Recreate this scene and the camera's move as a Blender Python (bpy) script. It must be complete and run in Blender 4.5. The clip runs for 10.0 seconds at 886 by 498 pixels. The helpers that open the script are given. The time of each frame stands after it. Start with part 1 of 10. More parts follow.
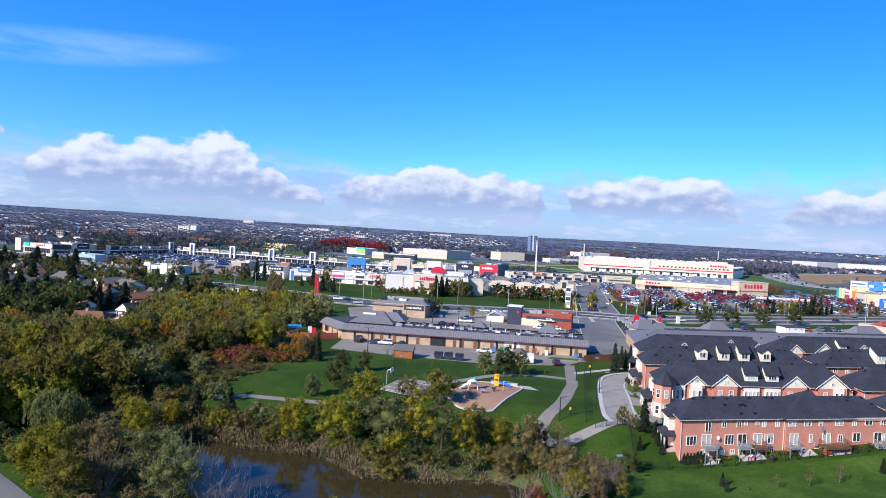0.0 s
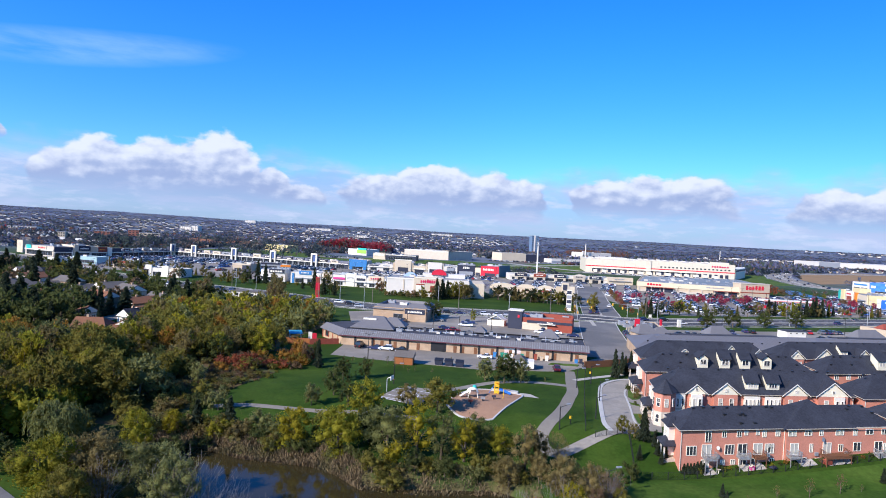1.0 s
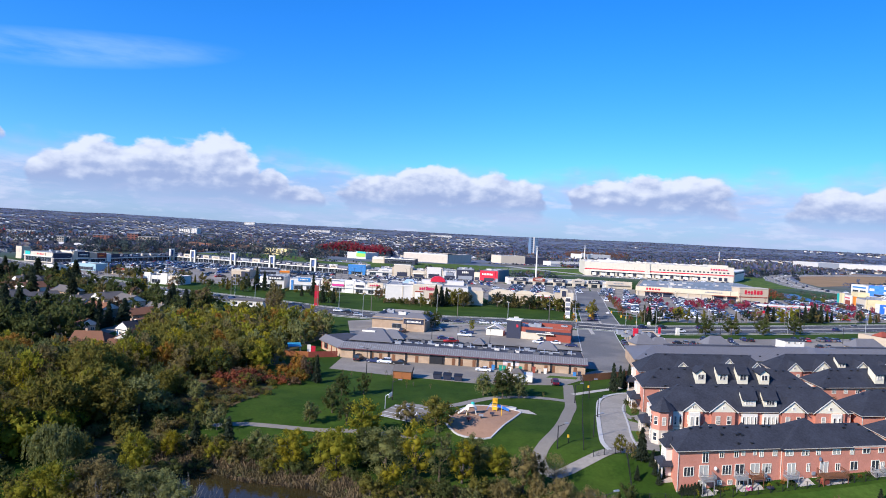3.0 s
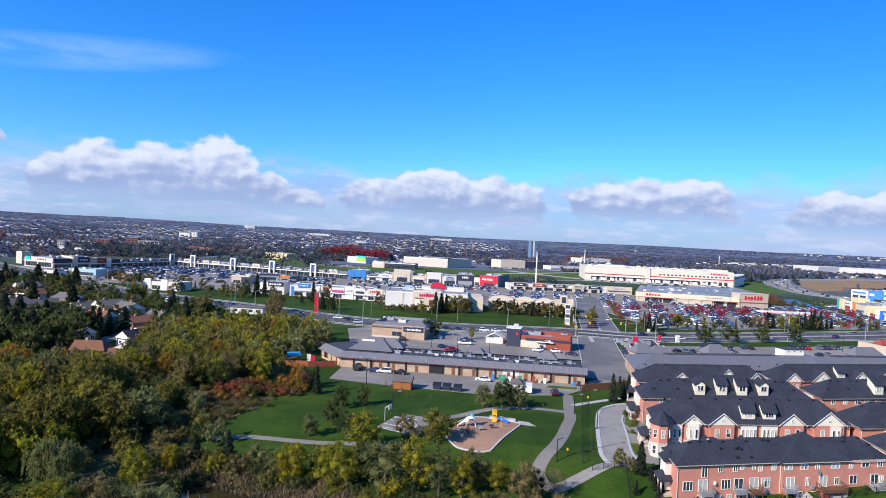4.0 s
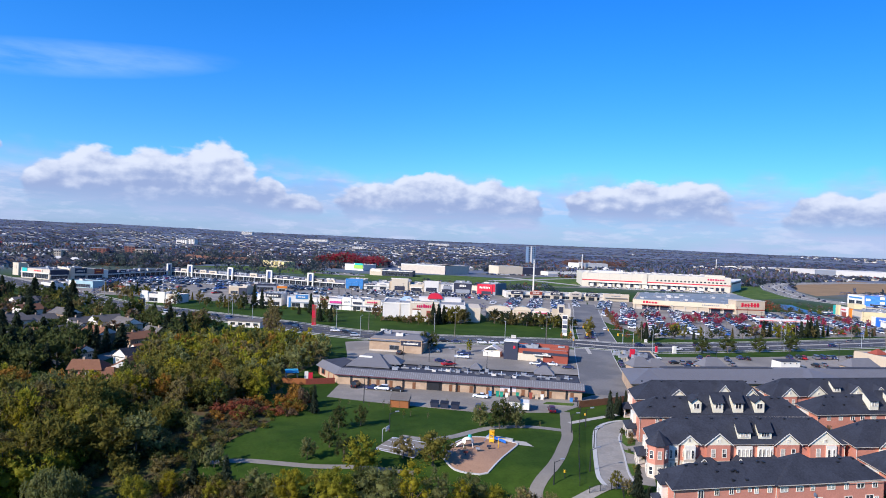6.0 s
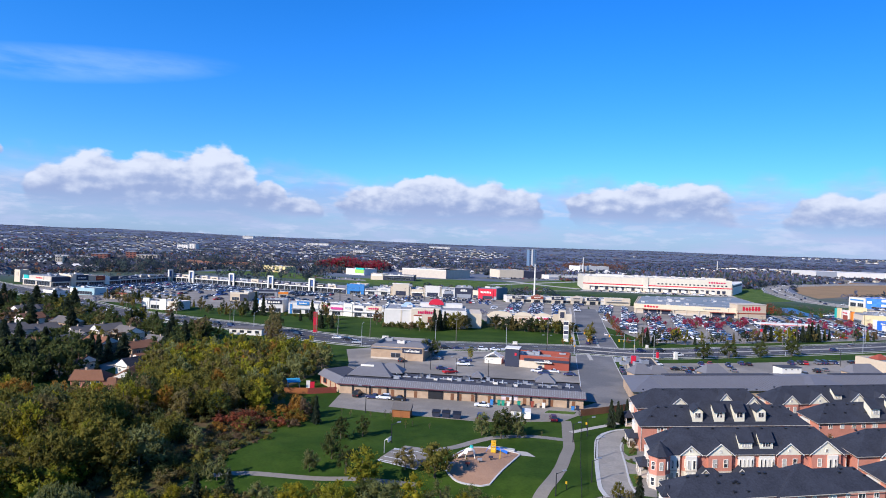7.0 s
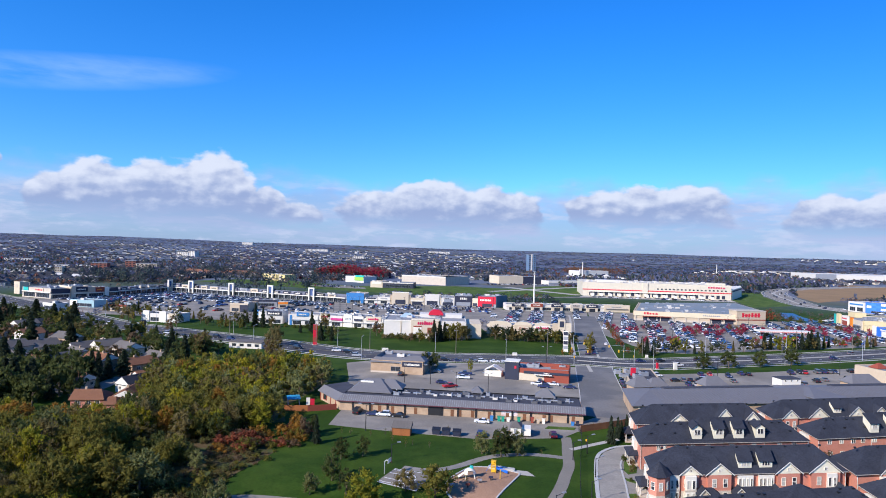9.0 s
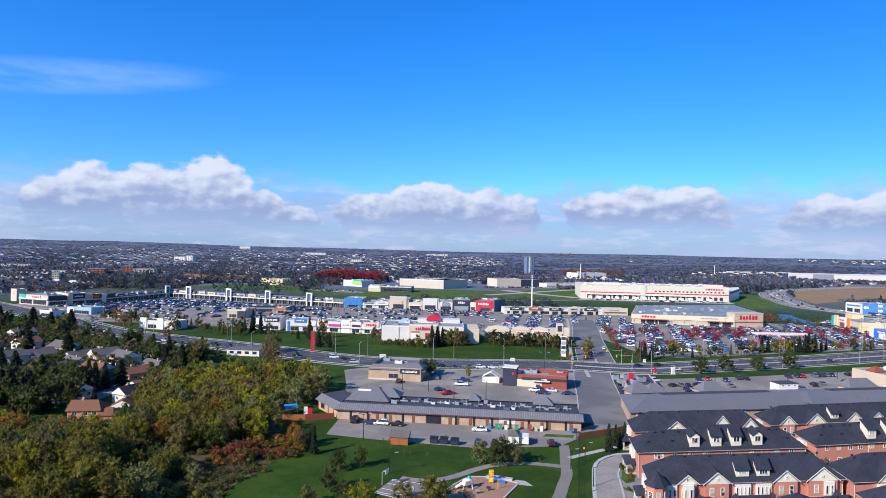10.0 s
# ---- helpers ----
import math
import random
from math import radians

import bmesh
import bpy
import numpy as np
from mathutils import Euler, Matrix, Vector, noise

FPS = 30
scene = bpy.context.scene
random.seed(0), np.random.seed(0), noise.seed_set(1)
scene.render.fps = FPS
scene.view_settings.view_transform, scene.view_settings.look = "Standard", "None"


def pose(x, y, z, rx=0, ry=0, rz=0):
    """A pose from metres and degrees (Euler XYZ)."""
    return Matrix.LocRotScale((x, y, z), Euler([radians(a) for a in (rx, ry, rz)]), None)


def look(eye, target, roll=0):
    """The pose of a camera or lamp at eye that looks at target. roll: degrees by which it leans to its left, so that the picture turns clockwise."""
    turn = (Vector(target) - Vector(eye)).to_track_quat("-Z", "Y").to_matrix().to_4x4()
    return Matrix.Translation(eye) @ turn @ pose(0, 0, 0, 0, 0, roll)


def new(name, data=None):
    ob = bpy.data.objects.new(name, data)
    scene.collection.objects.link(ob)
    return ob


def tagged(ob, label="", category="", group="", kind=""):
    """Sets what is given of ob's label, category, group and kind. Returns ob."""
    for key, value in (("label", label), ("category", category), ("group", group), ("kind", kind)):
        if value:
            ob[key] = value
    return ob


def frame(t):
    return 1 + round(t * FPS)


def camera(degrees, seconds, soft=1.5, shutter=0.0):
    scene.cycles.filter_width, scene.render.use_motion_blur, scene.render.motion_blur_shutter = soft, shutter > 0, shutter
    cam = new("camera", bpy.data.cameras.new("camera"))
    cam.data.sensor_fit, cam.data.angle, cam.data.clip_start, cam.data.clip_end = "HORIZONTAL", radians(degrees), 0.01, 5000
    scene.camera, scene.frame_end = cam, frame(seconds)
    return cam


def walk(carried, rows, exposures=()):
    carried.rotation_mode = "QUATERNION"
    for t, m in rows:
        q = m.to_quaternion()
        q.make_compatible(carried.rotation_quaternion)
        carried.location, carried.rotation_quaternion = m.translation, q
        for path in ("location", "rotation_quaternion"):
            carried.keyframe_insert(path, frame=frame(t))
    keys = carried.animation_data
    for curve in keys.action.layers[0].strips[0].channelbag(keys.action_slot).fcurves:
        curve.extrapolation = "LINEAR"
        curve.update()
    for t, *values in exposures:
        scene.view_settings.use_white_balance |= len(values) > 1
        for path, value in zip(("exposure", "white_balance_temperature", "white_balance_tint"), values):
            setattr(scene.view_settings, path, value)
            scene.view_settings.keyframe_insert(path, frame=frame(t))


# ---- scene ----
cam = camera(70.0, 10.0, soft=0.95)
PATH = [
    (0, (-0.393, 0.824, 34.603), (-0.397, 2.824, 34.559), 3.0),
    (0.5, (-0.178, 0.914, 35.514), (-0.187, 2.913, 35.472), 3.0),
    (1, (-0.078, 0.943, 36.52), (-0.087, 2.943, 36.474), 2.9),
    (1.5, (-0.083, 0.954, 37.494), (-0.092, 2.953, 37.448), 2.9),
    (2, (-0.079, 0.813, 38.452), (-0.09, 2.813, 38.412), 2.8),
    (2.5, (0.06, 0.791, 39.36), (0.053, 2.79, 39.314), 2.7),
    (4, (0.128, 0.467, 42.467), (0.12, 2.466, 42.432), 2.7),
    (4.5, (0.194, 0.35, 43.383), (0.187, 2.349, 43.353), 2.5),
    (5, (0.234, 0.137, 44.342), (0.228, 2.137, 44.315), 2.5),
    (5.5, (0.3, 0.079, 45.375), (0.298, 2.079, 45.349), 2.4),
    (7, (0.22, -0.595, 48.395), (0.216, 1.405, 48.382), 2.0),
    (7.5, (0.49, -0.606, 49.272), (0.488, 1.394, 49.257), 1.8),
    (8, (0.532, -0.596, 50.347), (0.533, 1.404, 50.333), 1.8),
    (8.5, (0.357, -0.854, 51.253), (0.355, 1.146, 51.247), 1.7),
    (9, (0.401, -1.094, 52.243), (0.398, 0.906, 52.243), 1.5),
    (9.5, (0.436, -1.244, 53.235), (0.436, 0.756, 53.238), 1.3),
    (10, (0.793, -1.118, 54.106), (0.796, 0.882, 54.113), 1.1),
]
walk(cam, [(t, look(e, g, r)) for t, e, g, r in PATH], exposures=[(0, 0.61, 6000, 12), (2.5, 0.56, 6000, 12), (5.5, 0.5, 6000, 12), (10, 0.44, 6000, 12)])

# ---- sun and sky ----
SUN_AZ, SUN_EL = math.atan2(-0.76, -0.65), radians(30)
sun_to = Vector((math.sin(SUN_AZ) * math.cos(SUN_EL), math.cos(SUN_AZ) * math.cos(SUN_EL), math.sin(SUN_EL)))
sun_data = bpy.data.lights.new("sun", "SUN")
sun_data.energy, sun_data.angle, sun_data.color = 4.8, radians(0.55), (1.0, 0.885, 0.765)
sun = new("sun", sun_data)
sun.matrix_world = look((0, 0, 300), tuple(Vector((0, 0, 300)) - sun_to))

world = bpy.data.worlds.new("sky")
scene.world = world
world.use_nodes = True
WT = world.node_tree
WT.nodes.clear()


class Nodes:
    """Short hand for building a node tree."""

    def __init__(self, tree):
        self.t = tree

    def add(self, kind):
        return self.t.nodes.new(kind)

    def put(self, sock, v):
        if isinstance(v, bpy.types.NodeSocket):
            self.t.links.new(v, sock)
        elif v is not None:
            sock.default_value = v

    def math(self, op, a, b=None, c=None, clamp=False):
        n = self.add("ShaderNodeMath")
        n.operation, n.use_clamp = op, clamp
        for s, v in zip(n.inputs, (a, b, c)):
            self.put(s, v)
        return n.outputs[0]

    def vmath(self, op, a, b=None):
        n = self.add("ShaderNodeVectorMath")
        n.operation = op
        self.put(n.inputs[0], a)
        self.put(n.inputs[1], b)
        return n.outputs[0]

    def mix(self, f, a, b, blend="MIX"):
        n = self.add("ShaderNodeMix")
        n.data_type, n.blend_type = "RGBA", blend
        self.put(n.inputs[0], f)
        for s, v in ((n.inputs[6], a), (n.inputs[7], b)):
            self.put(s, (*v, 1) if isinstance(v, tuple) and len(v) == 3 else v)
        return n.outputs[2]

    def noise(self, vec, scale, detail=4.0, rough=0.55):
        n = self.add("ShaderNodeTexNoise")
        self.put(n.inputs["Vector"], vec)
        n.inputs["Scale"].default_value, n.inputs["Detail"].default_value, n.inputs["Roughness"].default_value = scale, detail, rough
        return n.outputs[0]

    def ramp(self, v, lo, hi):
        n = self.add("ShaderNodeMapRange")
        n.interpolation_type = "SMOOTHSTEP"
        self.put(n.inputs[0], v)
        self.put(n.inputs[1], lo)
        self.put(n.inputs[2], hi)
        return n.outputs[0]

    def join(self, x, y, z):
        n = self.add("ShaderNodeCombineXYZ")
        for s, v in zip(n.inputs, (x, y, z)):
            self.put(s, v)
        return n.outputs[0]


W = Nodes(WT)
sky = W.add("ShaderNodeTexSky")
sky.sky_type, sky.sun_disc, sky.sun_elevation, sky.sun_rotation = "NISHITA", False, SUN_EL, SUN_AZ % (2 * math.pi)
sky.air_density, sky.dust_density, sky.ozone_density, sky.altitude = 1.0, 0.6, 2.5, 200
view = W.add("ShaderNodeTexCoord").outputs["Generated"]
xyz = W.add("ShaderNodeSeparateXYZ")
W.put(xyz.inputs[0], view)
azimuth = W.math("MULTIPLY", W.math("ARCTAN2", xyz.outputs[0], xyz.outputs[1]), 57.2958)
height = W.math("MULTIPLY", W.math("ARCSINE", xyz.outputs[2]), 57.2958)
flat = W.join(azimuth, W.math("MULTIPLY", height, 1.6), 0.0)
puffs = W.noise(flat, 0.42, 6.0, 0.48)
lee = W.noise(W.vmath("ADD", flat, (-0.45, 0.8, 0.0)), 0.42, 6.0, 0.48)
swirl = W.noise(flat, 0.16, 3.0, 0.5)
# cumulus banks: azimuth, height of the flat base, half width, height of the heap
HEAPS = [(-20.8, 3.5, 5.0, 4.1), (-18.9, 3.4, 2.7, 4.5), (-24.4, 3.5, 4.4, 3.6), (-28.4, 3.4, 4.4, 3.1), (-31.4, 3.2, 2.6, 2.2), (-15.7, 2.9, 1.9, 2.3), (-12.9, 2.6, 2.2, 1.3), (-0.8, 3.1, 5.0, 3.3), (-6.3, 3.0, 3.6, 2.3),
         (5.0, 3.1, 4.0, 2.8), (13.8, 3.4, 3.2, 2.4), (17.0, 3.4, 4.2, 2.7), (21.2, 3.4, 3.6, 2.5), (31.2, 2.9, 3.2, 2.2), (35.8, 2.9, 3.8, 2.4), (-36.4, 6.0, 1.3, 1.0)]
heap, rise, weight = None, 0.0, 0.0
for az, base, wide, tall in HEAPS:
    dx = W.math("DIVIDE", W.math("SUBTRACT", azimuth, az), wide)
    up = W.math("SUBTRACT", height, base)
    dy = W.math("DIVIDE", W.math("MAXIMUM", up, W.math("MULTIPLY", up, -1.1)), tall)
    one = W.math("SUBTRACT", 1.0, W.math("ADD", W.math("MULTIPLY", dx, dx), W.math("MULTIPLY", dy, dy)))
    near = W.math("POWER", 8.0, W.math("MAXIMUM", one, -12.0))
    rise = W.math("ADD", rise, W.math("MULTIPLY", W.math("DIVIDE", up, tall), near))
    weight = W.math("ADD", weight, near)
    heap = one if heap is None else W.math("MAXIMUM", heap, one)
rise = W.math("DIVIDE", rise, weight)
fine_puffs = W.noise(flat, 0.95, 4.0, 0.5)
lumpy = W.math("ADD", heap, W.math("MULTIPLY", W.math("SUBTRACT", puffs, 0.5), 1.5))
cover = W.math("MULTIPLY", W.ramp(lumpy, -0.02, 0.30), W.ramp(rise, -0.75, 0.12))
relief = W.math("MULTIPLY", W.math("SUBTRACT", puffs, lee), 1.9)
lit = W.math("ADD", rise, W.math("ADD", W.math("ADD", relief, W.math("MULTIPLY", W.math("SUBTRACT", fine_puffs, 0.5), 0.5)), W.math("MULTIPLY", W.math("SUBTRACT", swirl, 0.5), 0.8)))
shade = W.math("SUBTRACT", 1.0, W.ramp(lit, -0.15, 0.95))
# the pale veil of far cloud over the horizon and one thin cirrus
low = W.math("SUBTRACT", 1.0, W.ramp(W.math("ADD", height, W.math("MULTIPLY", W.math("ADD", swirl, W.math("MULTIPLY", puffs, 0.6)), -3.4)), 1.1, 3.9))
streak = W.noise(W.join(W.math("MULTIPLY", azimuth, 0.25), W.math("MULTIPLY", height, 1.3), 3.0), 0.55, 5.0, 0.6)
veil = W.math("MULTIPLY", low, W.math("ADD", 0.72, W.math("MULTIPLY", W.ramp(streak, 0.35, 0.7), 0.28)))
wisp_x = W.math("DIVIDE", W.math("SUBTRACT", azimuth, -31.0), 13.0)
wisp_y = W.math("DIVIDE", W.math("SUBTRACT", height, W.math("ADD", 16.4, W.math("MULTIPLY", azimuth, 0.115))), 1.5)
wisp = W.math("SUBTRACT", 1.0, W.math("ADD", W.math("MULTIPLY", wisp_x, wisp_x), W.math("MULTIPLY", wisp_y, wisp_y)), clamp=True)
wisp = W.math("MULTIPLY", W.math("MULTIPLY", wisp, W.ramp(streak, 0.2, 0.75)), 0.2)
hs = W.add("ShaderNodeHueSaturation")
hs.inputs["Saturation"].default_value = 1.35
W.put(hs.inputs["Color"], sky.outputs[0])
east_fade = W.math("SUBTRACT", 1.0, W.math("MULTIPLY", W.ramp(azimuth, 4.0, 40.0), 0.16))
blue = W.mix(1.0, W.mix(1.0, hs.outputs[0], W.mix(W.ramp(height, 3.0, 20.0), (0.53, 0.90, 1.36), (0.495, 0.97, 1.42)), "MULTIPLY"), W.join(east_fade, east_fade, east_fade), "MULTIPLY")
CLOUD = (5.15, 5.4, 6.0)
tone = W.mix(shade, CLOUD, (2.35, 2.9, 4.35))
c = W.mix(veil, blue, W.mix(W.ramp(streak, 0.3, 0.7), (2.45, 3.05, 4.6), (3.3, 3.8, 5.2)))
patch = W.math("MULTIPLY", W.math("MULTIPLY", low, W.ramp(W.noise(W.join(W.math("MULTIPLY", azimuth, 0.6), W.math("MULTIPLY", height, 2.2), 9.0), 0.5, 6.0, 0.55), 0.50, 0.68)), 0.55)
c = W.mix(patch, c, (4.4, 4.7, 5.7))
c = W.mix(wisp, c, (6.5, 7.6, 9.4))
c = W.mix(cover, c, tone)
bg = W.add("ShaderNodeBackground")
W.put(bg.inputs[0], c)
bg.inputs[1].default_value = 0.11
W.put(W.add("ShaderNodeOutputWorld").inputs[0], bg.outputs[0])

# ---- materials ----
MATS = {}


def mat(name, color, rough=0.8, metal=0.0, var=0.2, fine=3.0, coarse=0.25, bump=0.0, tint=None, rnd=0.0, island=0.0, spec=0.4, leaf=0.0):
    """A painted, mineral or leafy surface with two scales of wear. tint: a second colour in patches; rnd / island: per object / per piece."""
    if name in MATS:
        return MATS[name]
    m = bpy.data.materials.new(name)
    m.use_nodes = True
    n = Nodes(m.node_tree)
    p = m.node_tree.nodes["Principled BSDF"]
    pos = n.add("ShaderNodeNewGeometry").outputs["Position"]
    a, b = n.noise(pos, fine, 4.0), n.noise(pos, coarse, 3.0)
    col = n.mix(0.0, color, color)
    if tint:
        col = n.mix(n.ramp(b, 0.42, 0.62), color, tint)
    k = n.math("ADD", n.math("MULTIPLY", n.math("SUBTRACT", a, 0.5), 1.6 * var), n.math("MULTIPLY", n.math("SUBTRACT", b, 0.5), 1.2 * var))
    if rnd:
        k = n.math("ADD", k, n.math("MULTIPLY", n.math("SUBTRACT", n.add("ShaderNodeObjectInfo").outputs["Random"], 0.5), rnd))
    if island:
        k = n.math("ADD", k, n.math("MULTIPLY", n.math("SUBTRACT", n.add("ShaderNodeNewGeometry").outputs["Random Per Island"], 0.5), island))
    k = n.math("ADD", 1.0, k)
    col = n.mix(1.0, col, n.join(k, k, k), "MULTIPLY")
    n.put(p.inputs["Base Color"], col)
    p.inputs["Roughness"].default_value, p.inputs["Metallic"].default_value = rough, metal
    p.inputs["Specular IOR Level"].default_value = spec
    if bump:
        bn = n.add("ShaderNodeBump")
        bn.inputs["Strength"].default_value, bn.inputs["Distance"].default_value = 0.5, bump
        n.put(bn.inputs["Height"], a)
        n.put(p.inputs["Normal"], bn.outputs[0])
    if leaf:
        tr = n.add("ShaderNodeBsdfTranslucent")
        n.put(tr.inputs[0], col)
        sh = n.add("ShaderNodeMixShader")
        sh.inputs[0].default_value = leaf
        n.put(sh.inputs[1], p.outputs[0])
        n.put(sh.inputs[2], tr.outputs[0])
        n.put(m.node_tree.nodes["Material Output"].inputs[0], sh.outputs[0])
    MATS[name] = m
    return m


GRASS = mat("grass", (0.060, 0.105, 0.018), 0.95, var=0.55, fine=1.6, coarse=0.09, tint=(0.092, 0.13, 0.027), spec=0.1)
LITTER = mat("leaf_litter", (0.13, 0.105, 0.05), 0.95, var=0.6, fine=1.2, coarse=0.12, tint=(0.085, 0.095, 0.035), spec=0.1)
ASPHALT = mat("asphalt", (0.215, 0.193, 0.16), 0.9, var=0.32, fine=1.5, coarse=0.06, tint=(0.275, 0.245, 0.20), spec=0.25)
ROADTOP = mat("road_asphalt", (0.066, 0.066, 0.070), 0.9, var=0.25, fine=1.1, coarse=0.05, tint=(0.088, 0.088, 0.09), spec=0.25)
STREET = mat("street_asphalt", (0.14, 0.136, 0.13), 0.9, var=0.3, fine=1.2, coarse=0.06, tint=(0.18, 0.17, 0.155), spec=0.25)
CONCRETE = mat("concrete", (0.41, 0.38, 0.325), 0.9, var=0.22, fine=2.0, coarse=0.15, spec=0.2)
KERBSTONE = mat("kerb_concrete", (0.45, 0.44, 0.41), 0.9, var=0.2, spec=0.2)
LINE = mat("line_paint", (0.72, 0.72, 0.7), 0.8, var=0.25, spec=0.2)
LINE_Y = mat("yellow_line_paint", (0.36, 0.29, 0.13), 0.8, var=0.25, spec=0.2)
BRICK = mat("red_brick", (0.53, 0.222, 0.152), 0.9, var=0.28, fine=4.0, coarse=0.4, spec=0.2)
BRICK_TAN = mat("tan_brick", (0.39, 0.275, 0.18), 0.9, var=0.25, fine=4.0, coarse=0.35, tint=(0.43, 0.31, 0.205), spec=0.2)
STONE = mat("cream_stone", (0.52, 0.45, 0.36), 0.9, var=0.25, fine=2.5, spec=0.2)
SHINGLE = mat("slate_shingle", (0.033, 0.036, 0.047), 0.88, var=0.75, fine=2.6, coarse=0.3, bump=0.05, spec=0.2)
METALROOF = mat("grey_metal_roof", (0.15, 0.145, 0.148), 0.6, var=0.15, fine=1.0, spec=0.4)
FLATROOF = mat("flat_roof_membrane", (0.058, 0.060, 0.072), 0.9, var=0.35, fine=0.7, coarse=0.08, spec=0.2)
PALEROOF = mat("pale_roof_membrane", (0.28, 0.28, 0.28), 0.9, var=0.22, fine=0.5, coarse=0.05, tint=(0.23, 0.24, 0.25), spec=0.2)
WHITE = mat("white_paint", (0.76, 0.71, 0.60), 0.6, var=0.1)
GABLE = mat("cream_gable_board", (0.76, 0.70, 0.52), 0.7, var=0.12, fine=6.0)
CREAM = mat("cream_stucco", (0.58, 0.49, 0.36), 0.85, var=0.14, fine=1.0, coarse=0.1)
TANW = mat("tan_stucco", (0.50, 0.40, 0.28), 0.85, var=0.15, fine=1.0, coarse=0.1)
WHITEW = mat("white_cladding", (0.64, 0.60, 0.53), 0.7, var=0.1, fine=0.6, coarse=0.05)
NAVY = mat("dark_navy_cladding", (0.028, 0.032, 0.055), 0.6, var=0.3)
BLACK = mat("black_metal", (0.018, 0.018, 0.02), 0.5, var=0.3)
GREY = mat("grey_metal", (0.33, 0.34, 0.36), 0.5, 0.3, var=0.15)
GALV = mat("galvanised_steel", (0.46, 0.47, 0.48), 0.45, 0.5, var=0.15)
RED = mat("red_panel", (0.56, 0.016, 0.04), 0.5, var=0.12)
MAROON = mat("red_brown_cladding", (0.27, 0.06, 0.035), 0.8, var=0.2)
BLUE = mat("blue_panel", (0.03, 0.16, 0.62), 0.5, var=0.12)
SKYBLUE = mat("sky_blue_panel", (0.045, 0.2, 0.46), 0.6, var=0.2)
TEAL = mat("teal_panel", (0.03, 0.42, 0.36), 0.5, var=0.12)
YELLOW = mat("yellow_paint", (0.75, 0.42, 0.02), 0.5, var=0.12)
GREENP = mat("green_plastic", (0.02, 0.26, 0.16), 0.5, var=0.15)
ORANGE = mat("orange_panel", (0.75, 0.22, 0.02), 0.5, var=0.12)
WOODF = mat("stained_cedar", (0.30, 0.105, 0.03), 0.8, var=0.35, fine=5.0)
WOODB = mat("brown_wood", (0.17, 0.075, 0.035), 0.85, var=0.4, fine=5.0, rnd=0.2)
WOODG = mat("grey_wood", (0.25, 0.24, 0.23), 0.85, var=0.3, fine=5.0)
DRYFIELD = mat("dry_crop", (0.30, 0.195, 0.10), 0.95, var=0.3, fine=0.4, coarse=0.02, tint=(0.25, 0.165, 0.085), spec=0.1)
MULCH = mat("wood_chip", (0.33, 0.20, 0.125), 0.95, var=0.3, fine=4.0, coarse=0.5, spec=0.1)
BARK = mat("bark", (0.115, 0.09, 0.065), 0.95, var=0.4, fine=6.0, rnd=0.3, spec=0.1)
PALEBARK = mat("pale_bark", (0.17, 0.15, 0.125), 0.9, var=0.3, fine=6.0, spec=0.1)
GLASSY = mat("window_glass", (0.03, 0.036, 0.045), 0.12, var=0.3, fine=0.7, rnd=0.5, spec=0.8)
REDROOF = mat("terracotta_roof", (0.20, 0.088, 0.042), 0.85, var=0.35, fine=2.6, bump=0.04)
GREYROOF = mat("grey_shingle", (0.125, 0.11, 0.095), 0.85, var=0.35, fine=2.6, bump=0.04, island=0.6)


def home_glass():
    """House glazing, some of it with pale curtains drawn behind."""
    m = bpy.data.materials.new("curtained_window")
    m.use_nodes = True
    n = Nodes(m.node_tree)
    p = m.node_tree.nodes["Principled BSDF"]
    pos = n.add("ShaderNodeNewGeometry").outputs["Position"]
    pick = n.math("ADD", n.add("ShaderNodeObjectInfo").outputs["Random"], n.math("MULTIPLY", n.math("SUBTRACT", n.noise(pos, 0.9, 2.0), 0.5), 0.9))
    n.put(p.inputs["Base Color"], n.mix(n.ramp(pick, 0.42, 0.56), (0.035, 0.04, 0.05), (0.46, 0.44, 0.38)))
    p.inputs["Roughness"].default_value, p.inputs["Specular IOR Level"].default_value = 0.14, 0.6
    return m


HOMEGLASS = home_glass()
RUBBER = mat("rubber", (0.02, 0.02, 0.02), 0.8, var=0.2)


def water(name, deep, rough=0.04):
    m = bpy.data.materials.new(name)
    m.use_nodes = True
    n = Nodes(m.node_tree)
    p = m.node_tree.nodes["Principled BSDF"]
    p.inputs["Base Color"].default_value = (*deep, 1)
    p.inputs["Roughness"].default_value, p.inputs["IOR"].default_value = rough, 1.33
    pos = n.add("ShaderNodeNewGeometry").outputs["Position"]
    bn = n.add("ShaderNodeBump")
    bn.inputs["Strength"].default_value, bn.inputs["Distance"].default_value = 0.25, 0.05
    n.put(bn.inputs["Height"], n.noise(pos, 1.3, 3.0))
    n.put(p.inputs["Normal"], bn.outputs[0])
    return m


WATER = water("pond_water", (0.034, 0.027, 0.011))
# the reflected sky is put into this water's blue base colour
WATER_B = water("sky_blue_pond_water", (0.02, 0.07, 0.16), 0.35)

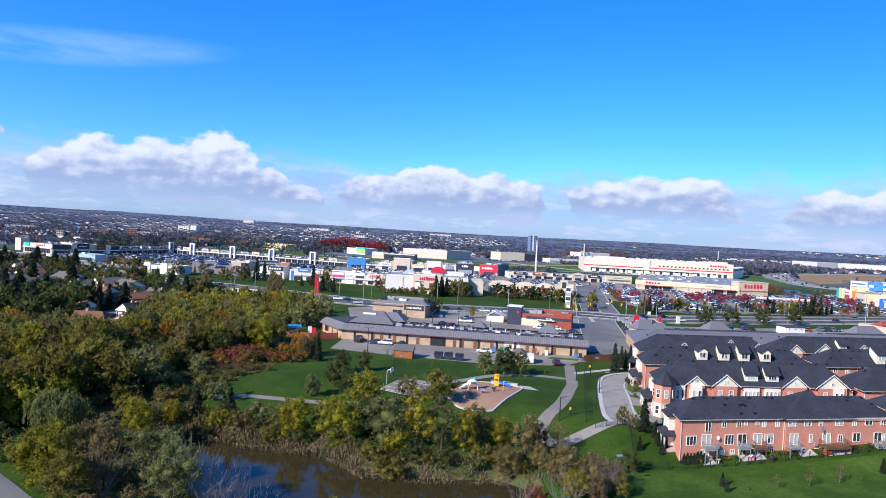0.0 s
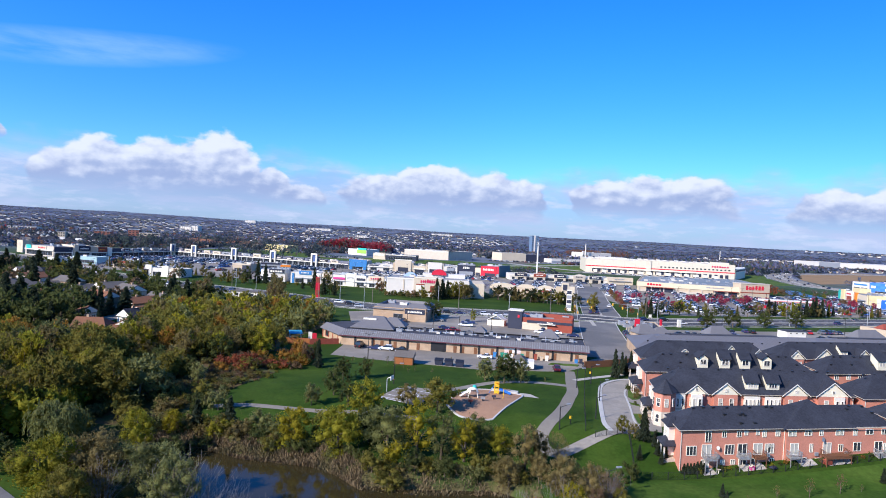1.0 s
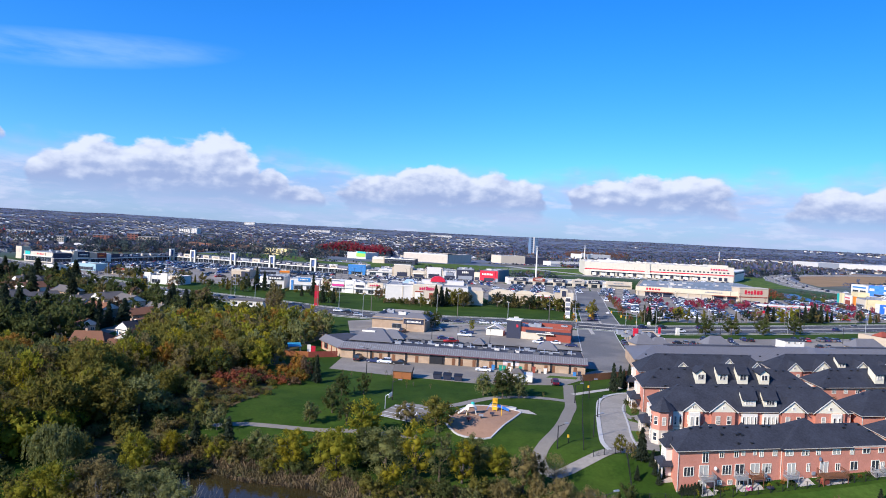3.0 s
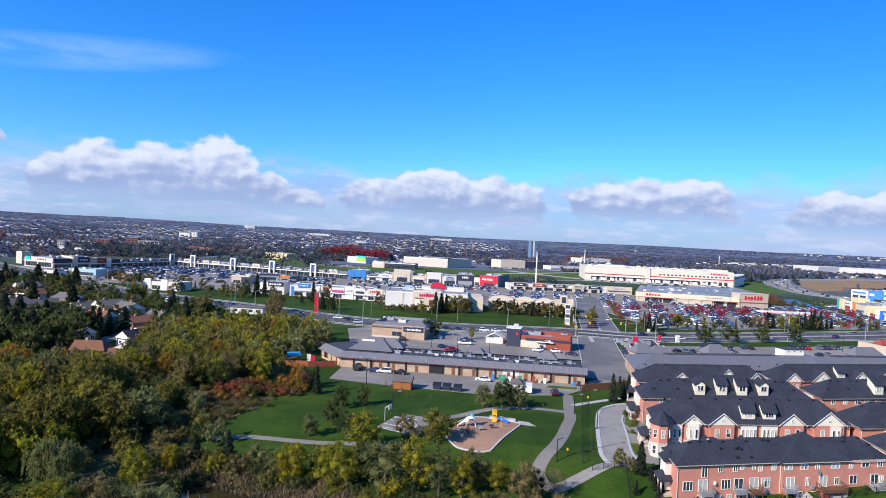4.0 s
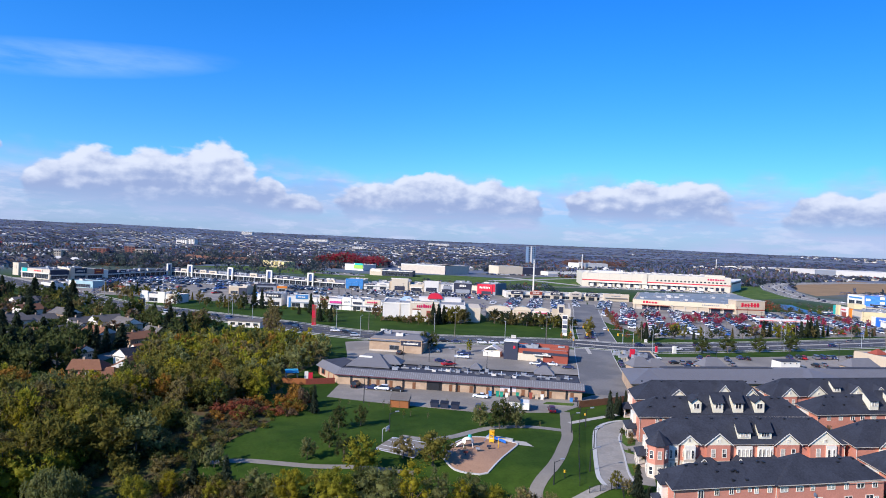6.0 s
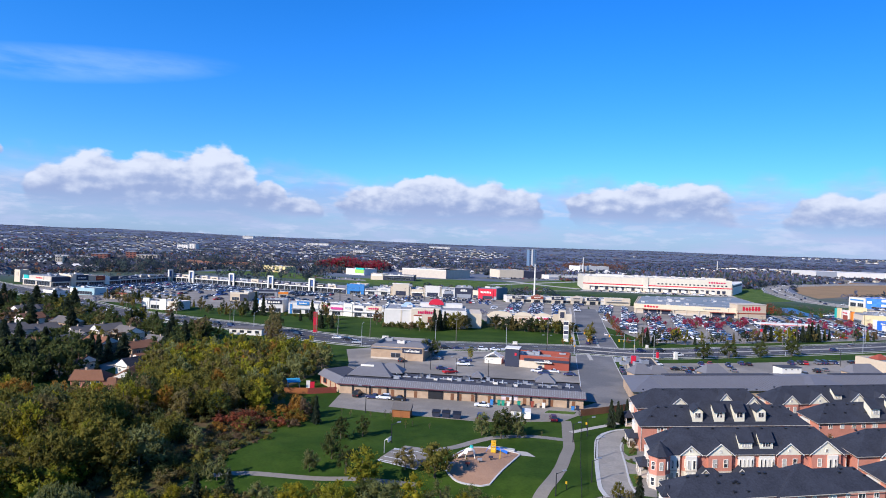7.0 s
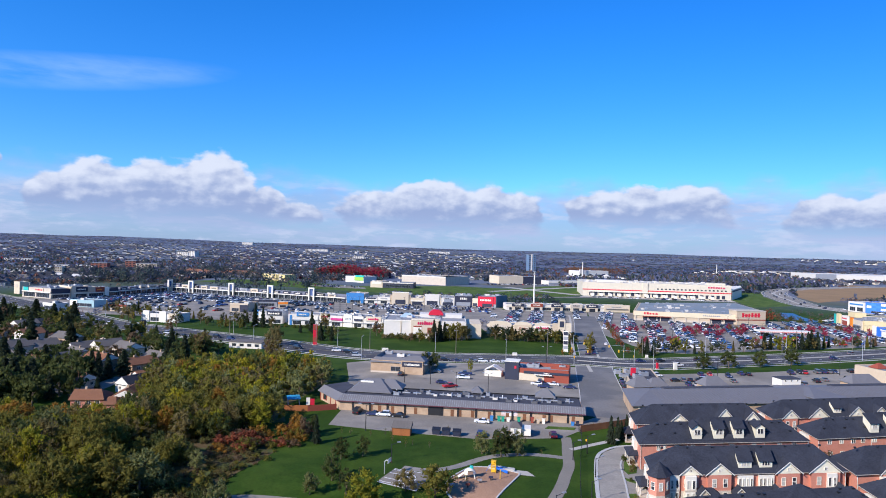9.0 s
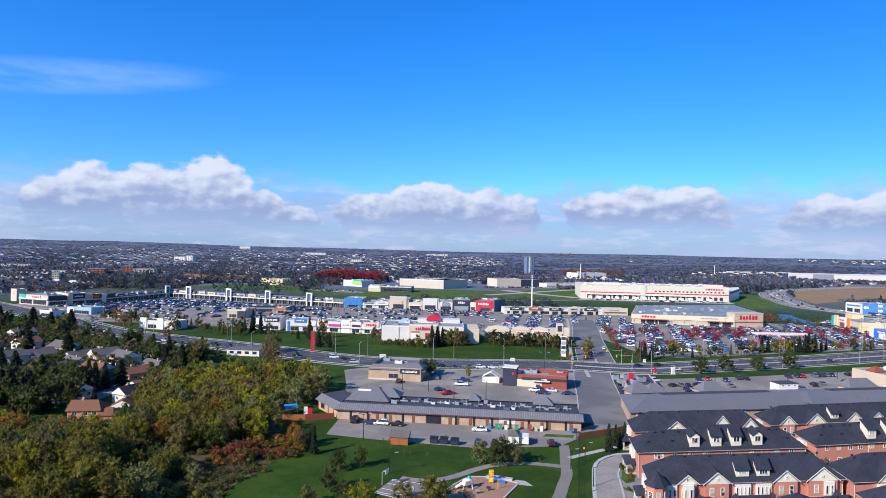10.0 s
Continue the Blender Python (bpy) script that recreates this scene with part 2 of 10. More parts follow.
# ---- building helpers ----
class Build:
    """Collects faces for one mesh."""

    def __init__(self, m=None):
        self.v, self.f, self.m = [], [], m or Matrix()

    def face(self, pts):
        k = len(self.v)
        self.v += [tuple(self.m @ Vector(p)) for p in pts]
        self.f.append(tuple(range(k, k + len(pts))))
        return self

    def solid(self, pts, faces):
        k = len(self.v)
        self.v += [tuple(self.m @ Vector(p)) for p in pts]
        self.f += [tuple(k + i for i in q) for q in faces]
        return self

    def box(self, x0, x1, y0, y1, z0, z1):
        p = [(x, y, z) for z in (z0, z1) for x, y in ((x0, y0), (x1, y0), (x1, y1), (x0, y1))]
        return self.solid(p, [(3, 2, 1, 0), (4, 5, 6, 7), (0, 1, 5, 4), (1, 2, 6, 5), (2, 3, 7, 6), (3, 0, 4, 7)])

    def prism(self, poly, z0, z1):
        n = len(poly)
        return self.solid([(x, y, z0) for x, y in poly] + [(x, y, z1) for x, y in poly],
                          [tuple(reversed(range(n))), tuple(range(n, 2 * n))] + [(i, (i + 1) % n, n + (i + 1) % n, n + i) for i in range(n)])

    def tube(self, a, b, r0, r1=None, n=8):
        a, b = Vector(a), Vector(b)
        r1 = r0 if r1 is None else r1
        q = (b - a).to_track_quat("Z", "Y")
        ring = [(math.cos(2 * math.pi * i / n), math.sin(2 * math.pi * i / n)) for i in range(n)]
        p = [tuple(a + q @ Vector((r0 * c, r0 * s, 0))) for c, s in ring] + [tuple(b + q @ Vector((r1 * c, r1 * s, 0))) for c, s in ring]
        return self.solid(p, [tuple(reversed(range(n))), tuple(range(n, 2 * n))] + [(i, (i + 1) % n, n + (i + 1) % n, n + i) for i in range(n)])

    def hip(self, x0, x1, y0, y1, z0, z1, run=None, left=True, right=True, thick=0.18):
        """A hipped roof along x over a rectangle; an end that is not hipped is a gable."""
        run = (y1 - y0) / 2 if run is None else run
        ym = (y0 + y1) / 2
        a, b = (x0 + run if left else x0), (x1 - run if right else x1)
        zb = z0 - thick
        p = [(x0, y0, z0), (x1, y0, z0), (x1, y1, z0), (x0, y1, z0), (a, ym, z1), (b, ym, z1), (x0, y0, zb), (x1, y0, zb), (x1, y1, zb), (x0, y1, zb)]
        return self.solid(p, [(0, 1, 5, 4), (2, 3, 4, 5), (1, 2, 5), (3, 0, 4), (0, 6, 7, 1), (1, 7, 8, 2), (2, 8, 9, 3), (3, 9, 6, 0), (9, 8, 7, 6)])

    def gable(self, x0, x1, y0, y1, z0, z1, thick=0.15):
        """A gabled roof whose ridge runs along y."""
        xm, t = (x0 + x1) / 2, thick
        p = [(x0, y0, z0), (xm, y0, z1), (x1, y0, z0), (x0, y1, z0), (xm, y1, z1), (x1, y1, z0),
             (x0, y0, z0 - t), (xm, y0, z1 - t), (x1, y0, z0 - t), (x0, y1, z0 - t), (xm, y1, z1 - t), (x1, y1, z0 - t)]
        return self.solid(p, [(0, 1, 4, 3), (1, 2, 5, 4), (6, 9, 10, 7), (7, 10, 11, 8), (0, 6, 7, 1), (1, 7, 8, 2), (3, 4, 10, 9), (4, 5, 11, 10), (0, 3, 9, 6), (2, 8, 11, 5)])

    def mesh(self, name):
        me = bpy.data.meshes.new(name)
        me.from_pydata(self.v, [], self.f)
        me.update()
        return me


SHEAR = 0.0  # skew of the townhouse rows, chosen to fit the camera's view


def part(name, b, material, parent, label=""):
    if SHEAR and isinstance(b, Build):
        b.v = [(x + SHEAR * y, y, z) for x, y, z in b.v]
    me = b.mesh(name) if isinstance(b, Build) else b
    if material and not me.materials:
        me.materials.append(material)
    ob = new(name, me)
    ob.parent = parent
    return tagged(ob, label)


def thing(name, m, label, category, group="", kind=""):
    ob = new(name)
    ob.empty_display_size = 0.3
    ob.matrix_basis = m
    return tagged(ob, label, category, group, kind)


def solo(name, b, material, label, category, group="", kind="", m=None):
    """A thing, or a piece of the setting, that is one mesh."""
    ob = part(name, b, material, None)
    if m is not None:
        ob.matrix_basis = m
    return tagged(ob, label, category, group, kind)


def smooth(a, b, v):
    v = min(1.0, max(0.0, (v - a) / (b - a)))
    return v * v * (3 - 2 * v)


def lerp(v, xs, ys):
    return float(np.interp(v, xs, ys))


SHORE = ((-75, -60, -43, -34, -27, -21, -16.5, -11.7, -0.8, 10, 16, 21), (92, 112, 117.5, 113, 112.2, 111, 108, 102.5, 102, 103, 99, 88))
WATER_Z = -4.8


def ground_z(x, y):
    """The lie of the land: a level town, a bank down to the pond, low hills far off."""
    a, b = lerp(x, (0, 35), (111, 107)), lerp(x, (0, 35), (150, 122))
    z = -3.3 * (1 - smooth(a, b, y)) if y > -200 else -3.3
    if -80 < x < 26 and 62 < y < 125:
        inner = min(lerp(x, *SHORE) - y, y - 70, x - lerp(y, (84, 116), (-31, -48)), 20 - x)
        z += (-7.0 - z) * smooth(-4.0, 5.0, inner)
    r = math.hypot(x, y)
    if r > 1500:
        roll = noise.noise((x * 0.0011, y * 0.0011, 2.0)) * 16 + noise.noise((x * 0.0031, y * 0.0031, 7.0)) * 6
        z += smooth(1500, 5000, r) * (53 + 0.45 * roll + 30 * max(0.0, -x) / 3000)
    return z


def drape(poly_rows, lift):
    """A sheet over rows of points, each laid on the ground."""
    b = Build()
    for r0, r1 in zip(poly_rows, poly_rows[1:]):
        for p, q, s, t in zip(r0, r0[1:], r1[1:], r1):
            b.face([(*u, ground_z(*u) + lift) for u in (p, q, s, t)])
    return b


def along(line, step):
    """Points every step along a smoothed line, with the way at each."""
    pts = [Vector(p) for p in line]
    out = []
    for i in range(len(pts) - 1):
        p0, p1, p2, p3 = pts[max(i - 1, 0)], pts[i], pts[i + 1], pts[min(i + 2, len(pts) - 1)]
        n = max(1, round((p2 - p1).length / step))
        for k in range(n + (i == len(pts) - 2)):
            t = k / n
            out.append(0.5 * (2 * p1 + (p2 - p0) * t + (2 * p0 - 5 * p1 + 4 * p2 - p3) * t * t + (3 * p1 - p0 - 3 * p2 + p3) * t ** 3))
    ways = [(out[min(i + 1, len(out) - 1)] - out[max(i - 1, 0)]).normalized() for i in range(len(out))]
    return out, ways


def strip(line, left, right, lift, step=4.0):
    """A ribbon along a line from left to right of it (metres, right is positive)."""
    pts, ways = along(line, step)
    cols = max(2, int(abs(right - left) / 4) + 1)
    rows = []
    for p, w in zip(pts, ways):
        s = Vector((w.y, -w.x))
        rows.append([tuple(p + s * (left + (right - left) * k / (cols - 1))) for k in range(cols)])
    return drape(rows, lift)


def kerb(line, off, wide=0.3, tall=0.16, step=4.0, base=-0.1):
    pts, ways = along(line, step)
    b = Build()
    pr = None
    for p, w in zip(pts, ways):
        s = Vector((w.y, -w.x))
        i, o = p + s * off, p + s * (off + wide)
        zi, zo = ground_z(*i), ground_z(*o)
        ring = [(*i, zi + base), (*i, zi + tall), (*o, zo + tall), (*o, zo + base)]
        if pr:
            b.solid(pr + ring, [(0, 4, 5, 1), (1, 5, 6, 2), (2, 6, 7, 3)])
        pr = ring
    return b


def sheet(name, poly, lift, material, label, category="ground", parent=None):
    """A level paved or planted area on the plateau."""
    b = Build()
    b.face([(x, y, lift) for x, y in poly])
    b.prism(poly, -0.3, lift - 0.002)
    b.f = b.f[:1] + b.f[3:]
    return solo(name, b, material, label, category, kind="structure")

# ---- the land ----
def graded(lo, hi, step, far):
    side = [0.0]
    s = step
    while side[-1] < far:
        s = min(s * 1.16, 130)
        side.append(side[-1] + s)
    mid = list(np.arange(lo, hi + 0.01, step))
    return [lo - v for v in reversed(side[1:])] + mid + [hi + v for v in side[1:]]


gx, gy = graded(-80, 100, 2.5, 4850), graded(64, 156, 2.0, 4850)
land = Build()
for y in gy:
    for x in gx:
        r = math.hypot(x, y)
        k = 4900 / r if r > 4900 else 1.0
        land.v.append((x * k, y * k, ground_z(x * k, y * k)))
nx = len(gx)
land.f = [(j * nx + i, j * nx + i + 1, (j + 1) * nx + i + 1, (j + 1) * nx + i) for j in range(len(gy) - 1) for i in range(nx - 1)]


def land_material():
    m = bpy.data.materials.new("land")
    m.use_nodes = True
    n = Nodes(m.node_tree)
    p = m.node_tree.nodes["Principled BSDF"]
    pos = n.add("ShaderNodeNewGeometry").outputs["Position"]
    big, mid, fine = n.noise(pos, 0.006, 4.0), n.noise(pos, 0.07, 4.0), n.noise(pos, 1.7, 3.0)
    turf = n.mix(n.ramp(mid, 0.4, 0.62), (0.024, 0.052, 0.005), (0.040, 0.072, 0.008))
    # blue-grey far ground: distance haze is painted into its base colour
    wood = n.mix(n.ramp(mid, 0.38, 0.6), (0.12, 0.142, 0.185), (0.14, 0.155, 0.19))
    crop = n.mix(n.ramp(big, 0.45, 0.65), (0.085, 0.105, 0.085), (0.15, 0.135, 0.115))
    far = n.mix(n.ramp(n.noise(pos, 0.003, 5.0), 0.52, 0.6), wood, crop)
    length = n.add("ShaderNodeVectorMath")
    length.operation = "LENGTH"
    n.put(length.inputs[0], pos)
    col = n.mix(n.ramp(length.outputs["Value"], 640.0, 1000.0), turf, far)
    k = n.math("ADD", 0.30, n.math("ADD", n.math("MULTIPLY", fine, 0.7), n.math("MULTIPLY", n.noise(pos, 0.33, 5.0, 0.7), 0.75)))
    n.put(p.inputs["Base Color"], n.mix(1.0, col, n.join(k, k, k), "MULTIPLY"))
    p.inputs["Roughness"].default_value, p.inputs["Specular IOR Level"].default_value = 0.95, 0.1
    return m


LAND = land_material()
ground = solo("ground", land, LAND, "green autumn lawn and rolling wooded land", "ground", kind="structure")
for poly in ground.data.polygons:
    poly.use_smooth = True

# strong sun on this lawn is put into a lighter green sheet
solo("ground_lawn", drape([[(x, lerp(x, (29, 36, 110), (84, 62, 66)) + k * (lerp(x, (29, 42, 62, 84, 110), (106, 107.5, 111.5, 116.4, 122)) - lerp(x, (29, 36, 110), (84, 62, 66)))) for x in np.linspace(29, 110, 42)] for k in np.linspace(0, 1, 24)], 0.04),
     mat("sunlit_mown_lawn", (0.038, 0.079, 0.009), 0.95, var=0.6, fine=1.3, coarse=0.12, tint=(0.054, 0.092, 0.013), spec=0.1), "mown lawn behind the townhouses, strong sun painted into its green", "ground", kind="structure")
pond = Build()
pond.face([(-76, 68, WATER_Z), (24, 68, WATER_Z), (24, 112, WATER_Z), (-20, 124, WATER_Z), (-76, 124, WATER_Z)])
solo("water_pond", pond, WATER, "dark still pond reflecting the blue sky", "pond", kind="structure")

# ---- roads, lots and paths ----
MAIN = [(-760, 850), (-420, 575), (-290, 468), (-210, 398), (-162, 370), (-125, 352), (-90, 334), (-59, 316), (-34, 306), (-3, 303), (30, 304), (66, 305),
        (96, 300), (140, 313), (192, 331), (250, 354), (400, 415), (800, 570)]
MAIN_E = MAIN[10:]
NORTH = [(79, 314), (83.5, 340), (94.7, 402), (107, 464), (117, 520)]
SOUTH = [(71, 291), (67, 271), (59, 226), (53, 200)]
CURVE = [(470, 500), (440, 545), (424, 600), (410, 650), (404, 690), (413, 735), (432, 790), (464, 880), (505, 960), (568, 1042), (668, 1122), (820, 1220), (1200, 1420)]
FIELD = [(446, 751), (474, 845), (536, 965), (600, 1062), (672, 1098), (862, 1330), (1100, 1400), (1500, 1500), (1300, 1000), (800, 850), (569, 806), (524, 813)]

sheet("pavement_rear_lot", [(-31, 202.5), (-32, 184), (-18, 180), (12, 173.5), (35, 176.6), (40.5, 183), (62, 199), (62, 212), (44, 194), (44, 196)], 0.03, ASPHALT,
      "worn grey asphalt lot behind the plaza", "parking lot")
sheet("pavement_front_lot", [(-34, 222), (-15, 213), (48, 204), (62, 212), (66, 228), (74, 268), (78, 285), (62, 287), (20, 289.5), (-34, 289), (-42, 283), (-36, 250)], 0.034, ASPHALT,
      "grey asphalt parking lot in front of the plaza", "parking lot")
sheet("pavement_east_lot", [(66, 208), (72, 216), (84, 244), (94, 275), (137, 284), (190, 300), (262, 326), (300, 300), (200, 240)], 0.031, ASPHALT,
      "grey asphalt parking lot of the second plaza", "parking lot")
sheet("pavement_costco_lot", [(112, 338), (130, 335), (195, 356), (262, 380), (330, 405), (352, 460), (318, 506), (262, 520), (250, 491), (229, 486), (152, 500), (170, 561), (128, 556), (118, 500), (104, 404)], 0.03, ASPHALT,
      "wide asphalt car park full of parked cars", "parking lot")
sheet("pavement_row_lot", [(28, 408), (82, 400), (94, 404), (128, 556), (57, 556), (30, 566), (22, 480)], 0.032, ASPHALT, "asphalt lot between rows of shops", "parking lot")
sheet("pavement_mall_lot", [(-300, 478), (-240, 446), (-150, 430), (-122, 424), (-36, 413), (20, 400), (28, 480), (57, 572), (28, 582), (-89, 583), (-168, 616), (-262, 659), (-288, 668), (-308, 598), (-340, 546), (-376, 562), (-385, 540), (-345, 508)], 0.033,
      ASPHALT, "huge asphalt car park of the shopping centre", "parking lot")
sheet("pavement_depot", [(160, 742), (346, 722), (430, 842), (395, 850), (340, 752), (172, 771)], 0.04, CONCRETE, "concrete truck apron by the warehouse", "apron")


def road(name, line, half, label, lines=True, walks=True, step=4.0, top=ROADTOP, yellow=True, lift=0.05):
    solo(name, strip(line, -half, half, lift, step), top, label, "road", kind="structure")
    for s in (-1, 1):
        solo("trim_kerb", kerb(line, s * half, 0.3 * s, 0.17, step), KERBSTONE, "pale concrete kerb", "kerb", kind="structure")
        if walks:
            solo("pavement_walk", strip(line, s * (half + 2.6), s * (half + 4.2), 0.06, step), CONCRETE, "pale concrete pavement beside the road", "pavement", kind="structure")
    if lines:
        if yellow:
            solo("trim_centre_line", strip(line, -0.15, 0.15, lift + 0.01, step), LINE_Y, "yellow centre line", "road marking", kind="structure")
        b = Build()
        pts, ways = along(line, 3.0)
        for o in (-half / 2, half / 2):
            for i in range(0, len(pts) - 1, 3):
                s = Vector((ways[i].y, -ways[i].x))
                p, q = pts[i] + s * o, pts[i + 1] + s * o
                b.face([(*(u + s * e), ground_z(*u) + lift + 0.012) for u, e in ((p, -0.12), (q, -0.12), (q, 0.12), (p, 0.12))])
        solo("trim_lane_line", b, LINE, "white dashed lane lines", "road marking", kind="structure")


road("road_main", MAIN, 10.5, "wide grey asphalt main road with lane lines")
road("road_north", NORTH, 9.0, "asphalt shopping centre road with a concrete median", walks=False, yellow=False, lines=False, top=STREET)
solo("pavement_walk", strip(NORTH, -12.6, -11.0, 0.06, 4.0), CONCRETE, "pale concrete pavement beside the road", "pavement", kind="structure")
road("road_south", SOUTH, 8.0, "worn asphalt plaza entrance road", walks=False, lift=0.055, lines=False, top=STREET)
road("road_curve", CURVE, 13.0, "curving asphalt highway beside a brown field", step=10, top=ASPHALT, lift=0.06)
solo("pavement_median", kerb(CURVE, -1.6, 3.2, 0.18, 10.0), CONCRETE, "pale concrete median", "median", kind="structure")
solo("pavement_median", kerb(NORTH[:3], -0.5, 1.0, 0.18), CONCRETE, "pale concrete median", "median", kind="structure")
solo("pavement_median", kerb([(68, 292), (66, 276)], -1.2, 1.6, 0.18), CONCRETE, "pale concrete median", "median", kind="structure")
solo("pavement_median", kerb(MAIN_E[1:], -0.9, 1.8, 0.2), CONCRETE, "long pale concrete median", "median", kind="structure")

# the loop street by the townhouses
FORECOURT = mat("worn_concrete", (0.27, 0.245, 0.205), 0.9, tint=(0.2, 0.185, 0.16), var=0.35, fine=1.2, coarse=0.12, spec=0.2)
PATHTOP = mat("path_asphalt", (0.215, 0.193, 0.157), 0.9, var=0.25, fine=2.0, coarse=0.2, spec=0.2)
LOOP_W = [(54.2, 170.9), (48.8, 169.6), (43.9, 165.3), (41.3, 160.4), (39.5, 154.0), (37.7, 146.3), (35.3, 134.6), (34.1, 127.4), (34.4, 123.3)]
LOOP_E = [(37.6, 122.0), (40.1, 124.6), (40.2, 128.2), (40.6, 132.0), (41.7, 137.3), (42.9, 143.1), (44.2, 150.3), (45.2, 155.3), (47.0, 159.6), (50.2, 164.1), (52.7, 166.0)]
STREETTOP = mat("loop_street_asphalt", (0.31, 0.285, 0.24), 0.9, var=0.35, fine=1.6, coarse=0.25, tint=(0.25, 0.23, 0.195), spec=0.2)
sheet("road_loop", [(62, 171.6)] + LOOP_W + [(34.6, 122.4)] + LOOP_E + [(60, 168.4)], 0.04, STREETTOP, "pale worn asphalt loop street beside townhouses", "road")
solo("trim_kerb", kerb(LOOP_W, 0, 0.9, 0.13, 2.0), KERBSTONE, "pale concrete kerb", "kerb", kind="structure")
solo("trim_kerb", kerb(LOOP_E[1:], 0, 0.4, 0.14, 2.0), KERBSTONE, "pale concrete kerb", "kerb", kind="structure")
sheet("pavement_forecourt", [(40.4, 125), (40.6, 132), (41.9, 137.3), (43.1, 143.1), (44.4, 150.3), (45.4, 155.3), (47.2, 159.4), (50.5, 163.8), (53, 165.6), (53, 158), (50, 146), (47, 134), (44, 124)], 0.02, FORECOURT, "pale concrete driveways in front of townhouses", "driveway")
for bed in ([(48.4, 160.8), (48.9, 156.0), (49.0, 153.7), (47.7, 149.8), (45.4, 148.7), (45.1, 151.4), (46.6, 156.7)], [(43.9, 146.3), (45.7, 144.9), (45.6, 142.8), (43.9, 144.4)], [(42.0, 136.6), (43.7, 136.8), (42.1, 129.5), (40.9, 129.4)]):
    sheet("ground_bed", bed, 0.08, GRASS, "small planted bed beside a driveway", "planting bed")
solo("pavement_path", strip([(36.2, 177.5), (35.4, 172), (34, 164), (32.4, 154), (30.2, 147), (27.8, 139.5), (24.6, 131.6), (21.8, 126.4), (20.2, 122.7), (19.8, 119.5), (20.6, 116.9), (22.6, 115.6)], -1.4, 1.4, 0.045, 1.0), PATHTOP, "grey asphalt footpath curving through the lawn", "path", kind="structure")
solo("pavement_path", strip([(-47.5, 131.4), (-46.4, 131.5), (-39.8, 132.9), (-25.3, 131.7), (-15.9, 132), (-4, 130.5)], -0.9, 0.9, 0.04, 2.0), PATHTOP, "narrow pale path beside the pond", "path", kind="structure")
solo("pavement_path", strip([(21.6, 115.4), (24, 116.6), (27.4, 118.8), (33.0, 122.2), (37, 124.4)], -1.3, 1.3, 0.05, 1.0), FORECOURT, "pale concrete path to the street", "path", kind="structure")
solo("pavement_path", strip([(32.2, 159.6), (24.4, 161.5), (16, 160), (11, 157), (4, 150.5), (-2, 148), (-8, 149.5)], -1.2, 1.2, 0.05, 1.5), FORECOURT, "pale path past the playground", "path", kind="structure")
solo("pavement_path", strip([(-90, 110.5), (-76, 99.5), (-68.5, 94), (-60.5, 88), (-52, 81.5), (-40, 74.5)], -1.4, 1.4, 0.05, 2.0), STREET, "grey asphalt footpath in the park", "path", kind="structure")
solo("pavement_path", strip([(35.4, 166.4), (42, 171), (52, 177.5)], -0.9, 0.9, 0.055, 1.5), CONCRETE, "pale concrete footpath", "path", kind="structure")
sheet("ground_field", FIELD, 0.05, DRYFIELD, "dry brown harvested field", "field")
solo("water_basin", Build().face([(296, 545, 0.06), (304, 522, 0.06), (314, 524, 0.06), (320, 560, 0.06), (332, 598, 0.06), (322, 602, 0.06), (308, 574, 0.06)]), WATER_B, "small pond behind the car park, reflected sky painted in", "pond", kind="structure")

# ---- townhouses ----
WINDOW_MESH = {}


def lattice(w, h, nx, ny, e, d):
    """A window frame with its glazing bars, in one piece."""
    xs, zs = [-w / 2], [0.0]
    for cuts, lo, n, full in ((xs, -w / 2, nx, w), (zs, 0.0, ny, h)):
        cuts.append(lo + e)
        for i in range(1, n):
            cuts += [lo + full * i / n - 0.04, lo + full * i / n + 0.04]
        cuts += [lo + full - e, lo + full]
    b = Build()
    a, c = len(xs), len(zs)
    b.v = [(x, y, z) for y in (-d, 0.04) for z in zs for x in xs]
    solid = lambda i, j: 0 <= i < a - 1 and 0 <= j < c - 1 and not (i % 2 and j % 2)
    at = lambda i, j, k: k * a * c + j * a + i
    for j in range(c - 1):
        for i in range(a - 1):
            if solid(i, j):
                b.f.append((at(i, j, 0), at(i + 1, j, 0), at(i + 1, j + 1, 0), at(i, j + 1, 0)))
                for ni, nj, p, q in ((i - 1, j, (i, j + 1), (i, j)), (i + 1, j, (i + 1, j), (i + 1, j + 1)), (i, j - 1, (i, j), (i + 1, j)), (i, j + 1, (i + 1, j + 1), (i, j + 1))):
                    if not solid(ni, nj):
                        b.f.append((at(*p, 0), at(*p, 1), at(*q, 1), at(*q, 0)))
    return b


def window(parent, x, y, z, w, h, nx=2, ny=1, face=0.0, frame_mat=WHITE):
    """A framed window on a wall; z is its sill. face: how far the wall is turned from local -y (degrees)."""
    key = (round(w, 2), round(h, 2), nx, ny, SHEAR != 0)
    if key not in WINDOW_MESH:
        e, d = 0.09, 0.1
        f = lattice(w, h, nx, ny, e, d)
        g = Build().box(-w / 2 + e * 0.6, w / 2 - e * 0.6, -0.045, 0.03, e * 0.6, h - e * 0.6)
        WINDOW_MESH[key] = (f.mesh("window_frame"), g.mesh("pane"))
    x += SHEAR * y
    if SHEAR and face == -90:
        face -= math.degrees(math.atan(SHEAR))
    fr, gl = WINDOW_MESH[key]
    if not fr.materials:
        fr.materials.append(frame_mat)
        gl.materials.append(HOMEGLASS if SHEAR else GLASSY)
    ob = part("window", fr, None, parent)
    ob.matrix_basis = pose(x, y, z, 0, 0, face)
    part("pane", gl, None, ob)
    return ob


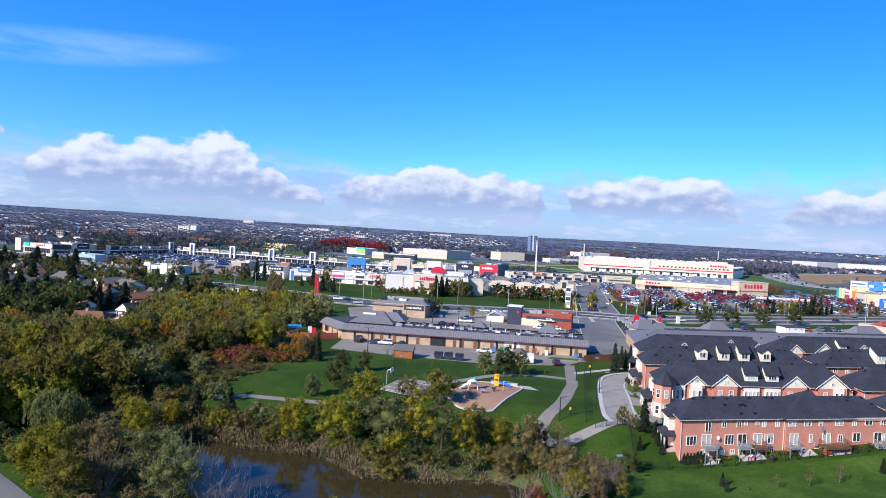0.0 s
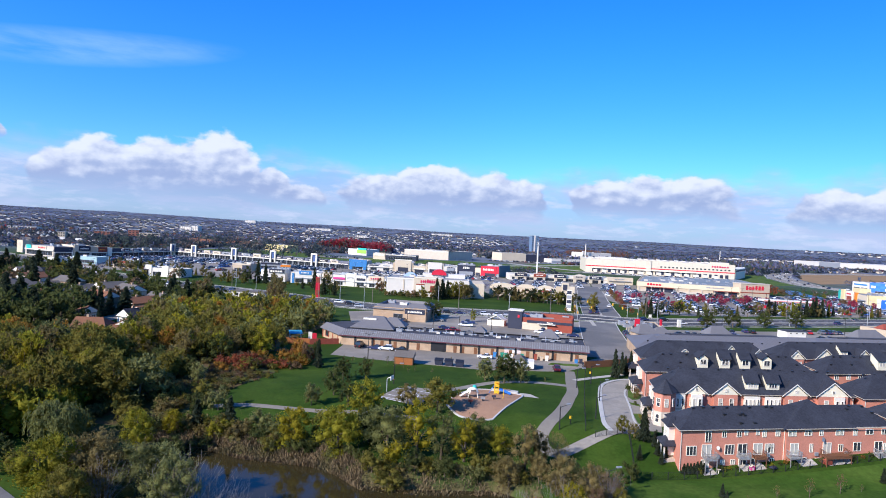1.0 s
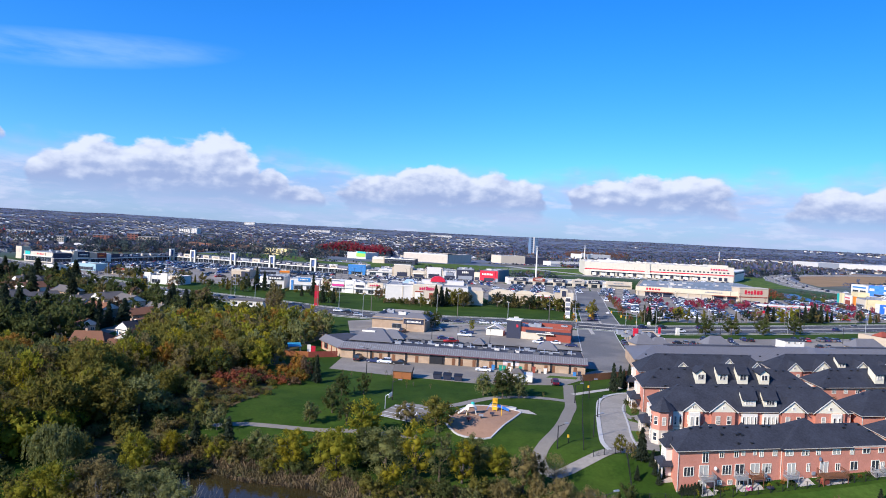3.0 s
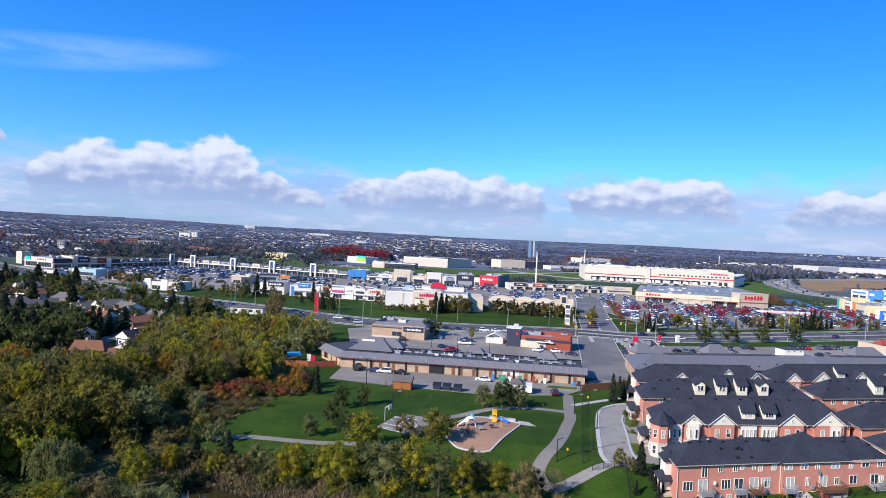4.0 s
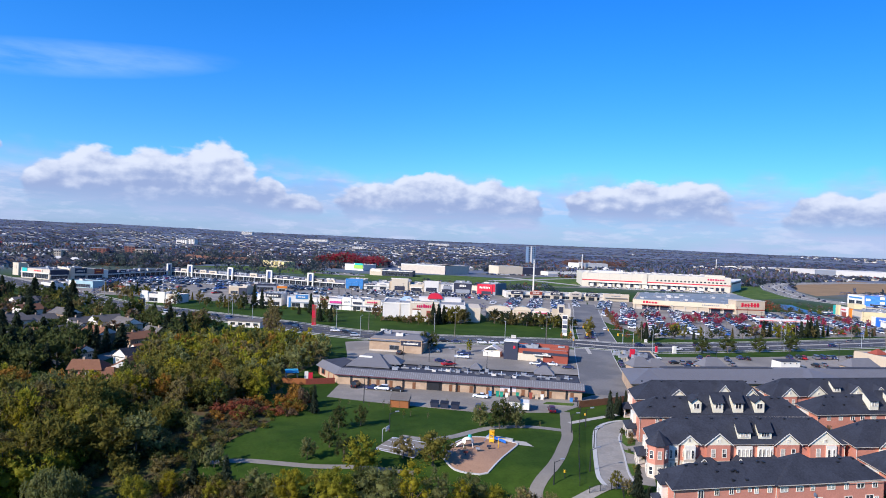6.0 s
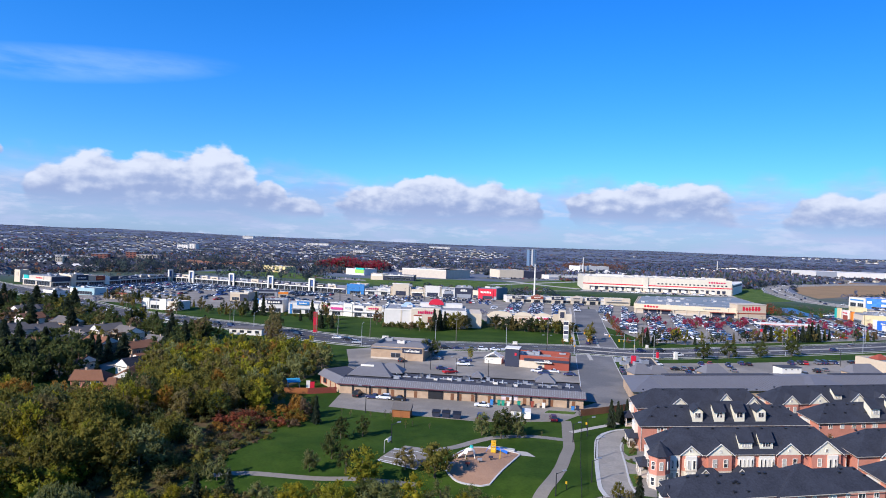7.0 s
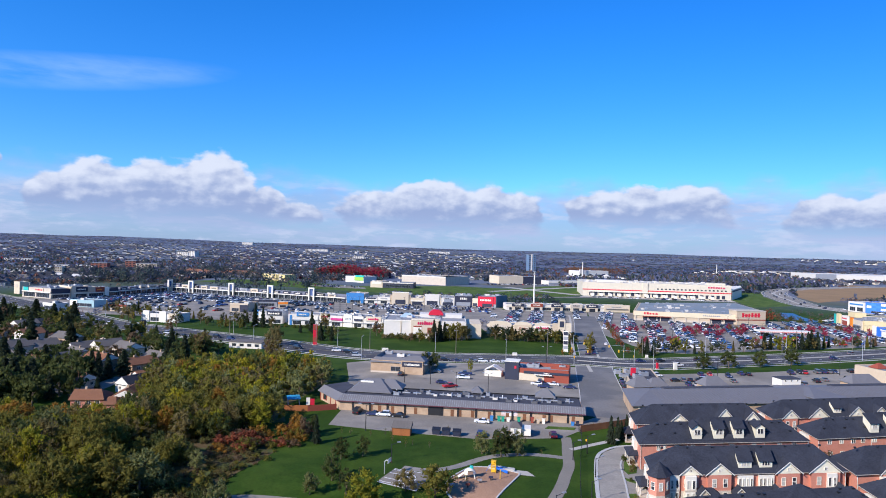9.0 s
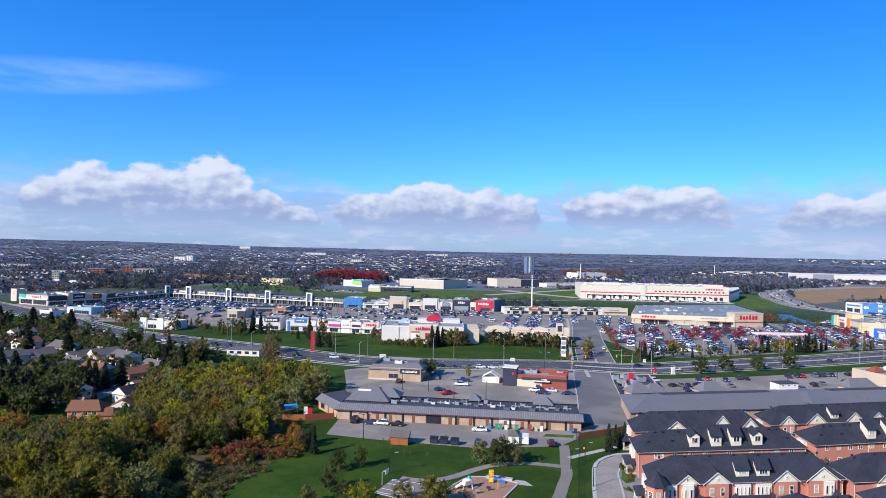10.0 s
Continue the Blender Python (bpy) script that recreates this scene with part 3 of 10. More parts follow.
def roof_vent(parent, x, y, z):
    b = Build().box(-0.22, 0.22, -0.2, 0.2, 0, 0.28).box(-0.28, 0.28, -0.26, 0.26, 0.28, 0.34)
    part("roof_vent", b, BLACK, parent).matrix_basis = pose(x + SHEAR * y, y, z)


def dormer(parent, x, w, y0, z0, zf, depth, pitch, gabled=True, wall=GABLE, panes=2):
    """A roof dormer with its front at y0 from z0 to zf."""
    b = Build().box(x - w / 2, x + w / 2, y0, y0 + depth, z0 - 0.6, zf)
    r = Build()
    if gabled:
        b.solid([(x - w / 2, y0, zf), (x + w / 2, y0, zf), (x, y0, zf + pitch * w / 2), (x - w / 2, y0 + depth, zf), (x + w / 2, y0 + depth, zf), (x, y0 + depth, zf + pitch * w / 2)],
                [(0, 1, 2), (5, 4, 3), (0, 2, 5, 3), (2, 1, 4, 5)])
        r.gable(x - w / 2 - 0.3, x + w / 2 + 0.3, y0 - 0.35, y0 + depth + 1.2, zf - 0.05 + 0.12, zf + pitch * w / 2 + 0.3)
    else:
        zt = zf + 1.75
        b.solid([(x - w / 2, y0, zf), (x + w / 2, y0, zf), (x - w / 2, y0 + depth, zt), (x + w / 2, y0 + depth, zt), (x - w / 2, y0 + depth, zf), (x + w / 2, y0 + depth, zf)],
                [(0, 1, 3, 2), (0, 2, 4), (1, 5, 3)])
        r.solid([(x - w / 2 - 0.3, y0 - 0.4, zf), (x + w / 2 + 0.3, y0 - 0.4, zf), (x + w / 2 + 0.3, y0 + depth, zt + 0.1), (x - w / 2 - 0.3, y0 + depth, zt + 0.1),
                 (x - w / 2 - 0.3, y0 - 0.4, zf - 0.16), (x + w / 2 + 0.3, y0 - 0.4, zf - 0.16), (x + w / 2 + 0.3, y0 + depth, zt - 0.06), (x - w / 2 - 0.3, y0 + depth, zt - 0.06)],
                [(0, 1, 2, 3), (7, 6, 5, 4), (0, 4, 5, 1), (1, 5, 6, 2), (3, 7, 4, 0)])
    d = part("dormer", b, wall, parent, "white panelled roof dormer")
    part("dormer_roof", r, SHINGLE, d)
    window(d, x, y0, z0 + 0.35, w * 0.62, max(0.7, zf - z0 - 0.55), panes)
    return d


def front_gable(parent, x0, x1, y0, ze, zp, back, wall=GABLE, trim=True):
    """A gable over the facade: its face at y0, its roof running back into the main roof."""
    xm = (x0 + x1) / 2
    b = Build().solid([(x0, y0, ze), (x1, y0, ze), (xm, y0, zp), (x0, y0 + back, ze), (x1, y0 + back, ze), (xm, y0 + back, zp)], [(0, 1, 2), (5, 4, 3), (0, 2, 5, 3), (2, 1, 4, 5), (0, 3, 4, 1)])
    g = part("gable", b, wall, parent, "white panelled gable")
    part("gable_roof", Build().gable(x0 - 0.4, x1 + 0.4, y0 - 0.25, y0 + back, ze - 0.02, zp + 0.34, 0.2), SHINGLE, g)
    if trim:
        t = Build()
        for s, a in ((-1, x0), (1, x1)):
            t.solid([(a + s * 0.5, y0 - 0.30, ze - 0.2), (xm, y0 - 0.30, zp + 0.14), (xm, y0 - 0.30, zp + 0.36), (a + s * 0.5, y0 - 0.30, ze + 0.02),
                     (a + s * 0.5, y0 - 0.24, ze - 0.2), (xm, y0 - 0.24, zp + 0.14), (xm, y0 - 0.24, zp + 0.36), (a + s * 0.5, y0 - 0.24, ze + 0.02)],
                    [(0, 1, 2, 3), (7, 6, 5, 4), (0, 4, 5, 1), (3, 2, 6, 7)])
        part("bargeboard", t, WHITE, g)
    return g


def block(label, x, y, z, turn, length, deep, eave, ridge, left=True, right=True, splits=()):
    """The body of a terrace: walls, hipped roof, eaves and downpipes. Local x along the street, y into the block."""
    h = thing("townhouse_row", pose(x, y, z, 0, 0, turn), label, "townhouse", "townhouse rows")
    part("wall", Build().box(0, length, 0, deep, -1.2, eave), BRICK, h)
    r = Build().hip(-0.5, length + 0.5, -0.5, deep + 0.5, eave, ridge, deep / 2 + 0.5, left, right)
    roof = part("roof", r, SHINGLE, h, "dark slate shingle hipped roof")
    g = Build().box(-0.58, length + 0.58, -0.57, -0.5, eave - 0.1, eave + 0.0).box(-0.57, -0.5, -0.5, deep + 0.5, eave - 0.1, eave + 0.0)
    part("gutter", g, STONE, h)
    for s in (0.1, *splits, length - 0.1):
        part("downpipe", Build().box(s - 0.05, s + 0.05, -0.14, -0.02, -0.6, eave - 0.15), WHITE, h)
    return h


def roof_z(yloc, deep, eave, ridge):
    run = deep / 2 + 0.5
    return eave + (ridge - eave) * min(yloc + 0.5, deep + 0.5 - yloc) / run


def balcony(h, x, w, z, d, rail_mat, floor_mat, glassy=False):
    b = part("balcony", Build().box(x - w / 2, x + w / 2, -d, -0.02, z - 0.18, z), floor_mat, h)
    for px in (x - w / 2 + 0.07, x + w / 2 - 0.07):
        part("post", Build().box(px - 0.07, px + 0.07, -d + 0.03, -d + 0.17, -0.9, z - 0.18), floor_mat, b)
    rail = Build()
    for zz in (z + 0.12, z + 0.98):
        rail.box(x - w / 2, x + w / 2, -d, -d + 0.06, zz, zz + 0.07)
        for px in (x - w / 2, x + w / 2 - 0.06):
            rail.box(px, px + 0.06, -d + 0.06, -0.02, zz, zz + 0.07)
    n = int(w / 0.2)
    for i in range(n + 1):
        px = x - w / 2 + (w - 0.05) * i / n
        rail.box(px, px + 0.05, -d + 0.01, -d + 0.05, z, z + 1.0)
    m = int(d / 0.25)
    for i in range(1, m):
        for px in (x - w / 2 + 0.01, x + w / 2 - 0.05):
            rail.box(px, px + 0.04, -d + d * i / m, -d + d * i / m + 0.04, z, z + 1.0)
    part("railing", rail, rail_mat, b)
    return b


def rear_row(x, y, z, turn, length):
    """The row whose brick back, with balconies over walk-out doors, looks over the pond."""
    deep, eave, ridge = 8.6, 7.4, 10.3
    h = block("red brick townhouse row with dark hipped roof and balconies", x, y, z, turn, length, deep, eave, ridge, splits=(21.0,))
    # a cross hip where two halves meet
    part("roof", Build().hip(20.4, 36.0, -0.95, deep + 1.4, eave + 0.03, 11.35, 7.7), SHINGLE, h)
    part("wall", Build().box(21.2, length, -0.45, 0.3, -1.2, eave - 0.02), BRICK, h)
    part("gutter", Build().box(20.9, length + 0.5, -1.03, -0.95, eave - 0.1, eave + 0.01), STONE, h)
    up = [(5.4, 1.2, 1.9), (8.6, 0.95, 1.1), (11.6, 0.95, 1.1), (13.0, 0.75, 0.8), (15.4, 0.75, 0.8), (16.8, 0.85, 1.2), (19.6, 0.95, 1.1)]
    for wx, w, hh in up:
        window(h, wx, 0, eave - 0.45 - hh, w, hh, 2 if w > 0.8 else 1)
    for wx, w, hh in [(22.4, 1.7, 1.0), (25.8, 1.6, 1.0), (28.6, 0.9, 1.0), (32.6, 1.8, 1.0), (36.0, 0.9, 1.1), (39.2, 1.7, 1.0), (42.5, 1.2, 1.0)]:
        window(h, wx, -0.45, eave - 0.45 - hh, w, hh, 2)
    for wx, w, hh in [(2.2, 2.0, 1.7), (9.8, 1.9, 1.8), (18.0, 1.9, 1.8)]:
        window(h, wx, 0, 2.75, w, hh, 3)
    for wx in (5.2, 12.4, 15.6):
        window(h, wx, 0, 2.55, 1.9, 2.1, 2)
    for wx in (23.0, 30.0, 41.4):
        window(h, wx, -0.45, 2.55, 1.8, 2.1, 2)
    for wx, w, hh in [(26.6, 0.7, 1.6), (33.0, 1.0, 1.4), (36.6, 1.7, 1.7), (43.0, 0.9, 1.4)]:
        window(h, wx, -0.45, 2.9, w, hh, 2)
    for wx, yy in [(8.5, 0), (10.6, 0), (18.6, 0), (28.0, -0.45), (36.8, -0.45)]:
        window(h, wx, yy, 0.95, 0.95, 0.9, 2)
    for wx, yy in [(5.0, 0), (12.6, 0), (15.0, 0), (24.9, -0.45), (30.8, -0.45), (40.8, -0.45)]:
        d = window(h, wx, yy, -0.05, 1.6, 2.05, 2)
    balcony(h, 5.6, 2.4, 2.5, 1.9, WOODG, WOODG)
    balcony(h, 12.4, 2.3, 2.5, 1.8, GALV, WOODG)
    balcony(h, 15.6, 2.3, 2.5, 1.8, WOODB, WOODB)
    balcony(h, 22.6, 2.4, 2.5, 2.2, GALV, WOODG)
    balcony(h, 31.2, 5.4, 2.6, 3.0, WOODB, WOODB)
    balcony(h, 41.6, 2.6, 2.5, 2.2, GALV, WOODG)
    for wx in (6.9, 17.2, 27.4, 33.8):
        part("outdoor_unit", Build().box(wx, wx + 0.7, -0.75, -0.45, 2.3, 2.9), GREY, h)
    part("satellite_dish", Build().tube((28.9, -0.9, 5.35), (28.85, -0.72, 5.3), 0.42, 0.1, 12).tube((28.9, -0.9, 5.3), (28.9, -0.45, 5.1), 0.03), GREY, h)
    part("satellite_dish", Build().tube((7.4, -0.4, 4.1), (7.4, -0.25, 4.05), 0.35, 0.1, 12).tube((7.4, -0.4, 4.05), (7.4, 0, 3.9), 0.03), WHITE, h)
    for vx, vy in [(3.5, 3.8), (5.6, 3.9), (7.6, 3.9), (9.5, 2.4), (10.4, 3.8), (12.2, 0.6), (12.6, 2.3), (13.2, 2.5), (13.6, 2.2), (15.0, 0.6), (15.2, 3.8), (18.8, 3.9), (20.0, 3.8), (36.4, 3.2), (37.2, 3.9), (40.2, 3.8), (41.6, 2.4)]:
        roof_vent(h, vx, vy, roof_z(vy, deep, eave, ridge) - 0.1)
    # the end porch and bay on the street side
    e = part("bay", Build().box(-1.2, 0.1, 3.4, 6.6, 1.6, eave - 0.3), WHITE, h, "white panelled end bay")
    window(e, -1.2, 5.0, 4.2, 1.3, 1.7, 2, face=-90)
    part("porch_roof", Build().hip(-2.5, 0.2, 2.2, 7.2, 3.8, 5.0, 1.5, True, False), SHINGLE, h)
    part("porch", Build().box(-2.4, 0.0, 2.4, 7.0, 0.6, 1.3), STONE, h)
    for py in (2.6, 4.7, 6.8):
        part("porch_post", Build().box(-2.3, -2.05, py - 0.12, py + 0.12, 1.3, 3.7), WHITE, h)
    part("bay_roof", Build().hip(-1.7, 0.2, 2.9, 7.1, eave - 0.3, eave + 1.0, 1.4, True, False), SHINGLE, h)
    return h


def front_row(x, y, z, turn, length, ridge, gables, dormers, bays, porches, turret=False, label=""):
    """A row that shows its street front: gables, dormers, white bays and porch roofs."""
    deep, eave = 10.8, 6.2
    h = block(label, x, y, z, turn, length, deep, eave, ridge)
    for x0, x1, zp, ny in gables:
        y0 = -0.9 if x1 - x0 > 5 else -0.5
        part("wall", Build().box(x0 + 0.2, x1 - 0.2, y0, 0.2, -0.8, eave - 0.02), BRICK, h)
        part("wall", Build().box(x0 + 0.15, x1 - 0.15, y0 - 0.06, 0.1, -0.8, 2.9), STONE, h, "cream stone lower wall")
        g = front_gable(h, x0, x1, y0, eave, zp, 6.0, GABLE)
        xm = (x0 + x1) / 2
        window(g, xm, y0, eave + 0.55, 0.7, 0.7, 2)
        for k in ((-1, 1) if x1 - x0 > 4 else (0,)):
            window(h, xm + k * (x1 - x0) * 0.22, y0, 3.6, 1.0, 1.8, 1, 2)
            window(h, xm + k * (x1 - x0) * 0.22, y0 - 0.06, 0.9, 1.0, 1.7, 1, 2)
    for dx, w, gab in dormers:
        dormer(h, dx, w, 0.7, roof_z(0.7, deep, eave, ridge), roof_z(0.7, deep, eave, ridge) + 1.5, 2.6, 0.75, gab, panes=3 if w > 2.5 else 2)
    for bx, w, z0, z1, n in bays:
        yb = -1.25 if any(a < bx < b_ for a, b_, c_, d_ in gables) else -0.55
        b = part("bay", Build().box(bx - w / 2, bx + w / 2, yb, 0.1, z0, z1), WHITE, h, "white panelled bay with tall windows")
        k, floors = (2 if w < 3 else 4), ((0.55, 0.32), (0.1, 0.32)) if z1 - z0 > 3.5 else ((0.18, 0.62),)
        if len(floors) > 1:
            part("bay_band", Build().box(bx - w / 2 - 0.06, bx + w / 2 + 0.06, yb - 0.06, 0.1, z0 + (z1 - z0) * 0.46, z0 + (z1 - z0) * 0.52), STONE, b)
        for low_, tall_ in floors:
            for i in range(k):
                window(b, bx - w / 2 + w * (i + 0.5) / k, yb, z0 + (z1 - z0) * low_, w / k * 0.56, (z1 - z0) * tall_, 1)
    for px, w in porches:
        p = part("porch_roof", Build().hip(px - w / 2, px + w / 2, -3.4, 0.4, 2.75, 3.9, 1.7), SHINGLE, h)
        front_gable(p, px - w / 2 + 0.2, px - w / 2 + 2.4, -3.5, 2.8, 4.0, 2.4, CREAM)
        if w > 7:
            front_gable(p, px + w / 2 - 2.4, px + w / 2 - 0.2, -3.5, 2.8, 4.0, 2.4, CREAM)
        for k in range(int(w / 2.4) + 1):
            cx = px - w / 2 + 0.3 + (w - 0.6) * k / max(1, int(w / 2.4))
            part("porch_post", Build().box(cx - 0.13, cx + 0.13, -3.25, -3.0, -0.3, 2.7), WHITE, h)
        for k in range(max(1, int(w / 5))):
            part("door", Build().box(px - w / 4 + k * 4 - 0.5, px - w / 4 + k * 4 + 0.5, -0.09, 0.0, 0.2, 2.3), NAVY, h, "dark panelled front door")
    if turret:
        tx, ty = 0.9, -0.7
        ring = [(tx + 2.4 * math.cos(a), ty + 2.4 * math.sin(a)) for a in [math.pi / 8 + i * math.pi / 4 for i in range(8)]]
        t = part("turret", Build().prism(ring, 2.9, 6.8), BRICK, h, "octagonal brick corner turret")
        part("turret_base", Build().prism([(tx + (u - tx) * 1.04, ty + (v - ty) * 1.04) for u, v in ring], -1.4, 2.9), STONE, t, "cream stone base")
        cone = Build()
        o = [(tx + (u - tx) * 1.2, ty + (v - ty) * 1.2, 6.75) for u, v in ring]
        for i in range(8):
            cone.face([o[i], o[(i + 1) % 8], (tx, ty, 9.3)])
        cone.face(list(reversed(o)))
        part("turret_roof", cone, SHINGLE, t)
        for a in (-90, -135, -45, 180):
            ca, sa = math.cos(radians(a)), math.sin(radians(a))
            window(t, tx + 2.22 * ca, ty + 2.22 * sa, 3.9, 0.85, 1.7, 1, 2, face=a + 90)
            window(t, tx + 2.31 * ca, ty + 2.31 * sa, 0.7, 0.85, 1.7, 1, 2, face=a + 90)
    for k in range(int(length / 3)):
        vx = 2.5 + k * 2.9
        roof_vent(h, vx, 5.0 + 0.3 * (k % 2), roof_z(5.0, deep, eave, ridge) - 0.15)
    # the end wall on the loop street: porch, white bay and windows
    b = part("bay", Build().box(-0.9, 0.1, 5.4, 8.2, 2.6, 5.7), WHITE, h)
    window(b, -0.9, 6.8, 3.6, 1.4, 1.7, 2, face=-90)
    part("porch_roof", Build().hip(-2.8, 0.2, 3.4, 9.2, 2.6, 3.8, 1.4, True, False), SHINGLE, h)
    part("porch", Build().box(-2.6, 0, 3.7, 8.9, -0.4, 0.35), STONE, h)
    for py in (3.9, 6.3, 8.7):
        part("porch_post", Build().box(-2.5, -2.25, py - 0.12, py + 0.12, 0.35, 2.55), WHITE, h)
    return h


def plain_row(x, y, z, turn, length, ridge, dormers, wins, label):
    """A row seen from its plain brick back, with dormers in the roof."""
    deep, eave = 10.8, 6.2
    h = block(label, x, y, z, turn, length, deep, eave, ridge, splits=(length * 0.27, length * 0.73))
    part("roof", Build().hip(length * 0.27, length * 0.74, 0.1, deep + 0.4, eave + 0.5, ridge + 0.9, 5.0), SHINGLE, h)
    for dx, w, gab in dormers:
        zz = roof_z(0.5, deep, eave, ridge) + 0.75
        dormer(h, dx, w, 0.4, zz, zz + 1.9, 3.4, 0.7, gab)
    for wx, w, hh in wins:
        window(h, wx, 0, eave - 0.5 - hh, w, hh, 2)
        window(h, wx + 0.3, 0, 1.2, w, 1.5, 2)
    for k in range(int(length / 2.2)):
        vx = 3 + k * 2.1
        if vx < length - 3:
            roof_vent(h, vx, 4.6 if k % 3 else 2.2, roof_z(4.6 if k % 3 else 2.2, deep, eave, ridge) - 0.05)
    b = part("bay", Build().box(-0.9, 0.1, 4.4, 8.2, 2.6, 5.7), WHITE, h)
    window(b, -0.9, 6.2, 3.6, 1.4, 1.7, 2, face=-90)
    part("porch_roof", Build().hip(-2.8, 0.2, 2.4, 9.6, 2.6, 3.8, 1.4, True, False), SHINGLE, h)
    for py in (2.9, 6.0, 9.1):
        part("porch_post", Build().box(-2.5, -2.25, py - 0.12, py + 0.12, -0.2, 2.55), WHITE, h)
    part("porch", Build().box(-2.6, 0, 2.7, 9.3, -0.4, 0.35), STONE, h)
    return h


SHEAR = 0.30
rear_row(42.6, 111.0, -2.8, 12.5, 44.6)
front_row(45.6, 131.2, 0, 7.5, 44.0, 10.45, [(5.8, 10.0, 7.9, 1), (11.6, 17.2, 8.4, 1), (27.4, 33.0, 8.4, 1), (35.2, 42.4, 8.9, 1)],
          [(20.6, 3.0, False), (25.4, 3.0, False)], [(4.4, 2.2, 0.2, 6.0, 1), (7.9, 2.4, 0.2, 6.1, 1), (20.4, 3.6, 3.0, 5.8, 2), (25.2, 3.6, 3.0, 5.8, 2), (40.2, 2.4, 0.2, 6.1, 1)],
          [(11.6, 5.0), (22.6, 11.0), (42.2, 3.4)], True, "red brick townhouse row with white gables, dormers and corner turret")
plain_row(49.4, 152.6, 0, 8.5, 45.0, 10.0, [(14.8, 2.6, True), (20.6, 2.7, False), (26.0, 2.7, False), (31.8, 2.6, True)],
          [(4.6, 0.9, 1.2), (6.2, 0.8, 1.2), (9.4, 1.3, 1.1), (13.6, 1.0, 1.1), (17.6, 1.2, 1.1), (24, 1.2, 1.1), (30, 1.2, 1.1), (37, 1.2, 1.1), (41, 1.2, 1.1)],
          "red brick townhouse row with roof dormers")
front_row(54.0, 170.6, 0, 9.0, 39.0, 10.2, [(9.0, 15.2, 8.7, 1), (22.4, 29.0, 9.9, 1), (31.4, 36.6, 9.0, 1)], [], [(6.5, 2.2, 0.3, 5.8, 1), (20.0, 3.0, 0.3, 5.8, 1)],
          [(12.0, 5.0), (27.0, 8.0)], False, "red brick townhouse row with cream gables")
plain_row(97.6, 161.2, 0, 12.0, 60.0, 10.0, [(17.5, 2.7, False), (24.0, 2.7, False), (34, 2.7, True)],
          [(3.4, 1.2, 1.1), (7, 1.2, 1.1), (10.6, 1.2, 1.1), (13.6, 1.2, 1.1), (17.2, 1.4, 1.1), (21.5, 1.2, 1.1), (26, 1.2, 1.1), (32, 1.2, 1.1)],
          "red brick townhouse row with steep white dormers")
front_row(90.4, 135.0, 0, 10.0, 50.0, 10.5, [(5.6, 12.4, 9.2, 1), (22, 28, 9.0, 1)], [(16.5, 3.0, False)], [(6.8, 2.4, 0.2, 5.8, 1), (16.5, 3.4, 0.3, 5.8, 1)], [(2.6, 3.4), (14.5, 5.0)], False,
          "red brick townhouse row with a white gable")
front_row(96.0, 180.2, 0, 12.0, 60.0, 10.2, [(3.0, 8.0, 8.4, 1), (11.5, 18.0, 8.9, 1), (25, 31, 8.8, 1), (34, 39, 8.4, 1)], [(22, 2.6, False)], [(21.0, 3.0, 0.3, 5.8, 1)], [(6.0, 5.0), (22.0, 6.0)], False,
          "red brick townhouse row with cream gables")
plain_row(88.8, 121.4, -1.6, 12.5, 46.0, 10.2, [], [(3, 1.2, 1.1), (7, 1.2, 1.1), (11, 1.2, 1.1), (15, 1.2, 1.1), (19, 1.2, 1.1)], "red brick townhouse row with dark hipped roof")
SHEAR = 0.0

# ---- shops and warehouses ----
def roof_unit(parent, x, y, z, w=1.8, d=1.5, h=1.1, m=GALV, fan=True):
    u = part("rooftop_unit", Build().box(x - w / 2, x + w / 2, y - d / 2, y + d / 2, z, z + h).box(x - w / 2 - 0.08, x + w / 2 + 0.08, y - d / 2 - 0.08, y + d / 2 + 0.08, z + h * 0.82, z + h * 0.9), m, parent)
    if fan:
        part("fan_cowl", Build().tube((x, y, z + h), (x, y, z + h + 0.22), d * 0.36, d * 0.32, 12), BLACK, u)
    return u


def sign_bars(parent, x, y, z, w, h, m, pieces=6, seed=1):
    """Letters too far to read, as plain upright bars of their size."""
    rng = random.Random(seed)
    s = part("sign_lettering", Build(), m, parent)
    b = Build()
    step = w / pieces
    for i in range(pieces):
        ww, hh = step * rng.uniform(0.55, 0.8), h * rng.uniform(0.65, 1.0)
        b.box(x - w / 2 + i * step, x - w / 2 + i * step + ww, y - 0.12, y, z, z + hh)
    b.box(x - w / 2, x + w / 2, y - 0.04, y, z + h * 0.3, z + h * 0.42)
    s.data = b.mesh("sign_lettering")
    s.data.materials.append(m)
    return s


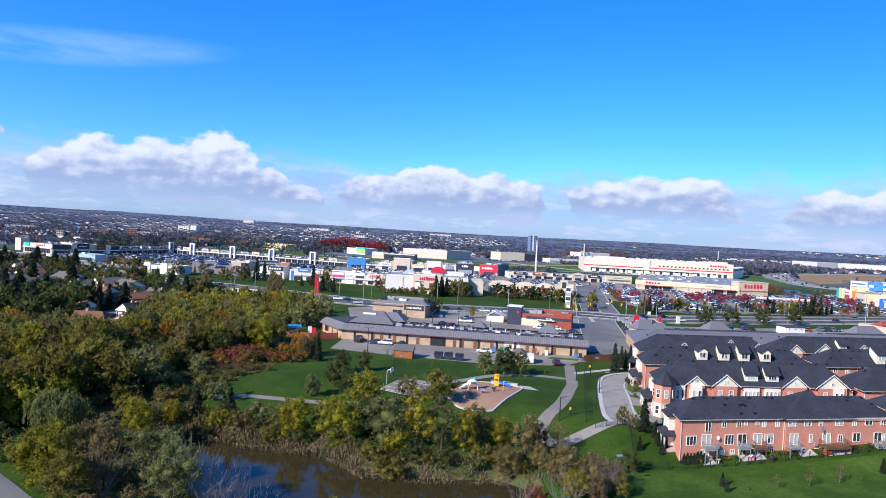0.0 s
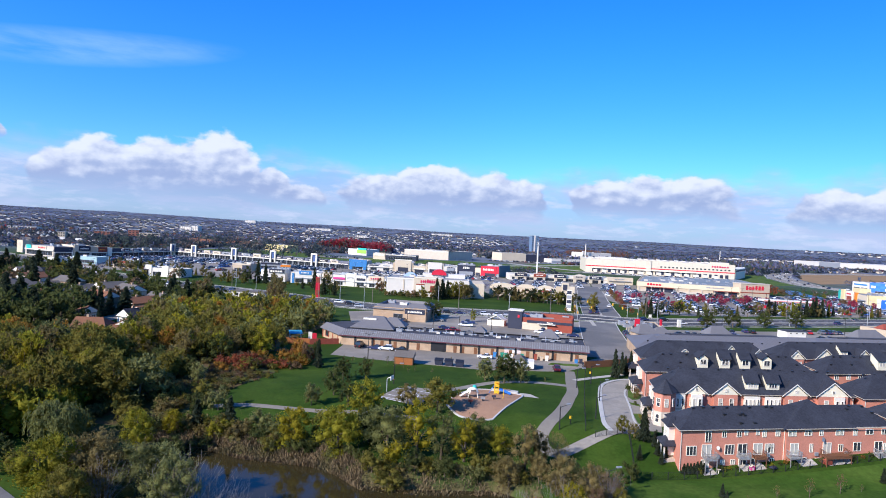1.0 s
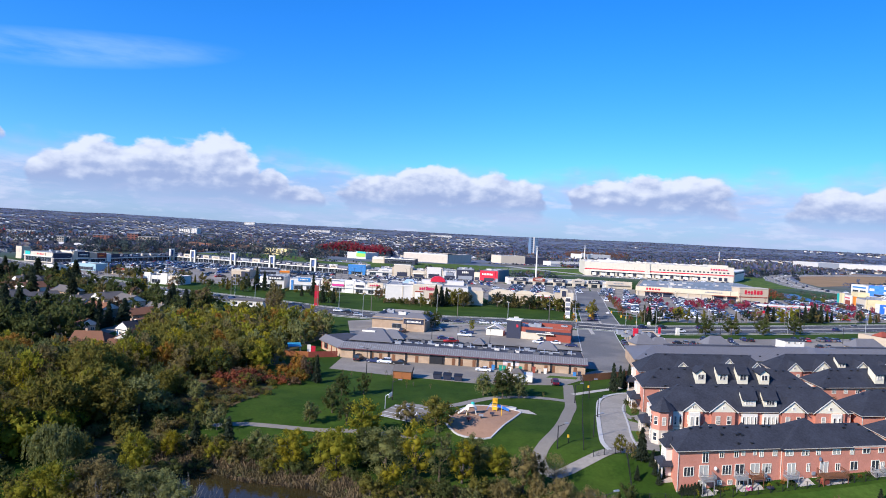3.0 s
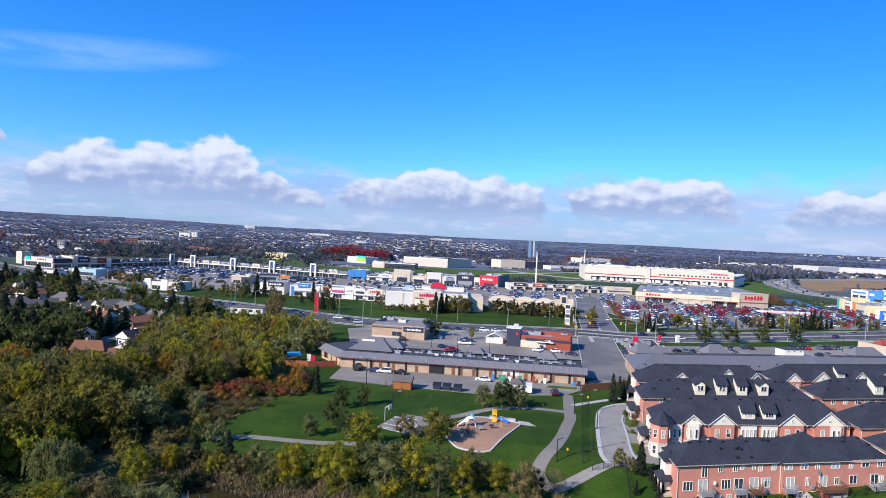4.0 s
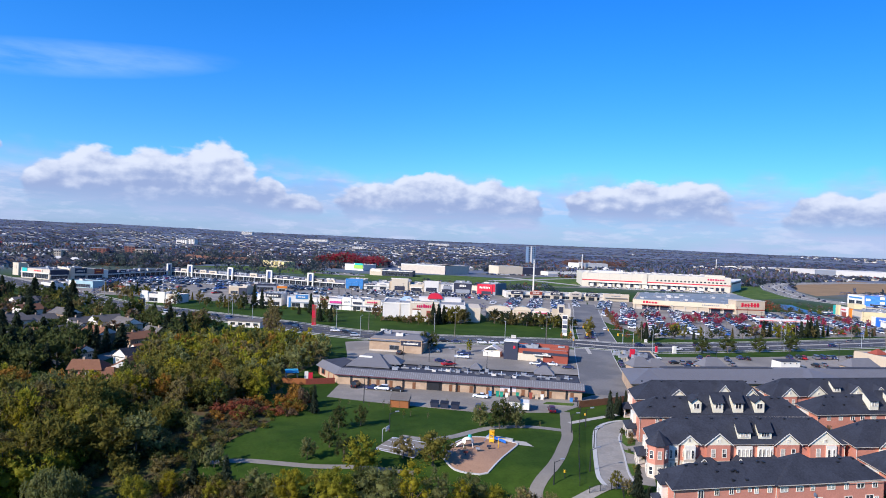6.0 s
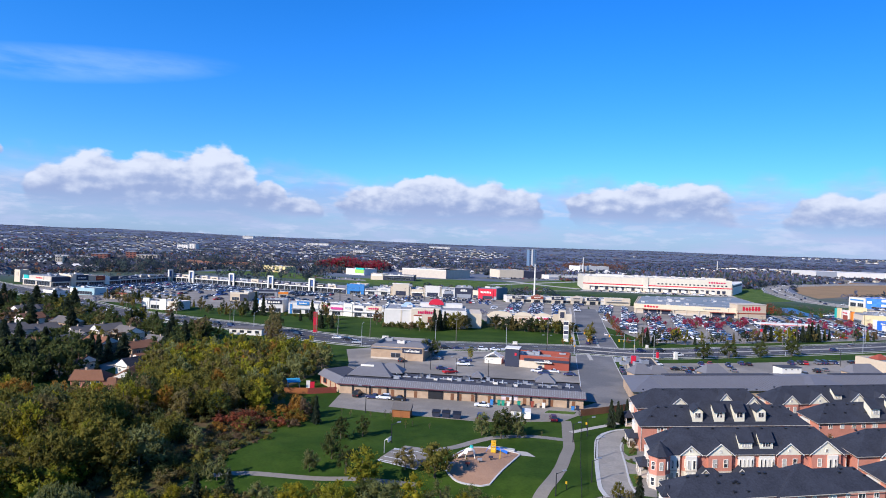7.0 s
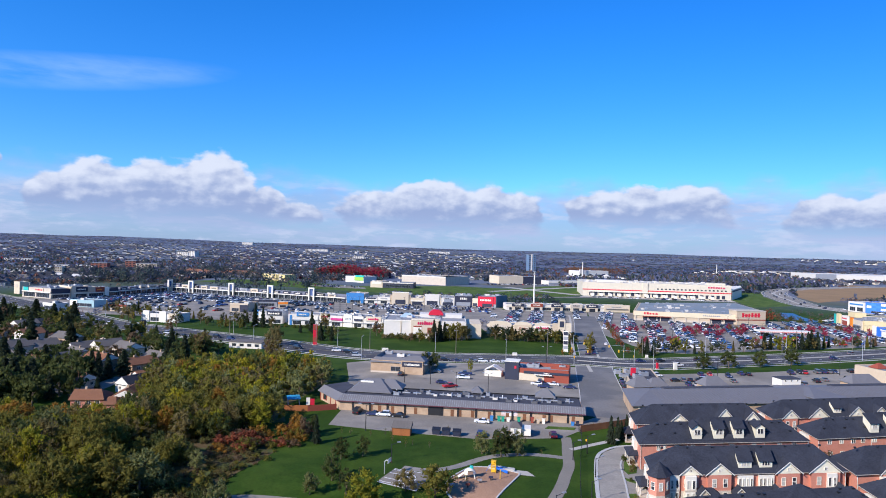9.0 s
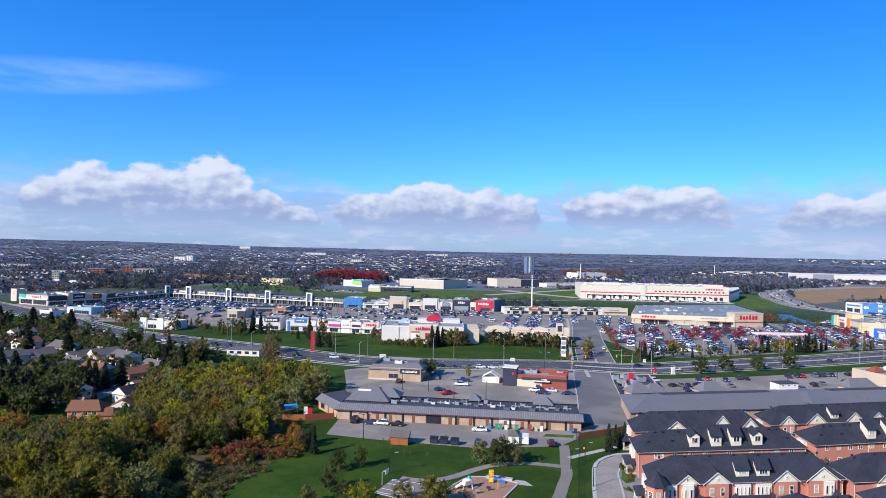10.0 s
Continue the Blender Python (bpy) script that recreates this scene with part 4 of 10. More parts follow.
def store(label, x0, y0, x1, y1, deep, tall, wall=WHITEW, roof=PALEROOF, panels=(), glass=(), signs=(), units=4, skew=0.0, group="shops", name="shop_building", parapet=True, seed=0):
    """A flat-roofed shop whose long wall runs from (x0, y0) to (x1, y1), seen from the south.
    panels: (from, to, z0, z1, material, proud); glass: (from, to, z0, z1); signs: (at, z, width, height, material, pieces) with fractions of the length."""
    length = math.hypot(x1 - x0, y1 - y0)
    turn = math.degrees(math.atan2(y1 - y0, x1 - x0))
    h = thing(name, pose(x0, y0, 0, 0, 0, turn), label, "shop", group)
    k = skew * deep
    poly = [(0, 0), (length, 0), (length + k, deep), (k, deep)]
    part("wall", Build().prism(poly, -0.3, tall - 0.5), wall, h)
    part("roof", Build().prism([(0.3, 0.3), (length - 0.3, 0.3), (length + k - 0.3, deep - 0.3), (k + 0.3, deep - 0.3)], tall - 0.5, tall - 0.42), roof, h)
    if parapet:
        b = Build()
        for (ax, ay), (bx, by) in zip(poly, poly[1:] + poly[:1]):
            v = Vector((bx - ax, by - ay)).normalized() * 0.35
            nx_, ny_ = -v.y, v.x
            b.solid([(ax, ay, tall - 0.5), (bx, by, tall - 0.5), (bx + nx_, by + ny_, tall - 0.5), (ax + nx_, ay + ny_, tall - 0.5), (ax, ay, tall), (bx, by, tall), (bx + nx_, by + ny_, tall), (ax + nx_, ay + ny_, tall)],
                    [(4, 5, 6, 7), (0, 1, 5, 4), (2, 3, 7, 6), (1, 2, 6, 5), (3, 0, 4, 7)])
        part("parapet", b, wall, h)
    for f0, f1, z0, z1, m, pr in panels:
        part("facade_panel", Build().box(f0 * length, f1 * length, -pr, max(0.2, min(1.2, pr)), z0, z1), m, h)
    for f0, f1, z0, z1 in glass:
        n = max(2, round((f1 - f0) * length / 2.2))
        window(h, (f0 + f1) / 2 * length, -0.02, z0, (f1 - f0) * length, z1 - z0, n, frame_mat=GREY)
    for i, (f, z, w, hh, m, n) in enumerate(signs):
        sign_bars(h, f * length, -0.5, z, w, hh, m, n, seed + i)
    rng = random.Random(int(abs(x0) * 7 + seed))
    for i in range(units):
        roof_unit(h, rng.uniform(0.1, 0.9) * length, rng.uniform(0.2, 0.85) * deep, tall - 0.45, rng.uniform(2, 4), rng.uniform(1.6, 2.6), rng.uniform(1.1, 1.7), rng.choice((GALV, WHITEW, GREY)))
    return h


def seams(b, x0, x1, ya, za, yb, zb, step=0.7):
    """Standing seams on a sloping metal roof."""
    n = int((x1 - x0) / step)
    for i in range(n + 1):
        x = x0 + (x1 - x0) * i / n
        b.solid([(x - 0.03, ya, za), (x + 0.03, ya, za), (x + 0.03, yb, zb), (x - 0.03, yb, zb), (x - 0.03, ya, za + 0.07), (x + 0.03, ya, za + 0.07), (x + 0.03, yb, zb + 0.07), (x - 0.03, yb, zb + 0.07)],
                [(4, 5, 6, 7), (0, 1, 5, 4), (3, 0, 4, 7), (1, 2, 6, 5)])
    return b


DARKUNIT = mat("weathered_unit_metal", (0.13, 0.13, 0.14), 0.6, 0.2, var=0.3)


def plaza():
    """The long plaza whose tan brick back looks over the park."""
    L, D = 76.4, 14.0
    h = thing("plaza_building", pose(-31.6, 201.3, 0, 0, 0, -7.2), "long tan brick plaza with grey metal eaves and flat dark roof", "building")
    part("wall", Build().box(0, L, 0, 1.5, -0.3, 3.6), BRICK_TAN, h)
    part("wall", Build().box(0, L, 1.5, D, -0.3, 4.3), BRICK_TAN, h)
    part("wall", Build().prism([(-10.4, 12.0), (0, 0), (0.05, 13.9), (-4, 20)], -0.3, 3.5), BRICK_TAN, h)
    part("roof", Build().box(0.4, L - 0.4, 1.4, D + 1, 4.3, 4.55), FLATROOF, h, "dark flat membrane roof")
    part("roof", Build().prism([(-9.2, 13.0), (0.5, 1.6), (0.5, 14.9), (-3.6, 19.6)], 3.5, 4.7), FLATROOF, h)
    e = Build().solid([(-0.7, -0.9, 3.15), (L + 0.7, -0.9, 3.15), (L + 0.7, 1.5, 4.85), (0.5, 1.5, 4.85), (-0.7, -0.9, 3.0), (L + 0.7, -0.9, 3.0), (L + 0.7, 1.7, 4.85), (0.5, 1.7, 4.85)],
                      [(0, 1, 2, 3), (0, 4, 5, 1), (1, 5, 6, 2), (3, 2, 6, 7), (4, 7, 6, 5)])
    part("eave_trim", Build().box(-0.75, L + 0.75, -0.98, -0.88, 2.92, 3.2), mat("dark_red_trim", (0.10, 0.03, 0.04), 0.6, var=0.2), h, "dark red eave edge")
    ev = part("eave_roof", e, METALROOF, h, "grey standing-seam metal eave")
    part("roof_seams", seams(Build(), 0.3, L + 0.4, -0.85, 3.18, 1.45, 4.83), GREY, ev)
    part("eave_roof", Build().solid([(-11.3, 11.8, 3.1), (-0.7, -0.9, 3.1), (0.6, 1.5, 4.85), (-9.4, 13.0, 4.85), (-11.3, 11.8, 2.95), (-0.7, -0.9, 2.95)], [(0, 1, 2, 3), (0, 4, 5, 1), (0, 3, 4), (1, 5, 2)]), METALROOF, h)
    part("end_window", Build(pose(-10.4, 12.0, 0, 0, 0, math.degrees(math.atan2(-12.0, 10.4)))).box(3.0, 5.4, -0.1, 0.05, 0.9, 2.5), GLASSY, h)
    for u0, u1, v0, v1 in ((2.8, 5.6, 2.5, 2.75), (2.8, 5.6, 0.7, 0.9), (2.8, 3.0, 0.9, 2.5), (5.4, 5.6, 0.9, 2.5), (8.6, 8.9, -0.2, 3.0), (12.6, 12.9, -0.2, 3.0), (0.4, 0.8, -0.2, 3.0)):
        part("red_trim", Build(pose(-10.4, 12.0, 0, 0, 0, math.degrees(math.atan2(-12.0, 10.4)))).box(u0, u1, -0.16, 0.02, v0, v1), MAROON, h)
    for k in range(13):
        x = 4.3 + 5.62 * k
        if k != 4:
            part("pilaster", Build().box(x - 0.28, x + 0.28, -0.22, 0.0, -0.2, 3.0), BLACK, h, "dark brown painted pilaster")
    doors = [10.2, 13.0, 17.2, 24.6, 36.2, 38.6, 42.6, 47.8, 53.4, 58.6, 64.6, 66.8, 73.4]
    for x in doors:
        part("door", Build().box(x - 0.5, x + 0.5, -0.07, 0.02, 0, 2.1), WOODB, h, "brown steel service door")
    # black slab paints the shade inside the garage opening
    part("garage_opening", Build().box(28.6, 33.4, -0.08, 0.04, 0, 2.9), BLACK, h, "black panel standing in for a shaded loading opening")
    part("mural", Build().box(51.5, 56.5, -0.05, 0.03, 1.2, 2.8), mat("faded_mural", (0.62, 0.45, 0.42), 0.8, var=0.6, fine=1.2, tint=(0.75, 0.7, 0.66)), h, "faded wall painting")
    rng = random.Random(5)
    for k in range(21):
        x, y = 8 + 3.2 * k + rng.uniform(-1.2, 1.2), rng.uniform(3.8, 11.5)
        roof_unit(h, x, y, 4.55, rng.uniform(1.0, 2.0), rng.uniform(1.0, 1.6), rng.uniform(0.6, 1.15), rng.choice((GREY, DARKUNIT, WHITEW, GREY, DARKUNIT)))
    for k in range(16):
        x = 12 + 4 * k + rng.uniform(-1, 1)
        part("vent_pipe", Build().tube((x, rng.uniform(3.5, 12), 4.5), (x, 8, rng.uniform(5.2, 5.9)), 0.12), GALV, h)
        part("duct", Build().box(x - 1.2, x + 1.4, 8.0, 8.35, 4.6, 4.95), GALV, h)
    part("hip_roof", Build().hip(1.0, 15.5, 5.0, 19.0, 5.0, 8.2, 5.0), METALROOF, h, "grey hipped metal tower roof")
    part("hip_roof", Build().hip(9.0, 18.5, 9.0, 16.0, 5.6, 8.0, 3.4), METALROOF, h)
    part("clerestory", Build().box(4.2, 8.6, 9.6, 10.2, 6.5, 7.6), WHITE, h)
    part("hip_roof", Build().hip(62.0, 68.6, 11.0, 16.5, 5.0, 7.4, 2.6), METALROOF, h)
    part("hip_roof", Build().hip(41.0, 45.0, 11.5, 16.5, 5.2, 7.0, 2.0), METALROOF, h)
    part("front_canopy", Build().solid([(18, 14, 4.9), (L, 14, 4.9), (L, 17.5, 3.6), (18, 17.5, 3.6), (18, 14, 4.6), (L, 14, 4.6), (L, 17.5, 3.4), (18, 17.5, 3.4)],
                                       [(0, 3, 2, 1), (4, 5, 6, 7), (2, 3, 7, 6), (1, 2, 6, 5), (0, 4, 7, 3)]), METALROOF, h)
    return h


plaza()

# the liquor shop with its wide fascia
beer = store("tan brick shop with grey mansard roof and dark fascia sign", -29.0, 264.0, -6.6, 260.6, 22, 5.2, BRICK_TAN, FLATROOF,
             panels=[(0.0, 1.0, 0.0, 0.7, STONE, 0.06), (0.58, 0.99, 0.0, 5.5, BRICK_TAN, 0.8), (0.60, 0.97, 3.1, 5.1, NAVY, 0.95)],
             glass=[(0.38, 0.56, 0.9, 2.8), (0.66, 0.92, 0.15, 2.7)], signs=[], units=5, group="plaza shops")
sign_bars(beer, 17.8, -0.96, 3.65, 6.4, 0.85, WHITE, 12, 3)
part("mansard_roof", Build().solid([(-0.6, -0.6, 4.4), (23.2, -0.6, 4.4), (23.2, 22.6, 4.4), (-0.6, 22.6, 4.4), (1.6, 1.6, 6.3), (21.0, 1.6, 6.3), (21.0, 20.4, 6.3), (1.6, 20.4, 6.3), (2.0, 2.0, 5.2), (20.6, 2.0, 5.2), (20.6, 20, 5.2), (2.0, 20, 5.2)],
                                   [(0, 1, 5, 4), (1, 2, 6, 5), (2, 3, 7, 6), (3, 0, 4, 7), (4, 5, 9, 8), (5, 6, 10, 9), (6, 7, 11, 10), (7, 4, 8, 11), (8, 9, 10, 11)]), METALROOF, beer, "grey metal mansard roof")
part("mansard_roof", Build().hip(12.9, 23.2, -0.3, 6.0, 5.5, 7.2, 2.6), METALROOF, beer)

# the fast food restaurant with a dark tower
food = store("red and cream fast food restaurant with dark corner tower", 26.6, 256.8, 51.4, 250.6, 13, 5.0, MAROON, PALEROOF,
             panels=[(0.0, 0.22, 0.0, 7.2, NAVY, 0.5), (0.22, 0.62, 0.1, 3.0, CREAM, 0.25), (0.30, 1.0, 3.0, 3.9, NAVY, 0.6), (0.62, 1.0, 0.0, 3.0, MAROON, 0.4)],
             glass=[(0.10, 0.2, 0.6, 3.2), (0.42, 0.46, 0.6, 2.6), (0.5, 0.54, 0.6, 2.6)], signs=[(0.17, 4.6, 1.0, 1.2, RED, 1), (0.66, 3.2, 2.4, 0.5, WHITE, 5)], units=4, group="plaza shops")
part("tower", Build().box(0.1, 5.4, 0.4, 6, 0, 7.2), NAVY, food, "dark corner tower")
part("tower_cap", Build().box(-0.2, 5.7, -0.7, 6.3, 7.2, 7.45), WHITE, food)
part("parapet", Build().box(11, 25.3, 8.2, 9.2, 4.6, 6.0).box(18, 25.3, 4.0, 4.6, 4.6, 5.6), MAROON, food)
part("canopy", Build().box(12.0, 19, -1.7, 0.2, 2.75, 3.0), WHITE, food)
tent = thing("patio_shelter", pose(18.6, 262.0, 0, 0, 0, -14), "white gabled patio shelter with pale walls", "shelter")
part("wall", Build().box(0, 7, 0, 5.5, 0, 2.3), WHITE, tent)
part("roof", Build().gable(-0.3, 7.3, -0.3, 5.8, 2.3, 4.4), WHITE, tent)

# the second plaza: a long grey roof behind the townhouses
def east_plaza():
    L, K = 138.0, 0.36
    h = thing("plaza_building", pose(61.8, 200.6, 0, 0, 0, 10.5), "long plaza with sloping grey metal roof and tan brick back", "building")
    part("wall", Build().prism([(0, 0), (L, 0), (L, 24), (24 * K, 24)], -0.3, 3.9), BRICK_TAN, h)
    r = Build().solid([(-0.6, -0.7, 4.0), (L, -0.7, 4.0), (L, 11.5, 6.3), (12, 11.5, 6.3), (24.5 * K - 0.6, 24.5, 4.0), (12.6, 13, 6.3), (L, 13, 6.3), (L, 24.5, 4.0), (-0.6, -0.7, 3.8), (L, -0.7, 3.8), (24.5 * K - 0.6, 24.5, 3.8)],
                      [(0, 1, 2, 3), (0, 3, 5, 4), (3, 2, 6, 5), (5, 6, 7, 4), (0, 8, 9, 1), (0, 4, 10, 8)])
    rf = part("roof", r, METALROOF, h, "grey standing-seam metal roof")
    part("roof_seams", seams(Build(), 12, L - 1, -0.65, 4.02, 11.45, 6.3, 1.2), METALROOF, rf)
    part("roof_well", Build().box(18, 60, 12.2, 15, 6.0, 6.5), FLATROOF, h)
    part("roof_well", Build().box(84, L - 4, 12.2, 15, 6.0, 6.5), FLATROOF, h)
    for x, w in ((14.5, 7.0), (43.0, 8.5), (106, 12)):
        t = part("entrance_tower", Build().box(x - w / 2, x + w / 2, 20, 26, 0, 5.4), BRICK_TAN, h)
        part("tower_roof", Build().hip(x - w / 2 - 0.5, x + w / 2 + 0.5, 19.5, 26.5, 5.4, 8.4, 2.6), METALROOF, t)
    part("roof", Build().hip(66, 80, -0.5, 22, 5.0, 6.7, 7.0), METALROOF, h)
    box_ = part("clerestory", Build().box(69.5, 77.5, 20, 25, 4, 7.3), WHITE, h, "white clerestory box")
    part("clerestory_roof", Build().box(69.3, 77.7, 19.8, 25.2, 7.3, 7.55), FLATROOF, box_)
    for wx in (71.0, 73.5, 76.0):
        window(box_, wx, 20.0, 6.45, 0.8, 0.6, 1)
    for k in range(14):
        part("pilaster", Build().box(2 + 9.6 * k, 2.6 + 9.6 * k, -0.2, 0, -0.2, 3.8), STONE, h)
    for x in (5, 12, 31, 50, 69):
        part("door", Build().box(x, x + 1.0, -0.06, 0.02, 0, 2.1), WOODB, h)
    return h


east_plaza()
grill = store("pale restaurant with grey flat roof and steel framed corner", 71.5, 236.5, 84.0, 238.5, 24, 4.6, TANW, FLATROOF, skew=0.34, panels=[(0.0, 1.0, 4.0, 5.1, GREY, 0.4), (0.35, 1.0, 0.2, 3.0, WHITE, 0.2)],
              glass=[(0.05, 0.3, 0.4, 2.8)], units=7, group="plaza shops", seed=2)
part("entrance_roof", Build().hip(5.5, 13.5, -5, 1.5, 3.4, 6.2, 2.6), METALROOF, grill)
rest = store("tan stucco restaurant with grey roof and red awning", 190.0, 266.0, 219.0, 272.0, 18, 5.2, TANW, PALEROOF, panels=[(0.3, 0.5, 3.2, 4.4, RED, 0.7)], glass=[(0.05, 0.2, 0.8, 2.6), (0.6, 0.9, 0.8, 2.6)], units=4, group="plaza shops")
part("cupola", Build().hip(2, 8, 8, 13, 5.2, 7.2, 2.4), MAROON, rest)

# shops across the main road
big = store("large white bookshop building with tan panels and red lettering", -33.4, 367.0, 14.5, 367.0, 30, 10.4, WHITEW, PALEROOF,
            panels=[(0.0, 0.5, 0.0, 1.2, TANW, 0.15), (0.0, 0.5, 9.6, 10.0, WHITE, 0.2), (0.20, 0.215, 0.0, 9.6, CREAM, 0.2), (0.36, 0.375, 0.0, 9.6, CREAM, 0.2), (0.33, 0.68, 3.0, 11.4, CREAM, 0.8), (0.345, 0.665, 10.6, 11.0, WHITE, 0.95),
                    (0.36, 0.46, 2.8, 6.6, WHITE, 0.95), (0.36, 0.46, 6.6, 7.3, MAROON, 1.0), (0.53, 0.58, 3.0, 6.4, MAROON, 0.95), (0.68, 1.0, 0.0, 1.2, TANW, 0.15)],
            glass=[(0.37, 0.45, 3.3, 5.9)], signs=[], units=6, group="shops across the road")
MAGENTA = mat("crimson_letters", (0.55, 0.02, 0.09), 0.5, var=0.1)
sign_bars(big, 0.515 * 47.9, -0.9, 8.0, 10.0, 2.2, MAGENTA, 8, 4)
part("wall", Build().box(47.9, 57, 5, 29, -0.3, 8.6), CREAM, big)
part("wall", Build().box(20, 46, 20, 29.5, 9.8, 12.2), WHITEW, big, "white raised roof hall")
part("skylight", Build().hip(8, 17, 18, 26, 9.9, 12.4, 3.0), mat("pale_blue_glazing", (0.35, 0.46, 0.6), 0.3), big)
part("red_dome", Build().solid([(30 + 4.6 * math.cos(a), 19, 11.6 + 3.4 * math.sin(a)) for a in np.linspace(0, math.pi, 13)] + [(30 + 4.6 * math.cos(a), 24, 11.6 + 3.4 * math.sin(a)) for a in np.linspace(0, math.pi, 13)],
                               [tuple(range(13)), tuple(reversed(range(13, 26)))] + [(i + 1, i, i + 13, i + 14) for i in range(12)]), RED, big, "red arched entrance roof")

PINK = mat("pink_panel", (0.55, 0.05, 0.22))
OUT = [(-118.0, 416.3, -105.0, 416.7, 8.0, WHITEW, [(0.0, 0.06, 0.0, 8.4, CREAM, 0.3), (0.2, 0.95, 5.6, 8.2, NAVY, 0.4)], [(0.57, 6.2, 8.0, 1.4, WHITE, 5)]),
       (-100.4, 413.2, -80.5, 413.0, 7.2, WHITEW, [(0.05, 0.12, 0.0, 6.4, SKYBLUE, 0.3), (0.28, 0.68, 5.8, 8.2, SKYBLUE, 0.4), (0.1, 1.0, 3.2, 3.6, GREY, 0.5), (0.72, 0.98, 3.8, 6.0, WHITE, 0.3)], [(0.48, 6.6, 5.0, 0.9, WHITE, 6)]),
       (-80.0, 412.8, -64.3, 410.0, 7.0, WHITEW, [(0.05, 0.45, 4.6, 8.0, CREAM, 0.4), (0.5, 1.0, 4.0, 5.4, PINK, 0.5), (0.0, 1.0, 2.9, 3.2, GREY, 0.8)], [(0.25, 5.6, 4.4, 1.0, MAGENTA, 5)]),
       (-64.0, 410.0, -50.2, 406.4, 7.4, WHITEW, [(0.05, 0.45, 0.0, 8.2, WHITE, 0.4), (0.1, 0.4, 4.6, 6.0, GREY, 0.5), (0.55, 0.95, 4.2, 5.6, NAVY, 0.4), (0.0, 1.0, 2.9, 3.2, GREY, 0.8)], [(0.25, 5.0, 3.2, 0.7, WHITE, 5)]),
       (-50.0, 406.4, -37.2, 404.6, 6.4, WHITEW, [(0.1, 0.9, 4.6, 7.6, CREAM, 0.4), (0.0, 1.0, 2.9, 3.2, GREY, 0.8)], [(0.5, 5.4, 7.0, 1.4, MAGENTA, 5)])]
for i, (a, b_, c_, d_, tt, w_, pn, sg) in enumerate(OUT):
    store("white outlet shop with coloured sign panels", a, b_, c_, d_, 17, tt, w_, PALEROOF, pn, [(0.15, 0.42, 0.4, 2.8), (0.55, 0.9, 0.4, 2.8)], sg, 3, group="shops across the road", seed=i)
corner = store("white outlet shop with sky blue corner", -127.0, 428.0, -118.5, 418.0, 16, 7.2, WHITEW, PALEROOF, [(0.0, 0.5, 4.6, 8.0, SKYBLUE, 0.4)], [(0.5, 0.95, 0.5, 3.0)], [], 2, group="shops across the road", seed=9)
store("tan cafe with dark side wing and flat roof", -162.3, 483.0, -148.0, 481.5, 20, 6.6, TANW, FLATROOF, [(0.0, 1.0, 5.6, 6.7, CREAM, 0.3), (0.55, 1.0, 0.2, 5.4, NAVY, 0.3)], [(0.1, 0.5, 0.6, 3.0)], [], 3, group="shops across the road")
store("low grey shop block with flat roof in the car park", -161.0, 528.0, -139.0, 532.0, 14, 5.2, GREY, FLATROOF, [(0.0, 1.0, 4.2, 5.3, NAVY, 0.3)], [(0.1, 0.9, 0.5, 2.8)], [], 3, group="shops across the road")
store("small orange and tan corner shop", -135.7, 522.0, -127.7, 523.5, 9, 4.6, TANW, FLATROOF, [(0.0, 1.0, 3.2, 4.7, ORANGE, 0.3)], [(0.2, 0.8, 0.4, 2.4)], [], 1, group="shops across the road")

mid = store("cream shop row with arched parapets and dark signs", 28.5, 396.5, 80.0, 388.5, 15, 6.0, CREAM, PALEROOF,
            panels=[(0.02, 0.30, 0.0, 6.4, CREAM, 0.6), (0.06, 0.26, 0.4, 5.6, STONE, 0.75), (0.33, 0.54, 0.0, 6.2, TANW, 0.7), (0.37, 0.50, 3.8, 5.2, CREAM, 0.85), (0.57, 0.76, 0.0, 6.4, WHITEW, 0.6), (0.78, 0.85, 0.0, 8.2, TANW, 0.5), (0.85, 0.93, 0.0, 10.4, CREAM, 0.9), (0.865, 0.915, 6.0, 9.6, NAVY, 1.0), (0.93, 1.0, 0.0, 8.6, CREAM, 0.6)],
            glass=[(0.60, 0.73, 0.4, 3.0), (0.37, 0.50, 0.4, 3.0), (0.94, 0.99, 3.0, 6.0)], signs=[], units=5, group="shops across the road")
sign_bars(mid, 0.665 * 52.1, -0.75, 4.4, 7.5, 1.2, MAGENTA, 7, 8)
sign_bars(mid, 0.435 * 52.1, -0.88, 4.1, 5.0, 0.8, MAROON, 6, 9)
part("wall", Build().box(0.85 * 52.1, 0.93 * 52.1, 0.9, 8, 5.6, 10.4), CREAM, mid, "cream corner tower")
for f0, f1 in ((0.02, 0.30), (0.33, 0.54), (0.57, 0.76)):
    fm, fw = (f0 + f1) / 2 * 52.1, (f1 - f0) / 2 * 52.1
    arc = [(fm + fw * math.cos(a), 6.2 + 2.1 * math.sin(a)) for a in np.linspace(0, math.pi, 11)]
    part("parapet_arch", Build().solid([(u, -0.62, v) for u, v in arc] + [(u, 0.3, v) for u, v in arc], [tuple(range(11)), tuple(reversed(range(11, 22)))] + [(i + 1, i, i + 11, i + 12) for i in range(10)]), CREAM, mid, "cream arched parapet")
    part("gable_roof", Build().gable(fm - fw, fm + fw, 0.3, 11, 5.8, 8.0), mat("pale_green_roof", (0.34, 0.40, 0.37), 0.7), mid)

